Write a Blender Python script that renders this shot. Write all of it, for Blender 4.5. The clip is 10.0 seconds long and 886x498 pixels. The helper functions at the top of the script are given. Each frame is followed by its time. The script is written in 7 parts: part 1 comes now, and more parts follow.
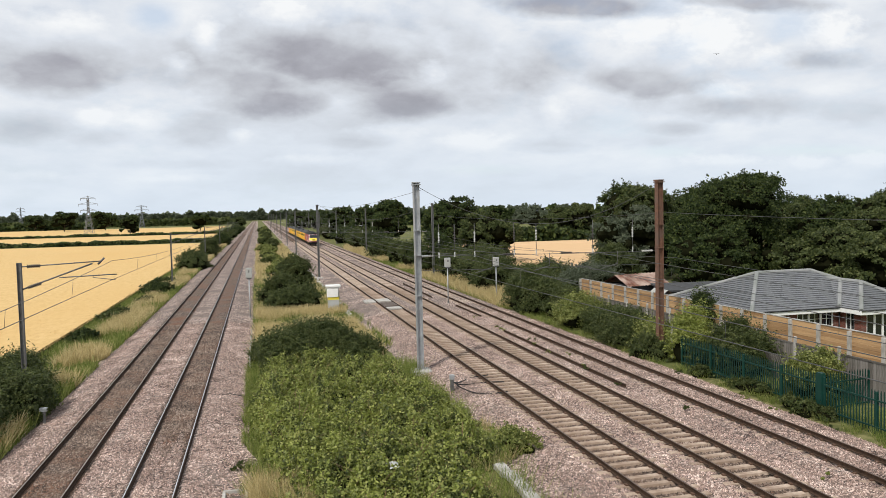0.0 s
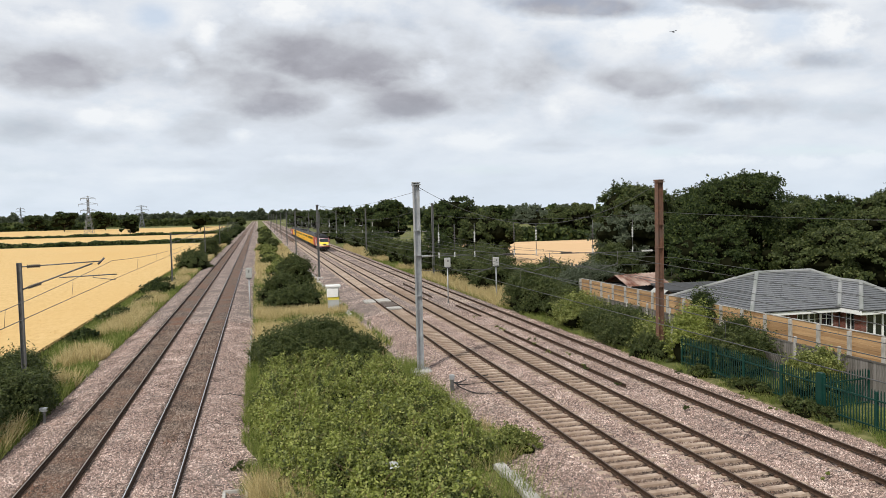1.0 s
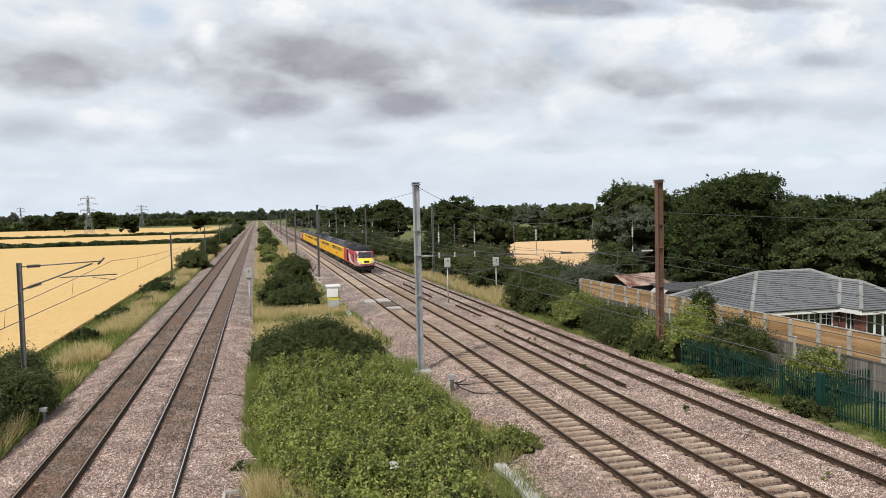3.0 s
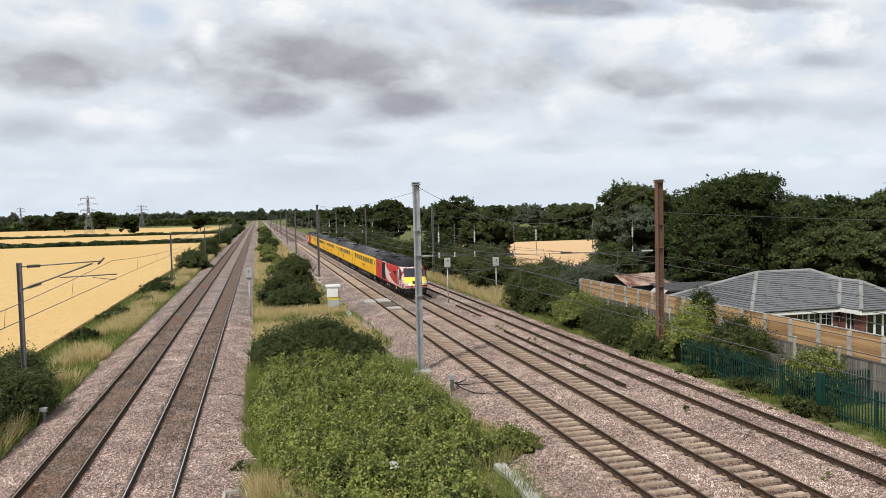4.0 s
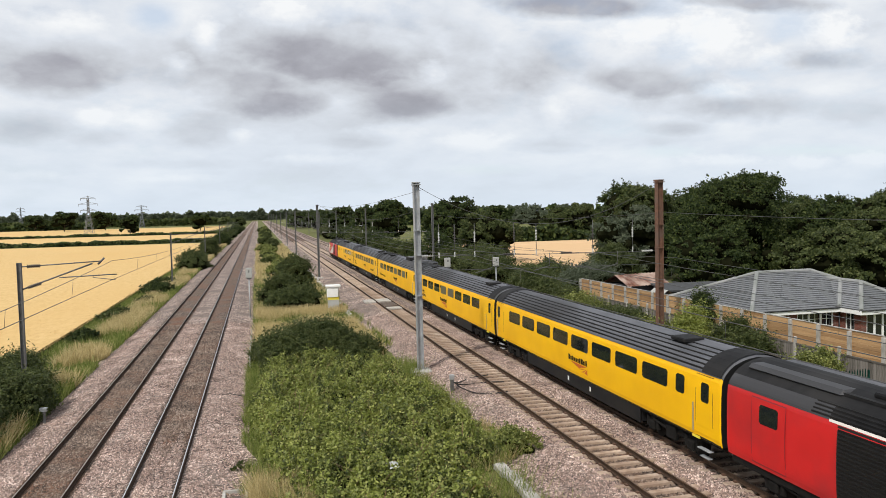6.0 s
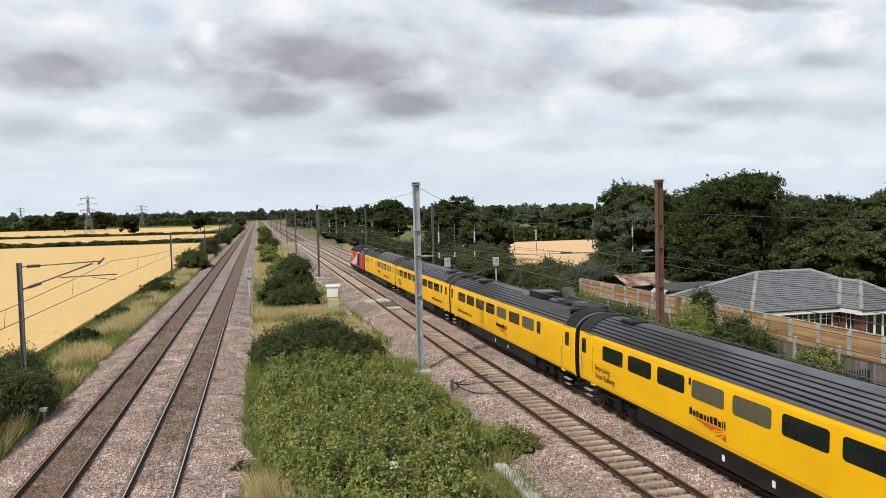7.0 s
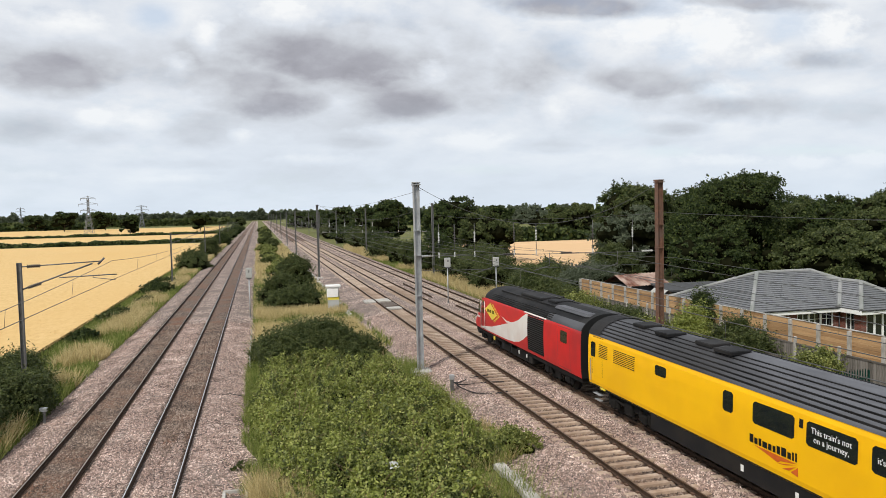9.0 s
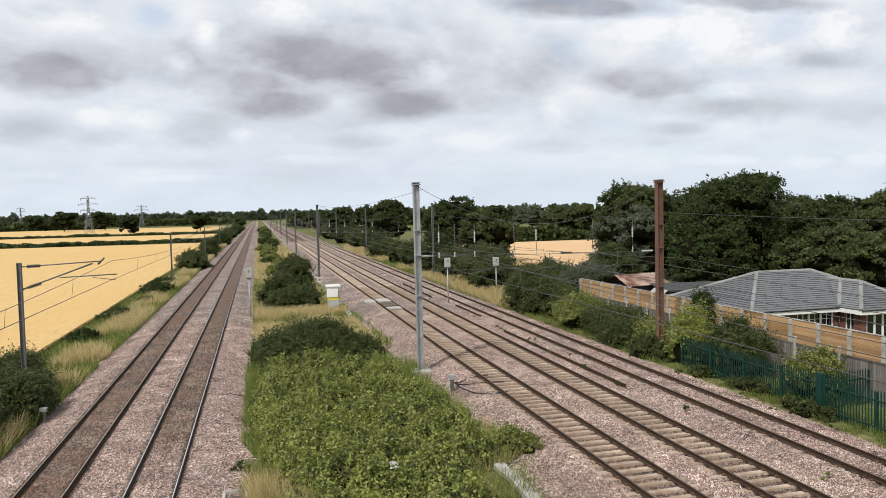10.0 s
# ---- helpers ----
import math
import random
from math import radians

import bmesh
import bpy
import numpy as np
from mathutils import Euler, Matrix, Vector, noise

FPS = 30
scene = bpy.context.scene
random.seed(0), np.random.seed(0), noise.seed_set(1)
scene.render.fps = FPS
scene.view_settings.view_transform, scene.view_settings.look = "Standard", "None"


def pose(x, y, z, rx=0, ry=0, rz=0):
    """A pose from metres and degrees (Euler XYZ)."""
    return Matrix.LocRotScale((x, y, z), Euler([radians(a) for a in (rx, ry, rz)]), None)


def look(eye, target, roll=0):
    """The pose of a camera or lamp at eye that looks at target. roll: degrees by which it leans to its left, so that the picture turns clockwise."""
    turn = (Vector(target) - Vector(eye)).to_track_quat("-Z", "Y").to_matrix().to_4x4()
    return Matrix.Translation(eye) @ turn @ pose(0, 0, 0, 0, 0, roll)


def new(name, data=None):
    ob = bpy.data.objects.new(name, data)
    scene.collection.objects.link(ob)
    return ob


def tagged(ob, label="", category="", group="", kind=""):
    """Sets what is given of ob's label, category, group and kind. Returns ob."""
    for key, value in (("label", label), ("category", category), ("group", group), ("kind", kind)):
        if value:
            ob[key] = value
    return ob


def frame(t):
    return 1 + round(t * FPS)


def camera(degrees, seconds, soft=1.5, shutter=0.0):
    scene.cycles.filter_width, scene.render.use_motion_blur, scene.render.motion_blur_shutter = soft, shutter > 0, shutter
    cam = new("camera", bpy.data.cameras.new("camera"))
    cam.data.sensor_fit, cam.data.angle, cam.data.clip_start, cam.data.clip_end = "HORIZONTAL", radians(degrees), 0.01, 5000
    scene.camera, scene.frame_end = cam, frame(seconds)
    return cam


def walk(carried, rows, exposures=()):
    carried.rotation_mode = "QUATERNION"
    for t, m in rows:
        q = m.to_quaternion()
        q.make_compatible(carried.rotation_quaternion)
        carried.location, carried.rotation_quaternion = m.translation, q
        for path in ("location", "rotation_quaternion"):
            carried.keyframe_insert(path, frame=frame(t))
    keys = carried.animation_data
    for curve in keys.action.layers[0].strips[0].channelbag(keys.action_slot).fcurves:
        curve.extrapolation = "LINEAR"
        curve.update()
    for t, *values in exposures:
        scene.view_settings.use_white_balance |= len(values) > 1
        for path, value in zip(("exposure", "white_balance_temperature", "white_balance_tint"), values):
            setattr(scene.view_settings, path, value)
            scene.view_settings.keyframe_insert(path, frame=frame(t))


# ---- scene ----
cam = camera(61.07, 10.0, soft=0.8)
EYE = (0.0, 0.0, 8.622)
CAM_POSE = look(EYE, (2.38264, 9.69972, 8.13405), -1.33)
walk(cam, [(0.0, CAM_POSE), (10.0, CAM_POSE)])

# ---------------------------------------------------------------- light
SUN_ELEV, SUN_AZ = 48.0, 226.0          # azimuth clockwise from +Y

# cloud masses: bearing, height, half width, half height, strength
GREY_CLOUDS = [(0.089, 0.211, 0.144, 0.042, 1.00),
        (0.009, 0.176, 0.079, 0.036, 0.70),
        (0.030, 0.154, 0.062, 0.026, 0.90),
        (0.189, 0.150, 0.063, 0.024, 0.85),
        (0.148, 0.186, 0.085, 0.030, 0.60),
        (-0.241, 0.192, 0.073, 0.035, 0.75),
        (-0.264, 0.112, 0.063, 0.020, 0.50),
        (-0.182, 0.104, 0.059, 0.015, 0.35),
        (-0.073, 0.110, 0.048, 0.021, 0.50),
        (0.444, 0.292, 0.133, 0.020, 1.00),
        (0.742, 0.309, 0.131, 0.015, 0.95),
        (0.396, 0.204, 0.077, 0.039, 0.65),
        (0.544, 0.188, 0.116, 0.026, 0.75),
        (0.712, 0.150, 0.140, 0.025, 0.70),
        (0.612, 0.118, 0.057, 0.013, 0.50),
        (0.852, 0.225, 0.084, 0.016, 0.45),
        (0.415, 0.091, 0.070, 0.010, 0.40),
        (0.289, 0.216, 0.045, 0.042, 0.35),
        (0.904, 0.150, 0.086, 0.025, 0.35),
        (0.123, 0.096, 0.068, 0.009, 0.30),
        (-0.105, 0.069, 0.082, 0.007, 0.25),
        (0.516, 0.097, 0.082, 0.010, 0.25)]
WHITE_CLOUDS = [(-0.054, 0.223, 0.016, 0.024, 0.90),
        (-0.088, 0.191, 0.019, 0.015, 0.70),
        (0.044, 0.255, 0.037, 0.020, 0.80),
        (-0.221, 0.238, 0.051, 0.016, 0.60),
        (-0.189, 0.123, 0.024, 0.012, 0.70),
        (-0.133, 0.122, 0.047, 0.013, 0.50),
        (0.236, 0.187, 0.017, 0.015, 0.90),
        (0.554, 0.254, 0.050, 0.024, 0.80),
        (0.657, 0.250, 0.059, 0.035, 0.90),
        (0.885, 0.261, 0.048, 0.035, 0.90),
        (0.761, 0.225, 0.046, 0.015, 0.70),
        (0.693, 0.170, 0.045, 0.015, 0.80),
        (0.416, 0.138, 0.021, 0.021, 0.60),
        (0.290, 0.097, 0.046, 0.012, 0.60),
        (0.176, 0.109, 0.043, 0.010, 0.50),
        (0.692, 0.067, 0.069, 0.010, 0.80),
        (0.834, 0.064, 0.048, 0.010, 0.80),
        (0.942, 0.067, 0.045, 0.012, 0.80),
        (0.078, 0.072, 0.059, 0.007, 0.50),
        (-0.106, 0.049, 0.054, 0.006, 0.50),
        (-0.018, 0.104, 0.014, 0.009, 0.60),
        (-0.260, 0.055, 0.050, 0.006, 0.40)]
BLUE_GAPS = [(-0.114, 0.250, 0.029, 0.018, 0.90),
        (0.852, 0.083, 0.138, 0.010, 0.90),
        (0.593, 0.082, 0.056, 0.009, 0.70),
        (0.305, 0.058, 0.058, 0.008, 0.70),
        (0.796, 0.275, 0.051, 0.026, 0.40),
        (0.712, 0.199, 0.029, 0.008, 0.30)]


def build_world():
    w = bpy.data.worlds.new("cloudy_sky")
    scene.world = w
    w.use_nodes = True
    nt = w.node_tree
    nt.nodes.clear()
    N, L = nt.nodes.new, nt.links.new

    def math_(op, a, b=None, c=None):
        n = N("ShaderNodeMath")
        n.operation = op
        for i, v in enumerate((a, b, c)):
            if v is None:
                continue
            if isinstance(v, (int, float)):
                n.inputs[i].default_value = v
            else:
                L(v, n.inputs[i])
        return n.outputs[0]

    def ramp(fac, stops):
        n = N("ShaderNodeValToRGB")
        while len(n.color_ramp.elements) < len(stops):
            n.color_ramp.elements.new(0.5)
        for e, (p, col) in zip(n.color_ramp.elements, stops):
            e.position, e.color = p, (*col, 1)
        L(fac, n.inputs[0])
        return n.outputs[0]

    def noise_(vec, scale, detail, rough=0.55, dist=0.0):
        n = N("ShaderNodeTexNoise")
        n.inputs["Scale"].default_value, n.inputs["Detail"].default_value = scale, detail
        n.inputs["Roughness"].default_value, n.inputs["Distortion"].default_value = rough, dist
        L(vec, n.inputs["Vector"])
        return n

    def mix(fac, a, b):
        n = N("ShaderNodeMix")
        n.data_type = "RGBA"
        for sock, v in ((n.inputs[0], fac), (n.inputs[6], a), (n.inputs[7], b)):
            if isinstance(v, (int, float)):
                sock.default_value = v
            elif isinstance(v, tuple):
                sock.default_value = (*v, 1)
            else:
                L(v, sock)
        return n.outputs[2]

    co = N("ShaderNodeTexCoord").outputs["Generated"]
    sep = N("ShaderNodeSeparateXYZ")
    L(co, sep.inputs[0])
    x, y, z = sep.outputs
    up = math_("MAXIMUM", z, 0.0)
    # cloud deck seen in perspective: flattened towards the horizon
    squash = math_("MULTIPLY", math_("POWER", math_("ADD", up, 0.004), 0.72), 1.9)
    squash2 = math_("MULTIPLY", math_("POWER", math_("ADD", up, 0.034), 0.72), 1.9)

    def deck_at(zz):
        c = N("ShaderNodeCombineXYZ")
        L(x, c.inputs[0]), L(y, c.inputs[1]), L(zz, c.inputs[2])
        return c.outputs[0]
    # the same clouds a little higher up: where they are denser there, one looks at a shaded underside
    deck, deck2 = deck_at(squash), deck_at(squash2)
    big = noise_(deck, 4.2, 9, 0.54, 0.15).outputs["Fac"]
    big2 = noise_(deck2, 4.2, 9, 0.54, 0.15).outputs["Fac"]
    mid = noise_(deck, 11.0, 8, 0.6, 0.2).outputs["Fac"]
    # bearing and height over the railway's line, for the large grey and white cloud masses
    fy = math_("MAXIMUM", y, 0.05)
    bx, bz = math_("DIVIDE", x, fy), math_("DIVIDE", z, fy)
    plane = N("ShaderNodeCombineXYZ")
    L(bx, plane.inputs[0]), L(math_("MULTIPLY", bz, 1.7), plane.inputs[1])
    n1 = math_("MULTIPLY", math_("SUBTRACT", noise_(plane.outputs[0], 5.0, 8, 0.52, 0.1).outputs["Fac"], 0.5), 2.0)
    n2 = math_("MULTIPLY", math_("SUBTRACT", noise_(plane.outputs[0], 19.0, 7, 0.55, 0.25).outputs["Fac"], 0.5), 1.5)
    n3 = math_("MULTIPLY", math_("SUBTRACT", noise_(plane.outputs[0], 62.0, 5, 0.6, 0.3).outputs["Fac"], 0.5), 1.1)
    soft_edge = math_("ADD", math_("MULTIPLY", n1, 0.75), math_("MULTIPLY", n2, 0.55))
    puffy_edge = math_("ADD", math_("MULTIPLY", n2, 1.3), math_("MULTIPLY", n3, 1.0))
    ahead = math_("GREATER_THAN", y, 0.06)

    def masses(rows, above, below, w1):
        """Sum of ragged ellipses; above and below: how sharply their upper and lower edges end."""
        total = None
        for cx, cz, rx, rz, amp in rows:
            dx = math_("DIVIDE", math_("SUBTRACT", bx, cx), rx)
            dz = math_("DIVIDE", math_("SUBTRACT", bz, cz), rz)
            d = math_("SQRT", math_("ADD", math_("MULTIPLY", dx, dx), math_("MULTIPLY", dz, dz)))
            gain = math_("ADD", below, math_("MULTIPLY", math_("MINIMUM", math_("MAXIMUM", math_("MULTIPLY_ADD", dz, 0.7, 0.5), 0.0), 1.0), above - below))
            k = math_("MINIMUM", math_("MAXIMUM", math_("MULTIPLY", math_("SUBTRACT", 1.3, math_("ADD", d, w1)), gain), 0.0), 1.0)
            k = math_("MULTIPLY", math_("MULTIPLY", k, amp), ahead)
            total = k if total is None else math_("MAXIMUM", total, k)
        return total
    grey, white, clear = masses(GREY_CLOUDS, 0.65, 1.5, soft_edge), masses(WHITE_CLOUDS, 1.0, 0.5, puffy_edge), masses(BLUE_GAPS, 0.9, 0.9, soft_edge)
    relief = math_("SUBTRACT", big, big2)
    tone = math_("ADD", 0.69, math_("MULTIPLY", relief, 0.8))
    tone = math_("ADD", tone, math_("MULTIPLY", math_("MULTIPLY", white, math_("SUBTRACT", 1.0, math_("MULTIPLY", grey, 0.4))), 0.27))
    tone = math_("SUBTRACT", tone, math_("MULTIPLY", grey, 0.33))
    tone = math_("ADD", tone, math_("MULTIPLY", math_("SUBTRACT", mid, 0.5), 0.26))
    tone = math_("SUBTRACT", tone, math_("MULTIPLY", math_("SUBTRACT", big, 0.5), 0.30))
    cloud = ramp(tone, [(0.20, (0.25, 0.25, 0.285)), (0.38, (0.38, 0.385, 0.43)), (0.54, (0.55, 0.575, 0.62)), (0.68, (0.68, 0.72, 0.78)), (0.86, (0.86, 0.875, 0.89))])
    sky = N("ShaderNodeTexSky")
    sky.sky_type, sky.sun_disc = "NISHITA", False
    sky.sun_elevation, sky.sun_rotation = radians(SUN_ELEV), radians(SUN_AZ)
    sky.air_density, sky.dust_density = 1.0, 1.5
    blue = N("ShaderNodeVectorMath")
    blue.operation = "SCALE"
    L(sky.outputs[0], blue.inputs[0])
    blue.inputs["Scale"].default_value = 0.15
    gaps = math_("ADD", math_("MULTIPLY", big, 0.7), math_("MULTIPLY", mid, 0.3))
    cover = ramp(gaps, [(0.36, (0.72,) * 3), (0.47, (1.0,) * 3)])
    cover = math_("MULTIPLY", cover, math_("SUBTRACT", 1.0, math_("MULTIPLY", clear, 0.5)))
    col = mix(cover, blue.outputs[0], cloud)
    # pale bluish haze low down
    low = ramp(up, [(0.0, (0.8,) * 3), (0.05, (0.5,) * 3), (0.16, (0.0,) * 3)])
    col = mix(low, col, (0.655, 0.745, 0.845))
    bg = N("ShaderNodeBackground")
    L(col, bg.inputs["Color"])
    bg.inputs["Strength"].default_value = 1.0
    L(bg.outputs[0], N("ShaderNodeOutputWorld").inputs[0])


build_world()
sun_data = bpy.data.lights.new("sun", "SUN")
sun_data.energy, sun_data.angle, sun_data.color = 3.1, radians(4), (1.0, 0.95, 0.87)
sun = new("sun", sun_data)
_a, _e = radians(SUN_AZ), radians(SUN_ELEV)
sun.matrix_world = look((60 * math.sin(_a) * math.cos(_e), 60 * math.cos(_a) * math.cos(_e), 60 * math.sin(_e)), (0, 0, 0))
scene.view_settings.exposure = 0.10

# ---------------------------------------------------------------- materials


def material(name, stops, scale=4.0, rough=0.8, metal=0.0, bump=0.0, bump_scale=None, detail=6, stains=None, stain_scale=0.6,
             per="none", voronoi=False, coat=0.0, translucent=False, stretch=(1, 1, 1), spec=0.5):
    """A node material: a ramp over fine noise, a slower stain over it, and relief. stops: (position, colour)."""
    m = bpy.data.materials.new(name)
    m.use_nodes = True
    nt = m.node_tree
    N, L = nt.nodes.new, nt.links.new
    b = nt.nodes["Principled BSDF"]
    co = N("ShaderNodeTexCoord").outputs["Object"]
    mp = N("ShaderNodeMapping")
    mp.inputs["Scale"].default_value = stretch
    L(co, mp.inputs[0])
    vec = mp.outputs[0]
    if voronoi:
        t = N("ShaderNodeTexVoronoi")
        t.inputs["Scale"].default_value = scale
        t.inputs["Randomness"].default_value = 1.0
        L(vec, t.inputs["Vector"])
        s = N("ShaderNodeSeparateColor")
        L(t.outputs["Color"], s.inputs[0])
        fac, relief = s.outputs[0], t.outputs["Distance"]
    else:
        t = N("ShaderNodeTexNoise")
        t.inputs["Scale"].default_value, t.inputs["Detail"].default_value = scale, detail
        L(vec, t.inputs["Vector"])
        fac = relief = t.outputs["Fac"]
    if per != "none":
        r = N("ShaderNodeObjectInfo").outputs["Random"] if per == "object" else N("ShaderNodeNewGeometry").outputs["Random Per Island"]
        mx = N("ShaderNodeMix")
        mx.inputs[0].default_value = 0.66
        spread = N("ShaderNodeMapRange")
        spread.inputs["From Min"].default_value, spread.inputs["From Max"].default_value = 0.32, 0.68
        L(fac, spread.inputs["Value"])
        fac = spread.outputs[0]
        L(fac, mx.inputs[2]), L(r, mx.inputs[3])
        fac = mx.outputs[0]
    rp = N("ShaderNodeValToRGB")
    while len(rp.color_ramp.elements) < len(stops):
        rp.color_ramp.elements.new(0.5)
    for e, (p, c) in zip(rp.color_ramp.elements, stops):
        e.position, e.color = p, (*c, 1)
    L(fac, rp.inputs[0])
    col = rp.outputs[0]
    if stains:
        t2 = N("ShaderNodeTexNoise")
        t2.inputs["Scale"].default_value, t2.inputs["Detail"].default_value = stain_scale, 5
        L(vec, t2.inputs["Vector"])
        r2 = N("ShaderNodeValToRGB")
        r2.color_ramp.elements[0].position, r2.color_ramp.elements[1].position = 0.42, 0.66
        L(t2.outputs["Fac"], r2.inputs[0])
        mx = N("ShaderNodeMix")
        mx.data_type = "RGBA"
        L(r2.outputs[0], mx.inputs[0]), L(col, mx.inputs[6])
        mx.inputs[7].default_value = (*stains, 1)
        col = mx.outputs[2]
    L(col, b.inputs["Base Color"])
    b.inputs["Roughness"].default_value, b.inputs["Metallic"].default_value = rough, metal
    b.inputs["Coat Weight"].default_value = coat
    b.inputs["Specular IOR Level"].default_value = spec
    if bump:
        bp = N("ShaderNodeBump")
        bp.inputs["Strength"].default_value, bp.inputs["Distance"].default_value = 1.0, bump
        L(relief, bp.inputs["Height"]), L(bp.outputs[0], b.inputs["Normal"])
    if translucent:
        tr = N("ShaderNodeBsdfTranslucent")
        L(col, tr.inputs["Color"])
        ms = N("ShaderNodeMixShader")
        ms.inputs[0].default_value = 0.3
        L(b.outputs[0], ms.inputs[1]), L(tr.outputs[0], ms.inputs[2])
        L(ms.outputs[0], nt.nodes["Material Output"].inputs[0])
    return m


def flat(c, k=0.82):
    return [(0.3, tuple(v * k for v in c)), (0.7, tuple(c))]


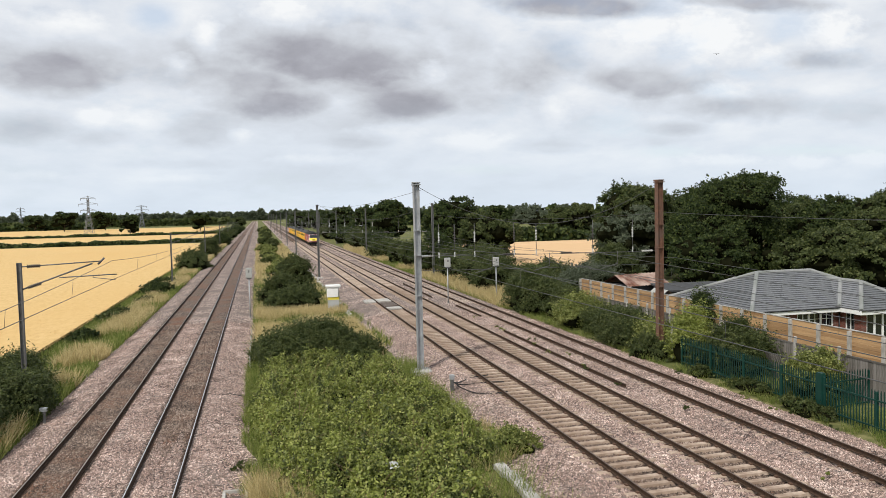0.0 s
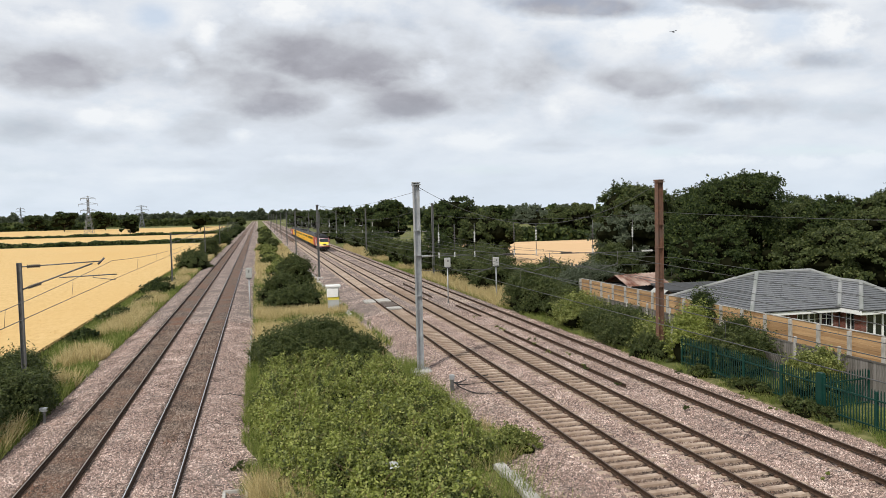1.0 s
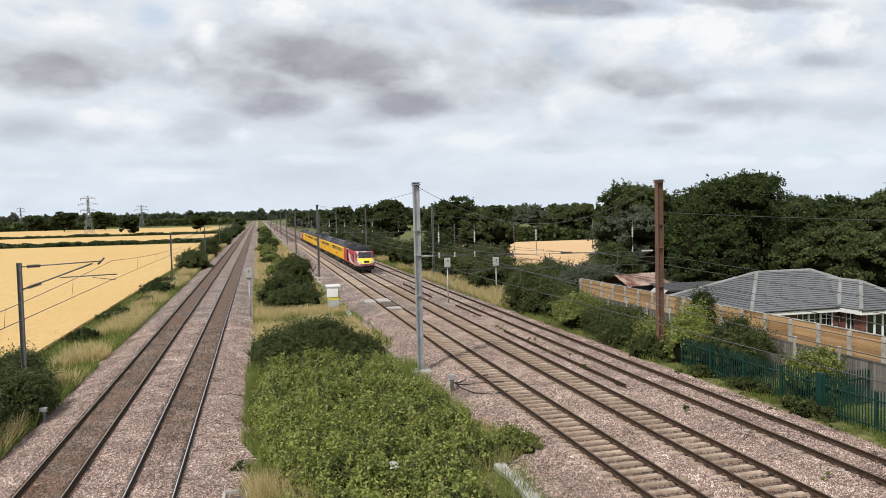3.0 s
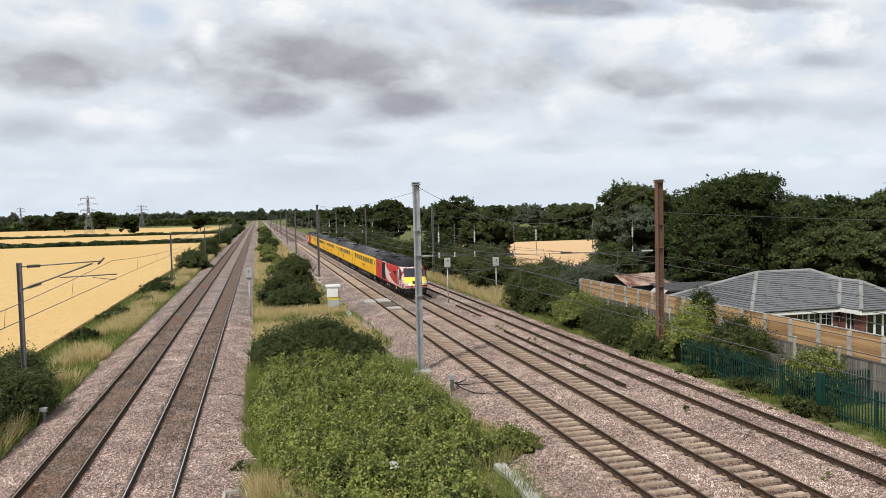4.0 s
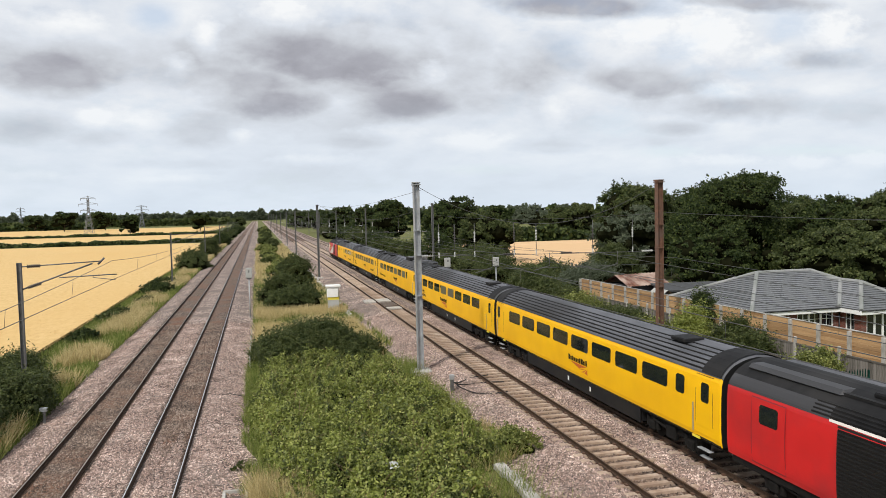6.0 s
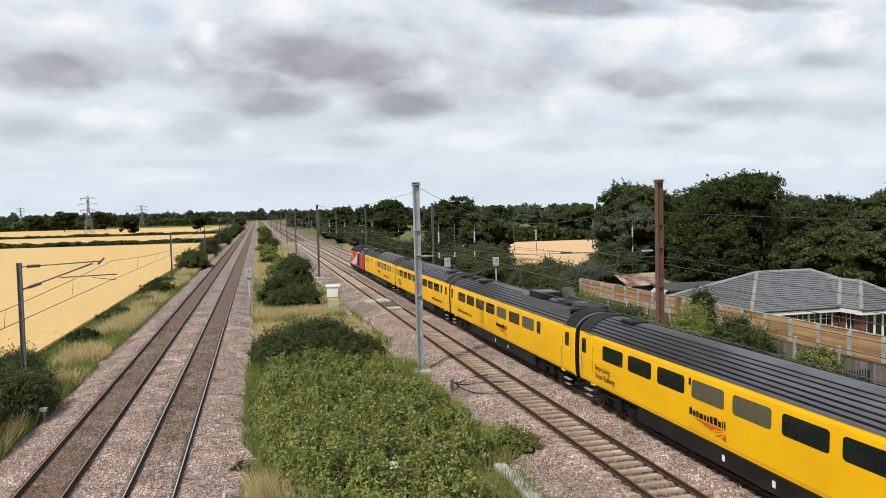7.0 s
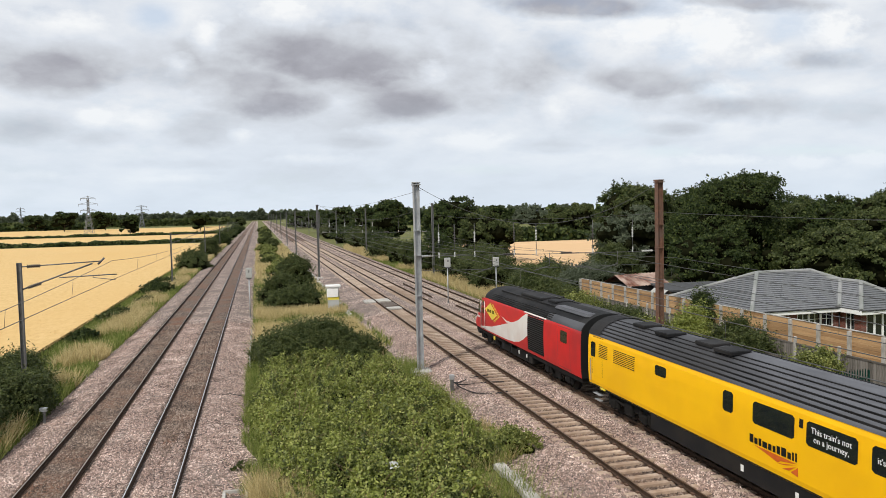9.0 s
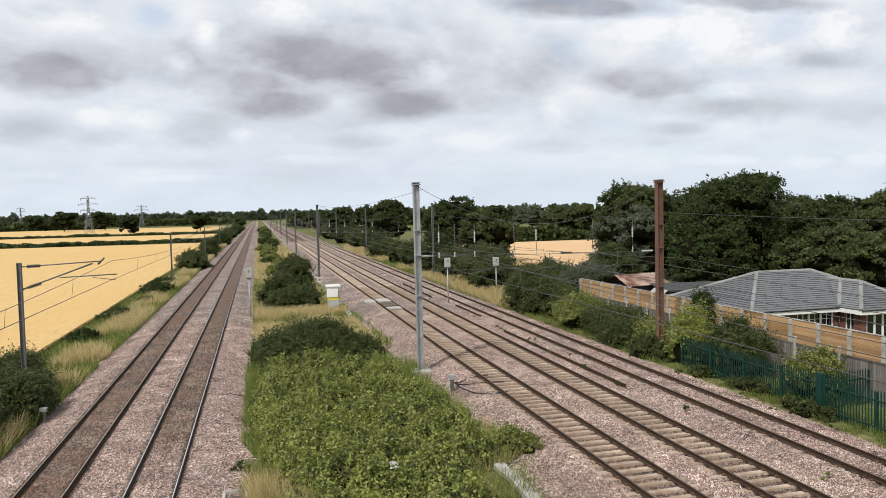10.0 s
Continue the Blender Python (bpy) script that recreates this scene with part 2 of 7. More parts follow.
M = {
    "ballast": material("pinkish_granite_ballast", [(0.05, (0.028, 0.02, 0.018)), (0.3, (0.12, 0.083, 0.068)), (0.6, (0.33, 0.232, 0.192)), (0.97, (0.74, 0.60, 0.52))], 12, 0.92, bump=0.08, voronoi=True, stains=(0.17, 0.132, 0.112), stain_scale=0.35),
    # soiled brown, darkened further to paint the shade between sleepers
    "ballast_rust": material("soiled_and_shaded_ballast", [(0.05, (0.022, 0.015, 0.011)), (0.4, (0.085, 0.058, 0.042)), (0.95, (0.29, 0.22, 0.175))], 12, 0.95, bump=0.08, voronoi=True, stains=(0.17, 0.085, 0.05), stain_scale=0.5),
    "stone": material("loose_granite_stones", [(0.08, (0.05, 0.036, 0.032)), (0.4, (0.225, 0.155, 0.128)), (0.7, (0.44, 0.312, 0.262)), (0.94, (0.86, 0.71, 0.63))], 0.7, 0.9, per="island"),
    "rail_side": material("rusty_rail_steel", [(0.3, (0.030, 0.019, 0.013)), (0.7, (0.075, 0.045, 0.029))], 9, 0.9, spec=0.2),
    "rail_head": material("polished_rail_head", flat((0.82, 0.80, 0.78)), 3, 0.22, 1.0, stretch=(1, 0.1, 1)),
    "rail_dull": material("dull_rail_head", flat((0.20, 0.145, 0.115)), 3, 0.45, 0.8, stretch=(1, 0.1, 1)),
    "rail_worn": material("lightly_worn_rail_head", flat((0.46, 0.40, 0.36)), 3, 0.35, 0.9, stretch=(1, 0.1, 1)),
    "sleeper": material("weathered_concrete_sleeper", [(0.1, (0.32, 0.245, 0.185)), (0.9, (0.66, 0.53, 0.42))], 7, 0.9, bump=0.006, stains=(0.24, 0.165, 0.115), stain_scale=1.1, per="object"),
    "sleeper_far": material("weathered_concrete_sleepers", [(0.1, (0.30, 0.23, 0.175)), (0.9, (0.60, 0.48, 0.38))], 7, 0.9, per="island"),
    "timber": material("dark_crossing_timber", [(0.3, (0.06, 0.045, 0.035)), (0.7, (0.14, 0.11, 0.09))], 6, 0.9, bump=0.006, stretch=(6, 1, 6)),
    "clip": material("rusty_rail_clip", flat((0.12, 0.065, 0.04)), 20, 0.8),
    "earth": material("dry_earth_and_low_grass", [(0.25, (0.06, 0.07, 0.025)), (0.5, (0.13, 0.13, 0.05)), (0.75, (0.27, 0.24, 0.115))], 2.2, 1.0, bump=0.05, stains=(0.10, 0.12, 0.035), stain_scale=0.12, spec=0.1),
    "wheat": material("ripe_wheat_field", [(0.25, (0.515, 0.340, 0.143)), (0.5, (0.589, 0.405, 0.179)), (0.75, (0.644, 0.460, 0.221))], 3.0, 1.0, bump=0.05, stains=(0.58, 0.385, 0.16), stain_scale=0.035, spec=0.1, stretch=(1, 0.35, 1)),
    "wheat_stalk": material("ripe_wheat_stalks", [(0.1, (0.524, 0.354, 0.152)), (0.9, (0.644, 0.460, 0.221))], 3, 1.0, per="island", spec=0.1),
    "stubble": material("pale_pinkish_stubble", [(0.25, (0.52, 0.34, 0.18)), (0.75, (0.70, 0.49, 0.29))], 1.0, 1.0, bump=0.05, stains=(0.60, 0.40, 0.22), stain_scale=0.05, spec=0.1, stretch=(0.15, 1, 1)),
    # brown soiling with the sleeper gaps' shade mixed into the colour
    "stone_brown": material("soiled_and_shaded_stones", [(0.08, (0.03, 0.021, 0.016)), (0.5, (0.125, 0.083, 0.060)), (0.94, (0.42, 0.33, 0.27))], 0.7, 0.9, per="island"),
    "farland": material("distant_farmland", [(0.35, (0.09, 0.12, 0.045)), (0.5, (0.34, 0.27, 0.11)), (0.65, (0.14, 0.16, 0.07))], 0.006, 1.0, spec=0.1),
    "leaf_dark": material("dark_tree_foliage", [(0.05, (0.009, 0.017, 0.005)), (0.5, (0.034, 0.054, 0.013)), (0.95, (0.109, 0.135, 0.036))], 1.5, 0.65, per="island", translucent=True, spec=0.25),
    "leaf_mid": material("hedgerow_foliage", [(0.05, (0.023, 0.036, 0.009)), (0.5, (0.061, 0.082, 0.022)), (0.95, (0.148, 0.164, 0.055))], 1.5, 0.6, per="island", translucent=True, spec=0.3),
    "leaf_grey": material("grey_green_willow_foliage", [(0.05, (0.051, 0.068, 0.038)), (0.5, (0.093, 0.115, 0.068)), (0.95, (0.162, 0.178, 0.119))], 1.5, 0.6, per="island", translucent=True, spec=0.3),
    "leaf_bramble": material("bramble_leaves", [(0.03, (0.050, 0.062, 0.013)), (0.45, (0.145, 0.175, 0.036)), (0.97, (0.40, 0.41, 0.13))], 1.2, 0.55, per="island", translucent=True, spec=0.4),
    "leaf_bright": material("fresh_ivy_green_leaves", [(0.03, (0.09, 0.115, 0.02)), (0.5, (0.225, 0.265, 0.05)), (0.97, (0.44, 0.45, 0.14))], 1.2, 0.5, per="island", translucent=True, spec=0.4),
    # near-black colour stands for shade inside crowns and beneath bramble leaves
    "thicket": material("foliage_gap_shade", flat((0.012, 0.013, 0.006)), 5, 1.0, spec=0.0),
    "cane": material("dry_bramble_canes", flat((0.20, 0.125, 0.07)), 6, 0.9),
    "bark": material("tree_bark", [(0.3, (0.07, 0.055, 0.04)), (0.7, (0.16, 0.13, 0.10))], 8, 0.95, bump=0.02, stretch=(3, 3, 0.6)),
    "grass_dry": material("dry_straw_grass", [(0.05, (0.30, 0.235, 0.10)), (0.5, (0.52, 0.42, 0.205)), (0.95, (0.74, 0.63, 0.36))], 2, 0.9, per="island", translucent=True, spec=0.2),
    "grass_green": material("green_verge_grass", [(0.05, (0.08, 0.115, 0.022)), (0.5, (0.17, 0.22, 0.05)), (0.95, (0.36, 0.35, 0.13))], 2, 0.9, per="island", translucent=True, spec=0.2),
    "galv": material("galvanised_steel", [(0.3, (0.33, 0.345, 0.36)), (0.7, (0.46, 0.475, 0.49))], 5, 0.5, 0.35, stains=(0.28, 0.29, 0.30), stain_scale=0.8),
    "galv_dark": material("dull_dark_mast_steel", [(0.3, (0.10, 0.10, 0.10)), (0.7, (0.17, 0.165, 0.16))], 5, 0.6, 0.3),
    "rust_mast": material("rusted_brown_mast_steel", [(0.25, (0.10, 0.05, 0.032)), (0.75, (0.21, 0.105, 0.065))], 6, 0.85, 0.1, bump=0.004, stains=(0.13, 0.085, 0.065), stain_scale=1.2),
    "wire": material("grey_overhead_wire", flat((0.12, 0.12, 0.12)), 8, 0.6, 0.5),
    "insulator": material("brown_ceramic_insulator", flat((0.05, 0.042, 0.038)), 8, 0.35),
    "insulator_pale": material("pale_ceramic_insulator", flat((0.50, 0.50, 0.48)), 8, 0.35),
    "cabinet": material("light_grey_painted_cabinet", flat((0.44, 0.45, 0.44), 0.88), 6, 0.55, stains=(0.34, 0.34, 0.31), stain_scale=1.5),
    "white_paint": material("white_paint", flat((0.80, 0.80, 0.78), 0.93), 6, 0.5),
    "yellow_strip": material("yellow_warning_strip", flat((0.80, 0.66, 0.06)), 6, 0.5),
    "concrete": material("grey_concrete", [(0.3, (0.36, 0.345, 0.32)), (0.7, (0.52, 0.50, 0.465))], 6, 0.9, bump=0.004, stains=(0.28, 0.27, 0.235), stain_scale=1.4),
    "wood_fence": material("new_orange_softwood_boards", [(0.2, (0.29, 0.165, 0.072)), (0.8, (0.52, 0.33, 0.16))], 5, 0.75, bump=0.003, stretch=(1, 0.25, 6), per="object"),
    "wood_grey": material("old_weathered_grey_boards", [(0.25, (0.10, 0.09, 0.078)), (0.75, (0.22, 0.20, 0.18))], 5, 0.9, bump=0.004, stretch=(4, 4, 0.5), per="object"),
    "green_paint": material("dark_green_fence_paint", flat((0.006, 0.046, 0.034), 0.7), 8, 0.5, spec=0.3),
    "roof_tile": material("grey_slate_roof_tiles", [(0.2, (0.115, 0.12, 0.125)), (0.8, (0.205, 0.21, 0.22))], 5, 0.65, per="object", bump=0.003),
    "roof_ridge": material("pale_grey_ridge_tiles", flat((0.27, 0.275, 0.27)), 5, 0.8, bump=0.003, stains=(0.19, 0.20, 0.185)),
    "roof_rest": material("dark_roof_underlay", flat((0.07, 0.07, 0.075)), 6, 0.9),
    "brick": material("red_brown_facing_brick", [(0.1, (0.15, 0.055, 0.038)), (0.9, (0.30, 0.115, 0.078))], 9, 0.9, per="object", bump=0.003),
    "mortar": material("pale_brick_mortar", flat((0.36, 0.33, 0.29)), 14, 0.95),
    "glass": material("dark_window_glass", flat((0.012, 0.015, 0.017)), 2, 0.05, spec=0.8),
    "tin_rust": material("rusty_corrugated_iron", [(0.25, (0.0770, 0.0294, 0.0182)), (0.75, (0.1820, 0.0735, 0.0434))], 3, 0.9, stains=(0.36, 0.27, 0.22), stain_scale=0.8),
    "dark_shed": material("dark_shed_felt", flat((0.05, 0.052, 0.055)), 5, 0.95),
    "pylon": material("grey_lattice_steel", flat((0.20, 0.21, 0.22)), 5, 0.6, 0.3),
    "yellow": material("traffic_yellow_coach_paint", flat((0.92, 0.50, 0.002), 0.96), 1.2, 0.5, coat=0.0, stains=(0.84, 0.44, 0.003), stain_scale=0.5, spec=0.25),
    "red": material("bright_red_locomotive_paint", flat((0.62, 0.018, 0.018), 0.9), 1.2, 0.42, coat=0.0, spec=0.3, stains=(0.42, 0.02, 0.022), stain_scale=0.5),
    "maroon": material("dark_maroon_locomotive_paint", flat((0.22, 0.012, 0.022), 0.85), 2, 0.35, coat=0.2),
    "white_livery": material("white_livery_paint", flat((0.76, 0.73, 0.69), 0.93), 2, 0.35, stains=(0.66, 0.60, 0.55), stain_scale=0.9),
    "pink_worn": material("worn_white_and_red_nose_paint", [(0.42, (0.26, 0.02, 0.035)), (0.50, (0.46, 0.18, 0.20)), (0.58, (0.66, 0.54, 0.53))], 2.6, 0.45, stretch=(1, 1, 0.55)),
    "nose_yellow": material("lemon_warning_yellow_paint", flat((0.86, 0.68, 0.05), 0.95), 3, 0.35, coat=0.2, stains=(0.78, 0.60, 0.07), stain_scale=1.0),
    "black_roof": material("sooty_black_roof", [(0.25, (0.0040, 0.0040, 0.0045)), (0.75, (0.0130, 0.0130, 0.0140))], 3, 0.7, stains=(0.022, 0.021, 0.021), stain_scale=0.5, spec=0.2),
    "grey_roof": material("sooty_grey_coach_roof", [(0.25, (0.07, 0.073, 0.083)), (0.75, (0.13, 0.134, 0.15))], 2, 0.6, stains=(0.04, 0.04, 0.043), stain_scale=0.35, stretch=(1, 0.3, 1), spec=0.3),
    "underframe": material("grimy_underframe", [(0.25, (0.0040, 0.0037, 0.0035)), (0.75, (0.0140, 0.0125, 0.0110))], 5, 0.85, spec=0.2),
    "skirt": material("dark_grey_skirt_paint", flat((0.0100, 0.0100, 0.0110)), 3, 0.65, stains=(0.018, 0.016, 0.014), stain_scale=1.0, spec=0.25),
    "black": material("black_rubber_and_grille", flat((0.0060, 0.0060, 0.0065)), 6, 0.6),
    "lamp_glass": material("clear_lamp_glass", flat((0.75, 0.75, 0.70)), 6, 0.1, spec=0.8),
    "orange": material("orange_livery_mark", flat((0.66, 0.12, 0.012)), 6, 0.4),
    "grey_glass": material("frosted_grey_window", flat((0.115, 0.105, 0.07)), 3, 0.3, spec=0.3),
    "feather": material("black_bird_feathers", flat((0.012, 0.012, 0.016)), 20, 0.6),
    "plastic": material("white_plastic_sheet_scrap", flat((0.72, 0.74, 0.76)), 5, 0.5),
}

# ---------------------------------------------------------------- mesh helpers


def raw(name, verts, faces, mats, mat_index=None, smooth=False):
    me = bpy.data.meshes.new(name)
    me.from_pydata([tuple(v) for v in verts], [], [tuple(f) for f in faces])
    for m in (mats if isinstance(mats, (list, tuple)) else [mats]):
        me.materials.append(m)
    if mat_index is not None:
        me.polygons.foreach_set("material_index", np.asarray(mat_index, dtype=np.int32))
    if smooth:
        me.polygons.foreach_set("use_smooth", np.ones(len(me.polygons), dtype=bool))
    me.update()
    return me


def quads(name, v, mat):
    """A mesh of loose quads from an array (n, 4, 3)."""
    n = len(v)
    me = bpy.data.meshes.new(name)
    me.vertices.add(4 * n), me.loops.add(4 * n), me.polygons.add(n)
    me.vertices.foreach_set("co", np.ascontiguousarray(v, dtype=np.float32).ravel())
    me.loops.foreach_set("vertex_index", np.arange(4 * n, dtype=np.int32))
    me.polygons.foreach_set("loop_start", np.arange(0, 4 * n, 4, dtype=np.int32))
    me.materials.append(mat)
    me.update(calc_edges=True)
    return me


def box_bm(bm, x0, x1, y0, y1, z0, z1, bevel=0.0):
    r = bmesh.ops.create_cube(bm, size=1.0)
    for v in r["verts"]:
        v.co = Vector(((x0 + x1) / 2 + v.co.x * (x1 - x0), (y0 + y1) / 2 + v.co.y * (y1 - y0), (z0 + z1) / 2 + v.co.z * (z1 - z0)))
    if bevel:
        es = list({e for v in r["verts"] for e in v.link_edges})
        bmesh.ops.bevel(bm, geom=es, offset=bevel, segments=1, affect="EDGES")


def cyl_bm(bm, p0, p1, r0, r1=None, seg=10):
    p0, p1 = Vector(p0), Vector(p1)
    d = p1 - p0
    m = Matrix.Translation((p0 + p1) / 2) @ d.to_track_quat("Z", "Y").to_matrix().to_4x4()
    bmesh.ops.create_cone(bm, cap_ends=True, segments=seg, radius1=r0, radius2=r0 if r1 is None else r1, depth=d.length, matrix=m)


def part(name, bm, mat, parent=None, label="", smooth=False):
    """Links a bmesh (or a mesh) as one mesh object under a thing or a part."""
    if isinstance(bm, bmesh.types.BMesh):
        me = bpy.data.meshes.new(name)
        bmesh.ops.recalc_face_normals(bm, faces=bm.faces[:])
        bm.to_mesh(me)
        bm.free()
        me.materials.append(mat)
        if smooth:
            me.polygons.foreach_set("use_smooth", np.ones(len(me.polygons), dtype=bool))
    else:
        me = bm
    ob = new(name, me)
    if parent:
        ob.parent = parent
    if label:
        ob["label"] = label
    return ob


def boxes(name, specs, mat, parent=None, label="", bevel=0.0):
    bm = bmesh.new()
    for s in specs:
        box_bm(bm, *s, bevel=bevel)
    return part(name, bm, mat, parent, label)


def rods(name, specs, mat, parent=None, label="", seg=8, smooth=True):
    bm = bmesh.new()
    for s in specs:
        cyl_bm(bm, *s, seg=seg)
    return part(name, bm, mat, parent, label, smooth)


def tube(name, pts, r, mat, parent=None, label="", seg=5):
    """One continuous wire or cable through pts."""
    pts = [Vector(p) for p in pts]
    verts, faces = [], []
    for i, p in enumerate(pts):
        d = (pts[min(i + 1, len(pts) - 1)] - pts[max(i - 1, 0)]).normalized()
        a = d.cross(Vector((0.31, 0.17, 1))).normalized()
        b = d.cross(a)
        verts += [tuple(p + (a * math.cos(2 * math.pi * k / seg) + b * math.sin(2 * math.pi * k / seg)) * r) for k in range(seg)]
    for i in range(len(pts) - 1):
        for k in range(seg):
            m = (k + 1) % seg
            faces.append((i * seg + k, i * seg + m, (i + 1) * seg + m, (i + 1) * seg + k))
    faces += [tuple(reversed(range(seg))), tuple(range((len(pts) - 1) * seg, len(pts) * seg))]
    return part(name, raw(name, verts, faces, mat, smooth=True), None, parent, label)


def thing(name, label, category, group="", kind="", at=None):
    ob = tagged(new(name), label, category, group, kind)
    ob.empty_display_size = 0.3
    if at is not None:
        ob.matrix_basis = at
    return ob


def leaf_array(pts, normals, size, rng, tilt=0.7, aspect=0.62):
    """Leaf quads (diamonds folded at no cost) at pts, facing roughly along normals."""
    n = len(pts)
    nr = normals + rng.normal(0, tilt, (n, 3))
    nr /= np.linalg.norm(nr, axis=1)[:, None] + 1e-9
    a = rng.normal(0, 1, (n, 3))
    t = np.cross(nr, a)
    t /= np.linalg.norm(t, axis=1)[:, None] + 1e-9
    b = np.cross(nr, t)
    s = (size * rng.uniform(0.6, 1.4, n))[:, None]
    return np.stack([pts - t * s, pts - b * s * aspect + nr * s * 0.15, pts + t * s, pts + b * s * aspect + nr * s * 0.15], axis=1)


def blade_array(pts, height, width, rng, lean=0.35):
    """Grass blades: narrow quads rising from pts."""
    n = len(pts)
    ang = rng.uniform(0, 2 * np.pi, n)
    h = (height * rng.uniform(0.55, 1.25, n))[:, None]
    w = np.stack([np.cos(ang), np.sin(ang), np.zeros(n)], 1) * (width * rng.uniform(0.6, 1.3, n))[:, None]
    le = rng.normal(0, lean, (n, 3)) * h
    le[:, 2] = 0
    top = pts + le + np.array([0, 0, 1.0]) * h
    return np.stack([pts - w, pts + w, top + w * 0.25, top - w * 0.25], axis=1)


def blob_points(n, rng, lobes, per=36, loose=0.24):
    """Points and outward normals in clumps over a union of ellipsoid lobes (cx, cy, cz, rx, ry, rz)."""
    lo = np.array(lobes, dtype=float)
    area = lo[:, 3] * lo[:, 5] + lo[:, 4] * lo[:, 5] + lo[:, 3] * lo[:, 4]
    m = max(8, int(n / per * 1.35))
    k = rng.choice(len(lo), m, p=area / area.sum())
    d = rng.normal(0, 1, (m, 3))
    d /= np.linalg.norm(d, axis=1)[:, None]
    d[:, 2] = np.where(d[:, 2] < -0.45, -d[:, 2], d[:, 2])
    c = lo[k, :3] + d * lo[k, 3:6] * rng.uniform(0.78, 1.08, m)[:, None]
    keep = np.ones(m, bool)
    for j in range(len(lo)):
        q = ((c - lo[j, :3]) / lo[j, 3:6])
        keep &= ~((q * q).sum(1) < 0.62) | (k == j)
    c, d, k = c[keep], d[keep], k[keep]
    i = rng.integers(0, len(c), n)
    e = rng.normal(0, 1, (n, 3))
    e /= np.linalg.norm(e, axis=1)[:, None]
    e[:, 2] = np.where(e[:, 2] < -0.3, -e[:, 2], e[:, 2])
    r = (lo[k, 3] + lo[k, 4] + lo[k, 5])[i] / 3 * loose * rng.uniform(0.55, 1.15, n)
    p = c[i] + e * r[:, None] * np.array([1.0, 1.0, 0.8])
    nr = d[i] * 0.45 + e * 0.8 + np.array([0, 0, 0.25])
    nr /= np.linalg.norm(nr, axis=1)[:, None]
    return p, nr


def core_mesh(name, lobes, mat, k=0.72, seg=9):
    """Inside of a crown, in lumps within the leaves, near-black in place of inner shade."""
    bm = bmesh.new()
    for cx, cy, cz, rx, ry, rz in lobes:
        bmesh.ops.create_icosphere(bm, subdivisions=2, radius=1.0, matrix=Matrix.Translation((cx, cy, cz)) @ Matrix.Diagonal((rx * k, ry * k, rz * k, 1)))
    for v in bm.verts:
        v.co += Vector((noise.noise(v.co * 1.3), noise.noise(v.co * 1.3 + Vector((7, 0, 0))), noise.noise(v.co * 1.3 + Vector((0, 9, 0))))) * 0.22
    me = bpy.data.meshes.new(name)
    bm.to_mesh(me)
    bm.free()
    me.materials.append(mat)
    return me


def crown_lobes(rng, w, d, z0, z1, count, lump=0.34):
    """Uneven lobes filling an egg of width w, depth d between z0 and z1."""
    out = []
    for i in range(count):
        t = rng.uniform(0, 1)
        env = math.sqrt(max(0.08, 1 - (2 * t - 0.85) ** 2 / 1.35))
        a = rng.uniform(0, 2 * math.pi)
        rr = env * rng.uniform(0.25, 0.72)
        s = lump * rng.uniform(0.75, 1.25)
        out.append((math.cos(a) * rr * w / 2, math.sin(a) * rr * d / 2, z0 + (z1 - z0) * (0.12 + 0.74 * t), w * s * 0.62, d * s * 0.62, (z1 - z0) * s * 0.55))
    out.append((0, 0, (z0 + z1) / 2, w * 0.34, d * 0.34, (z1 - z0) * 0.36))
    for i in range(count):          # small outer lumps
        a, t = rng.uniform(0, 2 * math.pi), rng.uniform(0.1, 1)
        rr = math.sqrt(max(0.06, 1 - (2 * t - 0.85) ** 2 / 1.35)) * rng.uniform(0.7, 0.88)
        s = lump * rng.uniform(0.25, 0.5)
        out.append((math.cos(a) * rr * w / 2, math.sin(a) * rr * d / 2, z0 + (z1 - z0) * (0.1 + 0.8 * t), w * s * 0.5, d * s * 0.5, (z1 - z0) * s * 0.5))
    k = (z1 - z0) / (max(o[2] + o[5] for o in out) - z0)
    return [(o[0], o[1], z0 + (o[2] - z0) * k, o[3], o[4], o[5] * k) for o in out]


def sprays(p, n, rng, count, length, leaves=11):
    """Leaves along shoots that stand out of a crown: points and normals."""
    i = rng.integers(0, len(p), count)
    d = n[i] * 0.8 + rng.normal(0, 0.45, (count, 3)) + np.array([0, 0, 0.45])
    d /= np.linalg.norm(d, axis=1)[:, None]
    k = rng.uniform(0, 1, (count, leaves, 1))
    ln = (length * rng.uniform(0.3, 1.3, count))[:, None, None]
    q = p[i][:, None, :] + d[:, None, :] * k * ln + rng.normal(0, 0.07, (count, leaves, 3)) * ln
    q[:, :, 2] -= (k[:, :, 0] ** 2) * ln[:, :, 0] * 0.25
    m = np.repeat(d[:, None, :], leaves, 1) + rng.normal(0, 0.5, (count, leaves, 3)) + np.array([0, 0, 0.5])
    return np.concatenate([p, q.reshape(-1, 3)]), np.concatenate([n, m.reshape(-1, 3)])


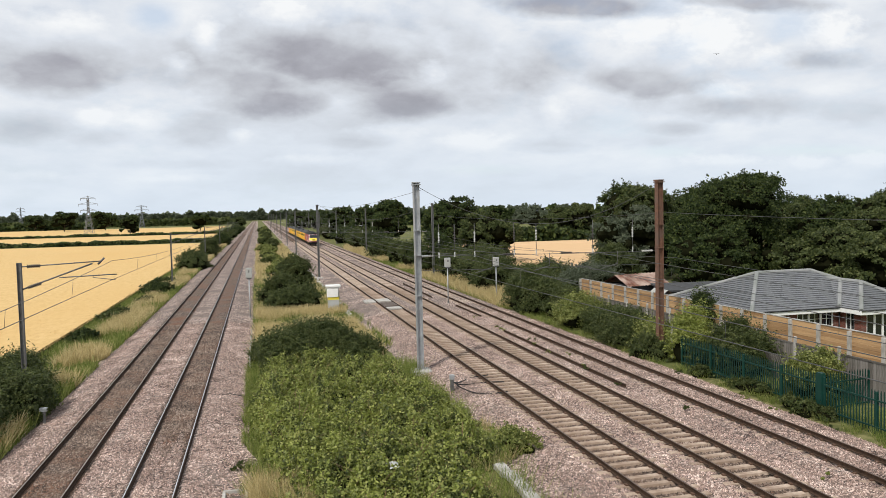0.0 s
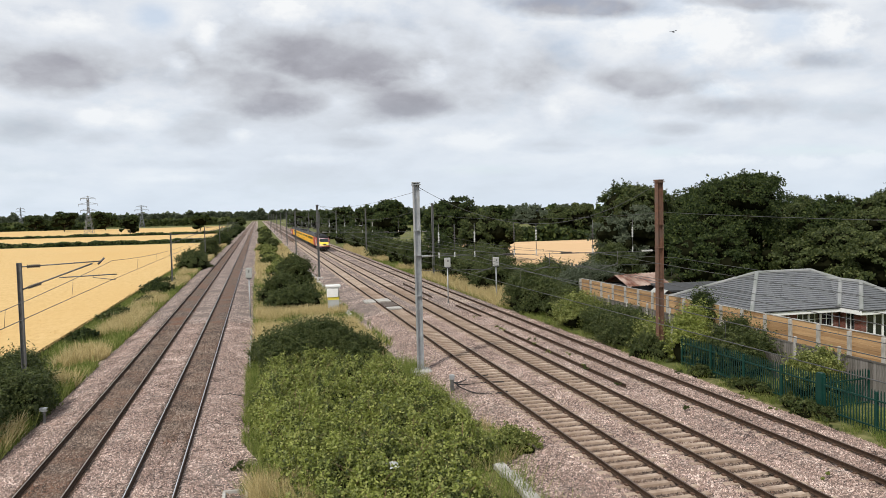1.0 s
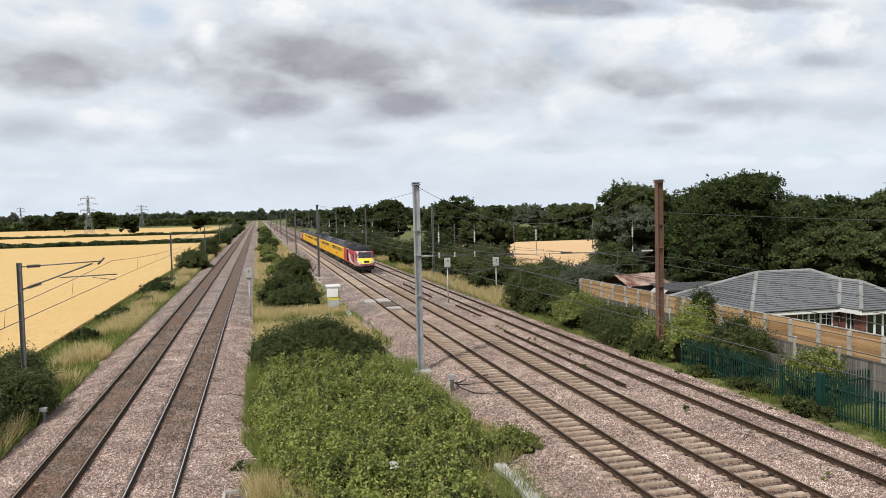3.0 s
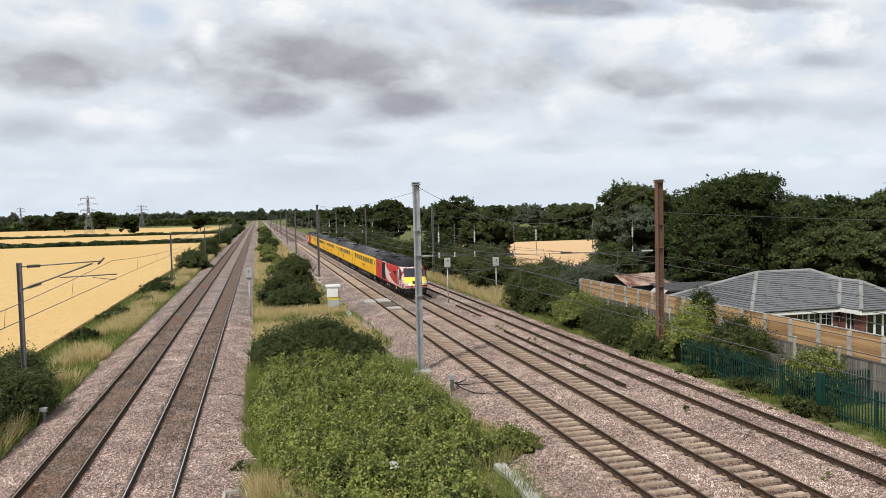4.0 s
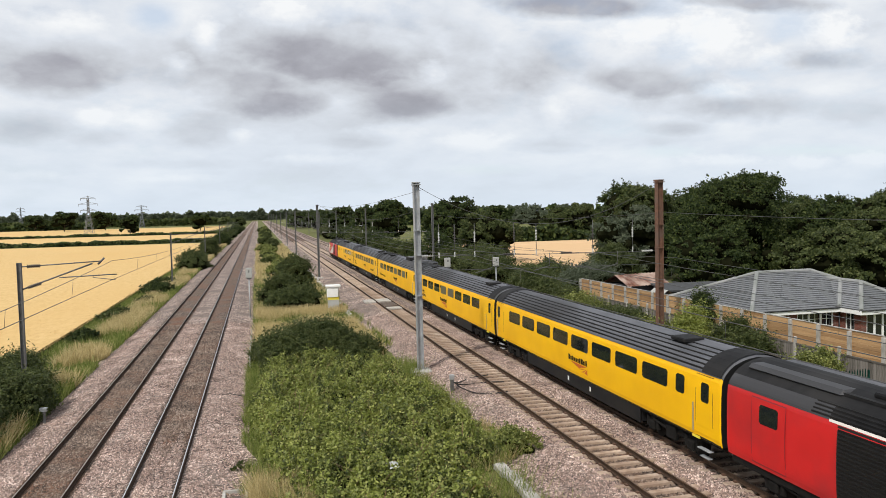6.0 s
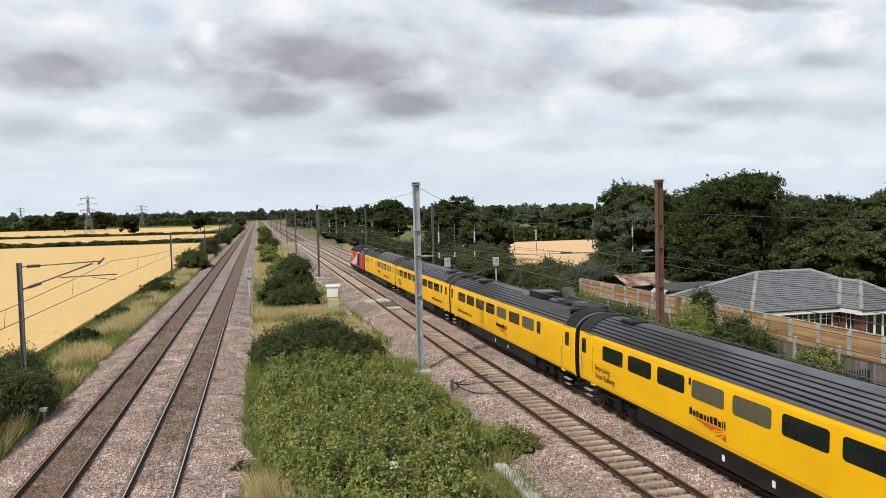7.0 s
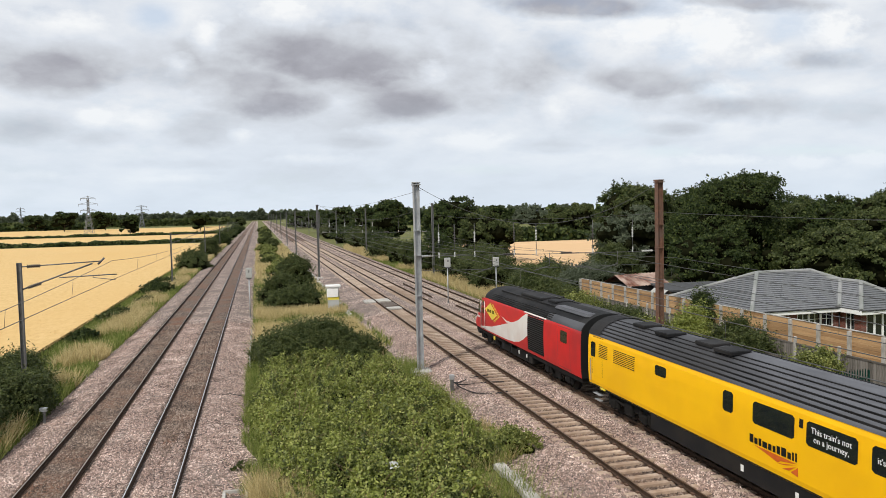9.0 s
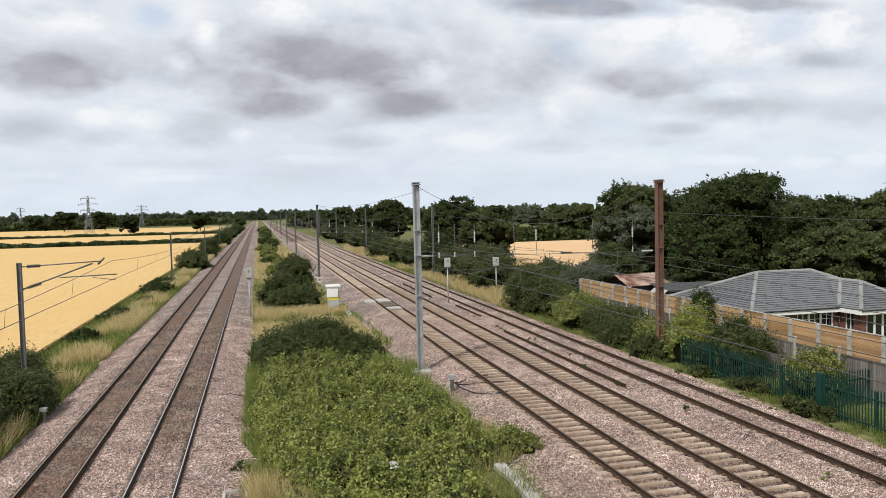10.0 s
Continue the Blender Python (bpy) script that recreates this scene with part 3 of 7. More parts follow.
def tree(x, y, zg, w, h, mat, leaves, label, seed, size=0.16, depth=None, lobes=14, bole=0.22, group="", cat="tree"):
    rng = np.random.default_rng(seed)
    t = thing("tree", label, cat, group, at=pose(x, y, zg))
    d = depth or w
    lo = crown_lobes(rng, w, d, h * bole, h, lobes)
    p, n = blob_points(int(leaves * 1.2), rng, lo, 42, 0.30)
    p, n = sprays(p, n, rng, leaves // 40, h * 0.07)
    ob = part("crown", quads("crown", leaf_array(p, n, size * 0.82, rng), M[mat]), None, t)
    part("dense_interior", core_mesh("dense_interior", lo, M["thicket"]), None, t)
    bm = bmesh.new()
    r = 0.028 * h
    cyl_bm(bm, (0, 0, -0.2), (0.05 * w, 0, h * 0.5), r, r * 0.6, 8)
    for i in range(5):
        a = i * 1.26 + rng.uniform(0, 0.6)
        z = h * rng.uniform(bole * 0.9, 0.45)
        cyl_bm(bm, (0.03 * w, 0, z), (math.cos(a) * w * 0.3, math.sin(a) * d * 0.3, z + h * 0.25), r * 0.5, r * 0.15, 6)
    part("trunk", bm, M["bark"], t, smooth=True)
    return t


def bush(x, y, zg, w, d, h, mat, leaves, label, seed, size=0.08, lobes=8, core=True):
    size, leaves = size * 0.70, int(leaves * (1.7 if y < 90 else 1.3))
    rng = np.random.default_rng(seed)
    t = thing("bush", label, "bush", at=pose(x, y, zg))
    lo = []
    for i in range(lobes + 5):
        a, rr = rng.uniform(0, 2 * math.pi), math.sqrt(rng.uniform(0, 1)) * 0.78
        s = rng.uniform(0.18, 0.42)
        top = h * (1 - 0.55 * rr * rr) * rng.uniform(0.62, 1.0)
        rz = min(top * 0.6, h * 0.5)
        lo.append((math.cos(a) * rr * w / 2, math.sin(a) * rr * d / 2, top - rz, w * s * 0.75, d * s * 0.75, rz))
    lo.append((0, 0, h * 0.36, w * 0.34, d * 0.34, h * 0.40))
    p, n = blob_points(leaves, rng, lo, 46, 0.36)
    p, n = sprays(p, n, rng, leaves // 26 + 4, min(h * 0.34, 1.0), 14)
    p[:, 2] = np.maximum(p[:, 2], 0.02)
    part("leaves", quads("leaves", leaf_array(p, n, size, rng), M[mat]), None, t)
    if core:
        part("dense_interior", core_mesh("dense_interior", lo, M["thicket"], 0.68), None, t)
    return t

# ---------------------------------------------------------------- ground and railway bed
TRACKS = {"L1": -7.01, "L2": -3.61, "R1": 11.94, "R2": 15.33, "R3": 19.44}


def ground_z(x, y):
    """Height of the land over the plan (rail heads lie at 0)."""
    if x < -10.2:
        z = -0.45 - 0.35 * min(1.0, (-10.2 - x) / 3.0)
        return z
    if x > 21.3:
        return -0.45 + 0.35 * min(1.0, (x - 21.3) / 4.5)
    return -0.55


def sheet(name, xs, ys, zf, mat):
    verts = [(x, y, zf(x, y)) for y in ys for x in xs]
    nx = len(xs)
    faces = [(j * nx + i, j * nx + i + 1, (j + 1) * nx + i + 1, (j + 1) * nx + i) for j in range(len(ys) - 1) for i in range(nx - 1)]
    return raw(name, verts, faces, mat, smooth=True)


def rough(x, y, a, k):
    return a * (noise.noise(Vector((x * k, y * k, 0.3))) + 0.5 * noise.noise(Vector((x * k * 2.7, y * k * 2.7, 4.3))))


def build_ground():
    xs = [-4000, -1500, -600, -250, -120, -60, -40, -30, -24, -20, -17, -15, -13.2, -12.2, -11.2, -10.2, -9, -4, 0, 4, 9, 15, 21.3, 22.3, 23.3, 24.6, 25.8, 28, 32, 38, 46, 60, 90, 150, 300, 700, 1600, 4000]
    ys = [-600, -150, -50, -20, 0, 10, 16] + list(np.arange(20, 110, 3.0)) + list(np.arange(115, 300, 14.0)) + [340, 420, 520, 700, 1000, 1600, 2600, 4600]
    g = new("ground", sheet("ground", xs, [float(v) for v in ys], lambda x, y: ground_z(x, y) + (rough(x, y, 0.07, 0.35) if abs(x) < 60 and y < 300 else 0), M["earth"]))
    tagged(g, "dry grassy earth on both sides of the railway", "ground", kind="structure")
    # ripe fields
    def field(name, xs, ys, dz, label, mat="wheat"):
        f = new(name, sheet(name, xs, ys, lambda x, y: ground_z(x, y) + dz + rough(x, y, 0.05, 0.5), M[mat]))
        tagged(f, label, "field", kind="structure")
    field("field_west", [-420, -250, -150, -90, -60, -42, -32, -26, -22, -19, -17, -15.6, -14.9, -14.8], [-20, 10] + list(np.arange(20, 130, 3.0)) + list(np.arange(134, 290, 12.0)), 0.62, "ripe golden wheat field with faint tramlines")
    field("field_far_west", [-900, -500, -300, -200, -120, -60, -30, -17], [312.0, 350.0, 400.0, 442.0], 0.4, "ripe golden wheat field between hedges")
    field("field_horizon", [-1500, -900, -500, -300, -200, -120, -60, -30], [462.0, 560.0, 680.0, 800.0], 0.4, "pale ripe field in front of far trees")
    field("field_east", [38, 44, 52, 60, 75, 95, 120, 150, 190], [92.0, 110, 130.0, 150, 170, 190], 0.35, "pale pinkish stubble field seen between the trees", "stubble")


def build_bed():
    # ballast shoulders; the crown lies under the sleepers' tops
    def bed(name, prof, label):
        xs, zs = [p[0] for p in prof], dict(prof)
        ys = [-80.0, -40.0, -10.0, 0.0] + list(np.arange(6, 60, 0.6)) + list(np.arange(60, 200, 4.0)) + [220, 260, 320, 420, 600, 900, 1500]
        fx = []
        for a, b in zip(xs, xs[1:]):
            n = max(1, int((b - a) / 0.12))
            fx += [a + (b - a) * i / n for i in range(n)]
        fx.append(xs[-1])
        def zf(x, y):
            return float(np.interp(x, xs, [zs[k] for k in xs])) + rough(x, y, 0.022, 1.6) - (0.075 if any(abs(x - TRACKS[k]) < 0.93 for k in ("R1", "R2")) else 0.05 if any(abs(abs(x - TRACKS[k]) - 0.7525) < 0.17 for k in ("L1", "L2", "R3")) else 0)
        verts = [(x, y, zf(x, y)) for y in ys for x in fx]
        nx = len(fx)
        faces, mi = [], []
        for j in range(len(ys) - 1):
            for i in range(nx - 1):
                faces.append((j * nx + i, j * nx + i + 1, (j + 1) * nx + i + 1, (j + 1) * nx + i))
                xm = (fx[i] + fx[i + 1]) / 2
                brown = any(abs(xm - TRACKS[t]) < w for t, w in (("L1", 1.0), ("L2", 0.74 if ys[j] > 30 + 2 * math.sin(xm * 9) else 0.0), ("R1", 0.98), ("R2", 0.98), ("R3", 0.0)))
                mi.append(1 if brown else 0)
        ob = new(name, raw(name, verts, faces, [M["ballast"], M["ballast_rust"]], mi, smooth=True))
        tagged(ob, label, "track bed", kind="structure")
    bed("ballast_bed_slow_lines", [(-10.4, -0.62), (-9.4, -0.38), (-8.5, -0.13), (-5.5, -0.13), (-5.2, -0.14), (-2.2, -0.13), (-1.5, -0.30), (-0.4, -0.46), (0.3, -0.62)], "pink-grey granite ballast, soiled brown between the rails")
    bed("ballast_bed_main_lines", [(7.4, -0.64), (8.6, -0.48), (9.8, -0.32), (10.5, -0.19), (13.4, -0.19), (13.7, -0.20), (16.8, -0.19), (17.4, -0.26), (18.0, -0.19), (20.9, -0.17), (21.6, -0.30), (22.4, -0.48)], "pinkish granite ballast with grey patches, three tracks wide")


RAIL_PROFILE = [(-0.035, -0.004), (-0.017, 0.0), (0.019, 0.0), (0.035, -0.004), (0.035, -0.032), (0.010, -0.045), (0.010, -0.125), (0.07, -0.145), (0.07, -0.158), (-0.07, -0.158), (-0.07, -0.145), (-0.010, -0.125), (-0.010, -0.045), (-0.035, -0.032)]


def rail_mesh(name, head, y0=-80.0, y1=1500.0):
    ys = [y0, y0 + (y1 - y0) * 0.1, y0 + (y1 - y0) * 0.4, y1]
    n = len(RAIL_PROFILE)
    verts = [(x, y, z) for y in ys for x, z in RAIL_PROFILE]
    faces, mi = [], []
    for j in range(len(ys) - 1):
        for i in range(n):
            k = (i + 1) % n
            faces.append((j * n + i, (j + 1) * n + i, (j + 1) * n + k, j * n + k))
            mi.append(1 if i == 1 else 0)
    faces.append(tuple(range(n)))
    mi.append(0)
    return raw(name, verts, faces, [M["rail_side"], head], mi)


def sleeper_mesh():
    bm = bmesh.new()
    xs = [-1.26, -1.22, -0.5, 0.5, 1.22, 1.26]
    top = [-0.18, -0.155, -0.185, -0.185, -0.155, -0.18]
    rings = []
    for x, zt in zip(xs, top):
        rings.append([bm.verts.new(c) for c in ((x, -0.14, -0.36), (x, -0.11, zt), (x, 0.11, zt), (x, 0.14, -0.36))])
    for a, b in zip(rings, rings[1:]):
        for i in range(3):
            bm.faces.new((a[i], a[i + 1], b[i + 1], b[i]))
    bm.faces.new(rings[0]), bm.faces.new(rings[-1])
    bmesh.ops.recalc_face_normals(bm, faces=bm.faces[:])
    me = bpy.data.meshes.new("sleeper")
    bm.to_mesh(me)
    bm.free()
    me.materials.append(M["sleeper"])
    return me


def clip_mesh():
    bm = bmesh.new()
    for s in (-0.7525, 0.7525):
        for d in (-0.11, 0.11):
            box_bm(bm, s + d - 0.045, s + d + 0.045, -0.06, 0.06, -0.16, -0.115)
    me = bpy.data.meshes.new("rail_clips")
    bm.to_mesh(me)
    bm.free()
    me.materials.append(M["clip"])
    return me


def build_tracks():
    shiny, worn, dull = (rail_mesh("rail", M[k]) for k in ("rail_head", "rail_worn", "rail_dull"))
    sl, cl = sleeper_mesh(), clip_mesh()
    rng = np.random.default_rng(5)
    data = {"L1": (worn, -0.035, 70, "slow line with polished rails and sleepers half buried in ballast"), "L2": (shiny, -0.03, 70, "slow line with polished rails, brown soiled ballast between them"),
            "R1": (dull, 0.0, 90, "main line with rusty-sided rails on clear concrete sleepers"), "R2": (dull, 0.0, 90, "main line with rails on clear concrete sleepers, used by the train"),
            "R3": (dull, -0.012, 70, "loop line with rusty rails and sleepers nearly covered by ballast")}
    for key, (rm, dz, far, label) in data.items():
        t = thing("railway_track", label, "railway track", "tracks", "structure", pose(TRACKS[key], 0, 0))
        for s in (-0.7525, 0.7525):
            part("rail", rm, None, t).location = (s, 0, 0)
        y = -14.0 + rng.uniform(0, 0.5)
        k = 0
        rest = []
        while y < 260:
            z = dz + rng.normal(0, 0.006)
            if y < far:
                ob = part("sleeper", sl, None, t)
                ob.location, ob.rotation_euler = (rng.normal(0, 0.012), y, z), (0, 0, rng.normal(0, 0.006))
                if y < 48 and key[0] == "R":
                    part("rail_clips", cl, None, ob)
            else:
                rest.append((y, z))
            y += 0.65 + rng.normal(0, 0.012)
        v = []
        for y, z in rest:
            v.append([(-1.24, y - 0.12, z - 0.165), (1.24, y - 0.12, z - 0.165), (1.24, y + 0.12, z - 0.165), (-1.24, y + 0.12, z - 0.165)])
            v.append([(-1.24, y - 0.14, z - 0.30), (1.24, y - 0.14, z - 0.30), (1.24, y - 0.12, z - 0.165), (-1.24, y - 0.12, z - 0.165)])
        ob = part("far_sleepers", quads("far_sleepers", np.array(v), M["sleeper_far"]), None, t)
        ob["kind"] = "stuff"
    # spare rails lying between the main line and the loop, and lengths further off
    for x, y0, y1, a in ((17.35, 33.5, 52.0, 0.35), (17.3, 76, 92, -0.2), (17.9, 60, 68, 0.5)):
        sp = tagged(new("spare_rail", rail_mesh("spare_rail", M["rail_side"], 0.0, y1 - y0)), "loose rusty rail lying on the ballast", "rail", "spare rails")
        me = sp.data
        sp.matrix_basis = pose(x, y0, -0.06, 0, 0, a)


def stone_mesh(name, x, y, z, s, rng, mat):
    """Many small pointed stones, four corners each."""
    n = len(x)
    base = np.array([(1, 0, 0), (-0.5, 0.87, 0), (-0.5, -0.87, 0), (0, 0, 1.0)])
    rot = rng.uniform(0, 6.28, n)
    sq = rng.uniform(0.55, 1.35, (n, 4))
    vx, vy = base[None, :, 0] * sq, base[None, :, 1] * sq
    tip = rng.normal(0, 0.35, (n, 2))
    vx[:, 3], vy[:, 3] = tip[:, 0], tip[:, 1]
    X = x[:, None] + s[:, None] * (vx * np.cos(rot)[:, None] - vy * np.sin(rot)[:, None])
    Y = y[:, None] + s[:, None] * (vx * np.sin(rot)[:, None] + vy * np.cos(rot)[:, None])
    Z = z[:, None] - 0.004 + s[:, None] * base[None, :, 2] * sq
    co = np.stack([X, Y, Z], 2).reshape(-1, 3)
    i0 = np.arange(0, 4 * n, 4)
    f = np.concatenate([np.stack([i0, i0 + 1, i0 + 3], 1), np.stack([i0 + 1, i0 + 2, i0 + 3], 1), np.stack([i0 + 2, i0, i0 + 3], 1)])
    me = bpy.data.meshes.new(name)
    me.vertices.add(4 * n), me.loops.add(9 * n), me.polygons.add(3 * n)
    me.vertices.foreach_set("co", co.astype(np.float32).ravel())
    me.loops.foreach_set("vertex_index", f.astype(np.int32).ravel())
    me.polygons.foreach_set("loop_start", np.arange(0, 9 * n, 3, dtype=np.int32))
    me.materials.append(mat)
    me.update(calc_edges=True)
    return me


def build_stones():
    """Loose stones that make up the surface of the nearest ballast."""
    rng = np.random.default_rng(11)
    n = 300000
    side = rng.uniform(0, 1, n) < 0.40
    x = np.where(side, rng.uniform(-9.8, -0.5, n), rng.uniform(8.7, 22.2, n))
    y = 17 + 48 * rng.uniform(0, 1, n) ** 1.45
    off = np.min(np.abs(x[:, None] - np.array(list(TRACKS.values()))[None, :]), axis=1)
    deep = np.min(np.abs(x[:, None] - np.array([TRACKS["R1"], TRACKS["R2"]])[None, :]), axis=1) < 0.93
    keep = np.abs(off - 0.7525) > 0.13
    x, y, off, deep = x[keep], y[keep], off[keep], deep[keep]
    zl = np.interp(x, [-10.4, -9.4, -8.5, -2.2, -1.5, -0.4, 0.3, 7.4, 8.6, 9.8, 10.5, 16.8, 17.4, 18, 20.9, 21.6, 22.4], [-0.62, -0.38, -0.13, -0.13, -0.3, -0.46, -0.62, -0.64, -0.48, -0.32, -0.19, -0.19, -0.26, -0.19, -0.17, -0.3, -0.48]) - 0.075 * deep - 0.05 * (~deep & (np.abs(off - 0.7525) < 0.17))
    s = rng.uniform(0.018, 0.052, len(x))
    clean = (np.abs(x - TRACKS["R3"]) < 0.95) | ((np.abs(x - TRACKS["L2"]) < 0.95) & (y < 30 + rng.normal(0, 1.2, len(x))))
    off = np.where(clean, 1.0, off)
    for name, sel, mat, label in (("loose_ballast_stones", off > 0.95, "stone", "loose pinkish granite stones over the track beds"), ("soiled_ballast_stones", off <= 0.95, "stone_brown", "loose stones between the rails, brown-soiled and darkened for shade")):
        tagged(new(name, stone_mesh(name, x[sel], y[sel], zl[sel], s[sel], rng, M[mat])), label, "stones", kind="stuff")


build_ground()
build_bed()
build_tracks()
build_stones()

# ---------------------------------------------------------------- the train
W_Z = [0.95, 1.15, 1.6, 2.1, 2.6, 3.0, 3.2, 3.36, 3.52, 3.65, 3.75, 3.82, 3.86]
W_X = [1.31, 1.355, 1.37, 1.372, 1.36, 1.335, 1.28, 1.17, 1.01, 0.82, 0.58, 0.32, 0.0]


def half_width(z):
    return float(np.interp(z, W_Z, W_X))


def side_patch(ya, yb, z0, z1, side, off, rows=6):
    """Quads that lie on a vehicle's side between the bounds ya(z) and yb(z)."""
    out = []
    zs = [z0 + (z1 - z0) * i / rows for i in range(rows + 1)]
    fa = ya if callable(ya) else (lambda z: ya)
    fb = yb if callable(yb) else (lambda z: yb)
    for a, b in zip(zs, zs[1:]):
        xa, xb = side * (half_width(a) + off), side * (half_width(b) + off)
        out.append([(xa, fa(a), a), (xa, fb(a), a), (xb, fb(b), b), (xb, fa(b), b)])
    return out


def rounded(y, z0, z1, r, sign):
    """Bound of a rounded rectangle: y moved inwards near z0 and z1."""
    def f(z):
        d = max(0.0, r - min(z - z0, z1 - z))
        return y + sign * (r - math.sqrt(max(0.0, r * r - d * d)))
    return f


def panel(name, y0, y1, z0, z1, side, mat, parent, off=0.006, r=0.0, label="", rows=5):
    if r:
        q = side_patch(rounded(y0, z0, z1, r, 1), rounded(y1, z0, z1, r, -1), z0, z1, side, off, 10)
    else:
        q = side_patch(y0, y1, z0, z1, side, off, rows)
    return part(name, quads(name, np.array(q), mat), None, parent, label)


def frame_strips(name, y0, y1, z0, z1, side, mat, parent, w=0.03, off=0.008):
    q = side_patch(y0, y0 + w, z0, z1, side, off, 4) + side_patch(y1 - w, y1, z0, z1, side, off, 4) + side_patch(y0, y1, z0, z0 + w, side, off, 1) + side_patch(y0, y1, z1 - w, z1, side, off, 1)
    return part(name, quads(name, np.array(q), mat), None, parent)


def bogie(y, parent, r=0.46, base=2.6):
    b = part("bogie", bogie_mesh(r, base), None, parent, "grimy bogie with coil springs")
    b.location = (0, y, 0)
    for s in (-base / 2, base / 2):
        bm = bmesh.new()
        for x in (-0.75, 0.75):
            cyl_bm(bm, (x - 0.065, 0, 0), (x + 0.065, 0, 0), r, seg=24)
            cyl_bm(bm, (x - 0.09 * (1 if x < 0 else -1), 0, 0), (x, 0, 0), r * 0.35, seg=12)
        cyl_bm(bm, (-0.75, 0, 0), (0.75, 0, 0), 0.09, seg=10)
        w = part("wheelset", bm, M["underframe"], b, "steel wheelset")
        w.location = (0, s, r)
    return b


def bogie_mesh(r, base):
    bm = bmesh.new()
    for s in (-1, 1):
        box_bm(bm, s * 1.0 - 0.09, s * 1.0 + 0.09, -base / 2 - 0.55, base / 2 + 0.55, 0.52, 0.76, bevel=0.03)
        for q in (-base / 2, base / 2):
            box_bm(bm, s * 1.08 - 0.13, s * 1.08 + 0.13, q - 0.2, q + 0.2, r - 0.17, r + 0.17, bevel=0.04)
            for d in (-0.34, 0.34):
                cyl_bm(bm, (s * 1.08, q + d, 0.36), (s * 1.08, q + d, 0.76), 0.10, seg=10)
        box_bm(bm, s * 1.1 - 0.08, s * 1.1 + 0.08, -0.32, 0.32, 0.30, 0.80, bevel=0.03)
        cyl_bm(bm, (s * 1.16, 0.25, 0.62), (s * 1.16, base / 2 - 0.1, 0.70), 0.045, seg=8)
    box_bm(bm, -1.0, 1.0, -0.3, 0.3, 0.5, 0.8)
    me = bpy.data.meshes.new("bogie")
    bm.to_mesh(me)
    bm.free()
    me.materials.append(M["underframe"])
    return me


def text_mesh(name, words, size, mat, extrude=0.002):
    cu = bpy.data.curves.new(name, "FONT")
    cu.body, cu.size, cu.extrude = words, size, extrude
    cu.align_x, cu.align_y = "CENTER", "CENTER"
    ob = bpy.data.objects.new(name, cu)
    scene.collection.objects.link(ob)
    bpy.context.view_layer.update()
    me = bpy.data.meshes.new_from_object(ob.evaluated_get(bpy.context.evaluated_depsgraph_get()))
    bpy.data.objects.remove(ob)
    bpy.data.curves.remove(cu)
    me.materials.clear()
    me.materials.append(mat)
    return me


def lettering(name, words, size, y, z, side, mat, parent, label="", off=0.012):
    ob = part(name, text_mesh(name, words, size, mat), None, parent, label)
    ob.matrix_basis = Matrix.Translation((side * (half_width(z) + off), y, z)) @ pose(0, 0, 0, 90, 0, 90 * side)
    return ob


def emblem(y, z, side, k, dark, tint, parent):
    """The owner's mark as plain shapes: a line of bars over a fan of slanted blades. Along the reading direction."""
    s = side                    # reading runs towards -y on the -x side
    def pt(u, w):
        return (side * (half_width(z + w * k) + 0.010), y + s * u * k, z + w * k)
    bars = []
    u = -1.0
    for w_, h_ in ((0.17, 0.30), (0.14, 0.22), (0.12, 0.26), (0.20, 0.22), (0.14, 0.22), (0.12, 0.22), (0.14, 0.28), (0.20, 0.30), (0.14, 0.22), (0.07, 0.28), (0.07, 0.30)):
        bars.append([pt(u, 0.30), pt(u + w_, 0.30), pt(u + w_, 0.30 + 0.8 * h_), pt(u, 0.30 + 0.8 * h_)])
        u += w_ + 0.045
    part("name_bar_row", quads("name_bar_row", np.array(bars), dark), None, parent, "plain dark bars in place of the operator's name")
    fan = [[pt(-0.80, 0.26), pt(0.20, 0.06), pt(0.30, 0.13), pt(0.98, 0.26)],
           [pt(0.14, 0.03), pt(0.86, 0.20), pt(0.93, 0.22), pt(0.50, 0.08)],
           [pt(0.36, -0.05), pt(0.88, 0.15), pt(0.95, 0.19), pt(0.64, -0.02)],
           [pt(0.70, -0.04), pt(0.90, 0.10), pt(0.99, 0.17), pt(0.99, -0.09)]]
    part("emblem", quads("emblem", np.array(fan), tint), None, parent, "fan of slanted blades")


def tube_body(name, y0, y1, mats, roof_z, parent):
    """A coach's shell: sides and curved roof with flat ends. Returns the body."""
    zs = [0.95, 1.15, 1.6, 2.1, 2.6, 3.0, roof_z] + [z for z in W_Z if z > roof_z + 0.03]
    prof = [(-half_width(z), z) for z in zs] + [(half_width(z), z) for z in reversed(zs[:-1])]
    ys = [y0, y0 + 0.05, y1 - 0.05, y1]
    verts, faces, mi = [], [], []
    for j, y in enumerate(ys):
        k = 0.975 if j in (0, 3) else 1.0
        verts += [(x * k, y, 0.95 + (z - 0.95) * k) for x, z in prof]
    n = len(prof)
    for j in range(3):
        for i in range(n - 1):
            faces.append((j * n + i, (j + 1) * n + i, (j + 1) * n + i + 1, j * n + i + 1))
            zm = (prof[i][1] + prof[i + 1][1]) / 2
            mi.append(1 if zm > roof_z else 0)
    for j in range(3):
        faces.append((j * n + n - 1, (j + 1) * n + n - 1, (j + 1) * n, j * n))
        mi.append(2)
    faces.append(tuple(range(n))), mi.append(2)
    faces.append(tuple(reversed(range(3 * n, 4 * n)))), mi.append(2)
    me = raw(name, verts, faces, mats, mi)
    return part(name, me, None, parent)


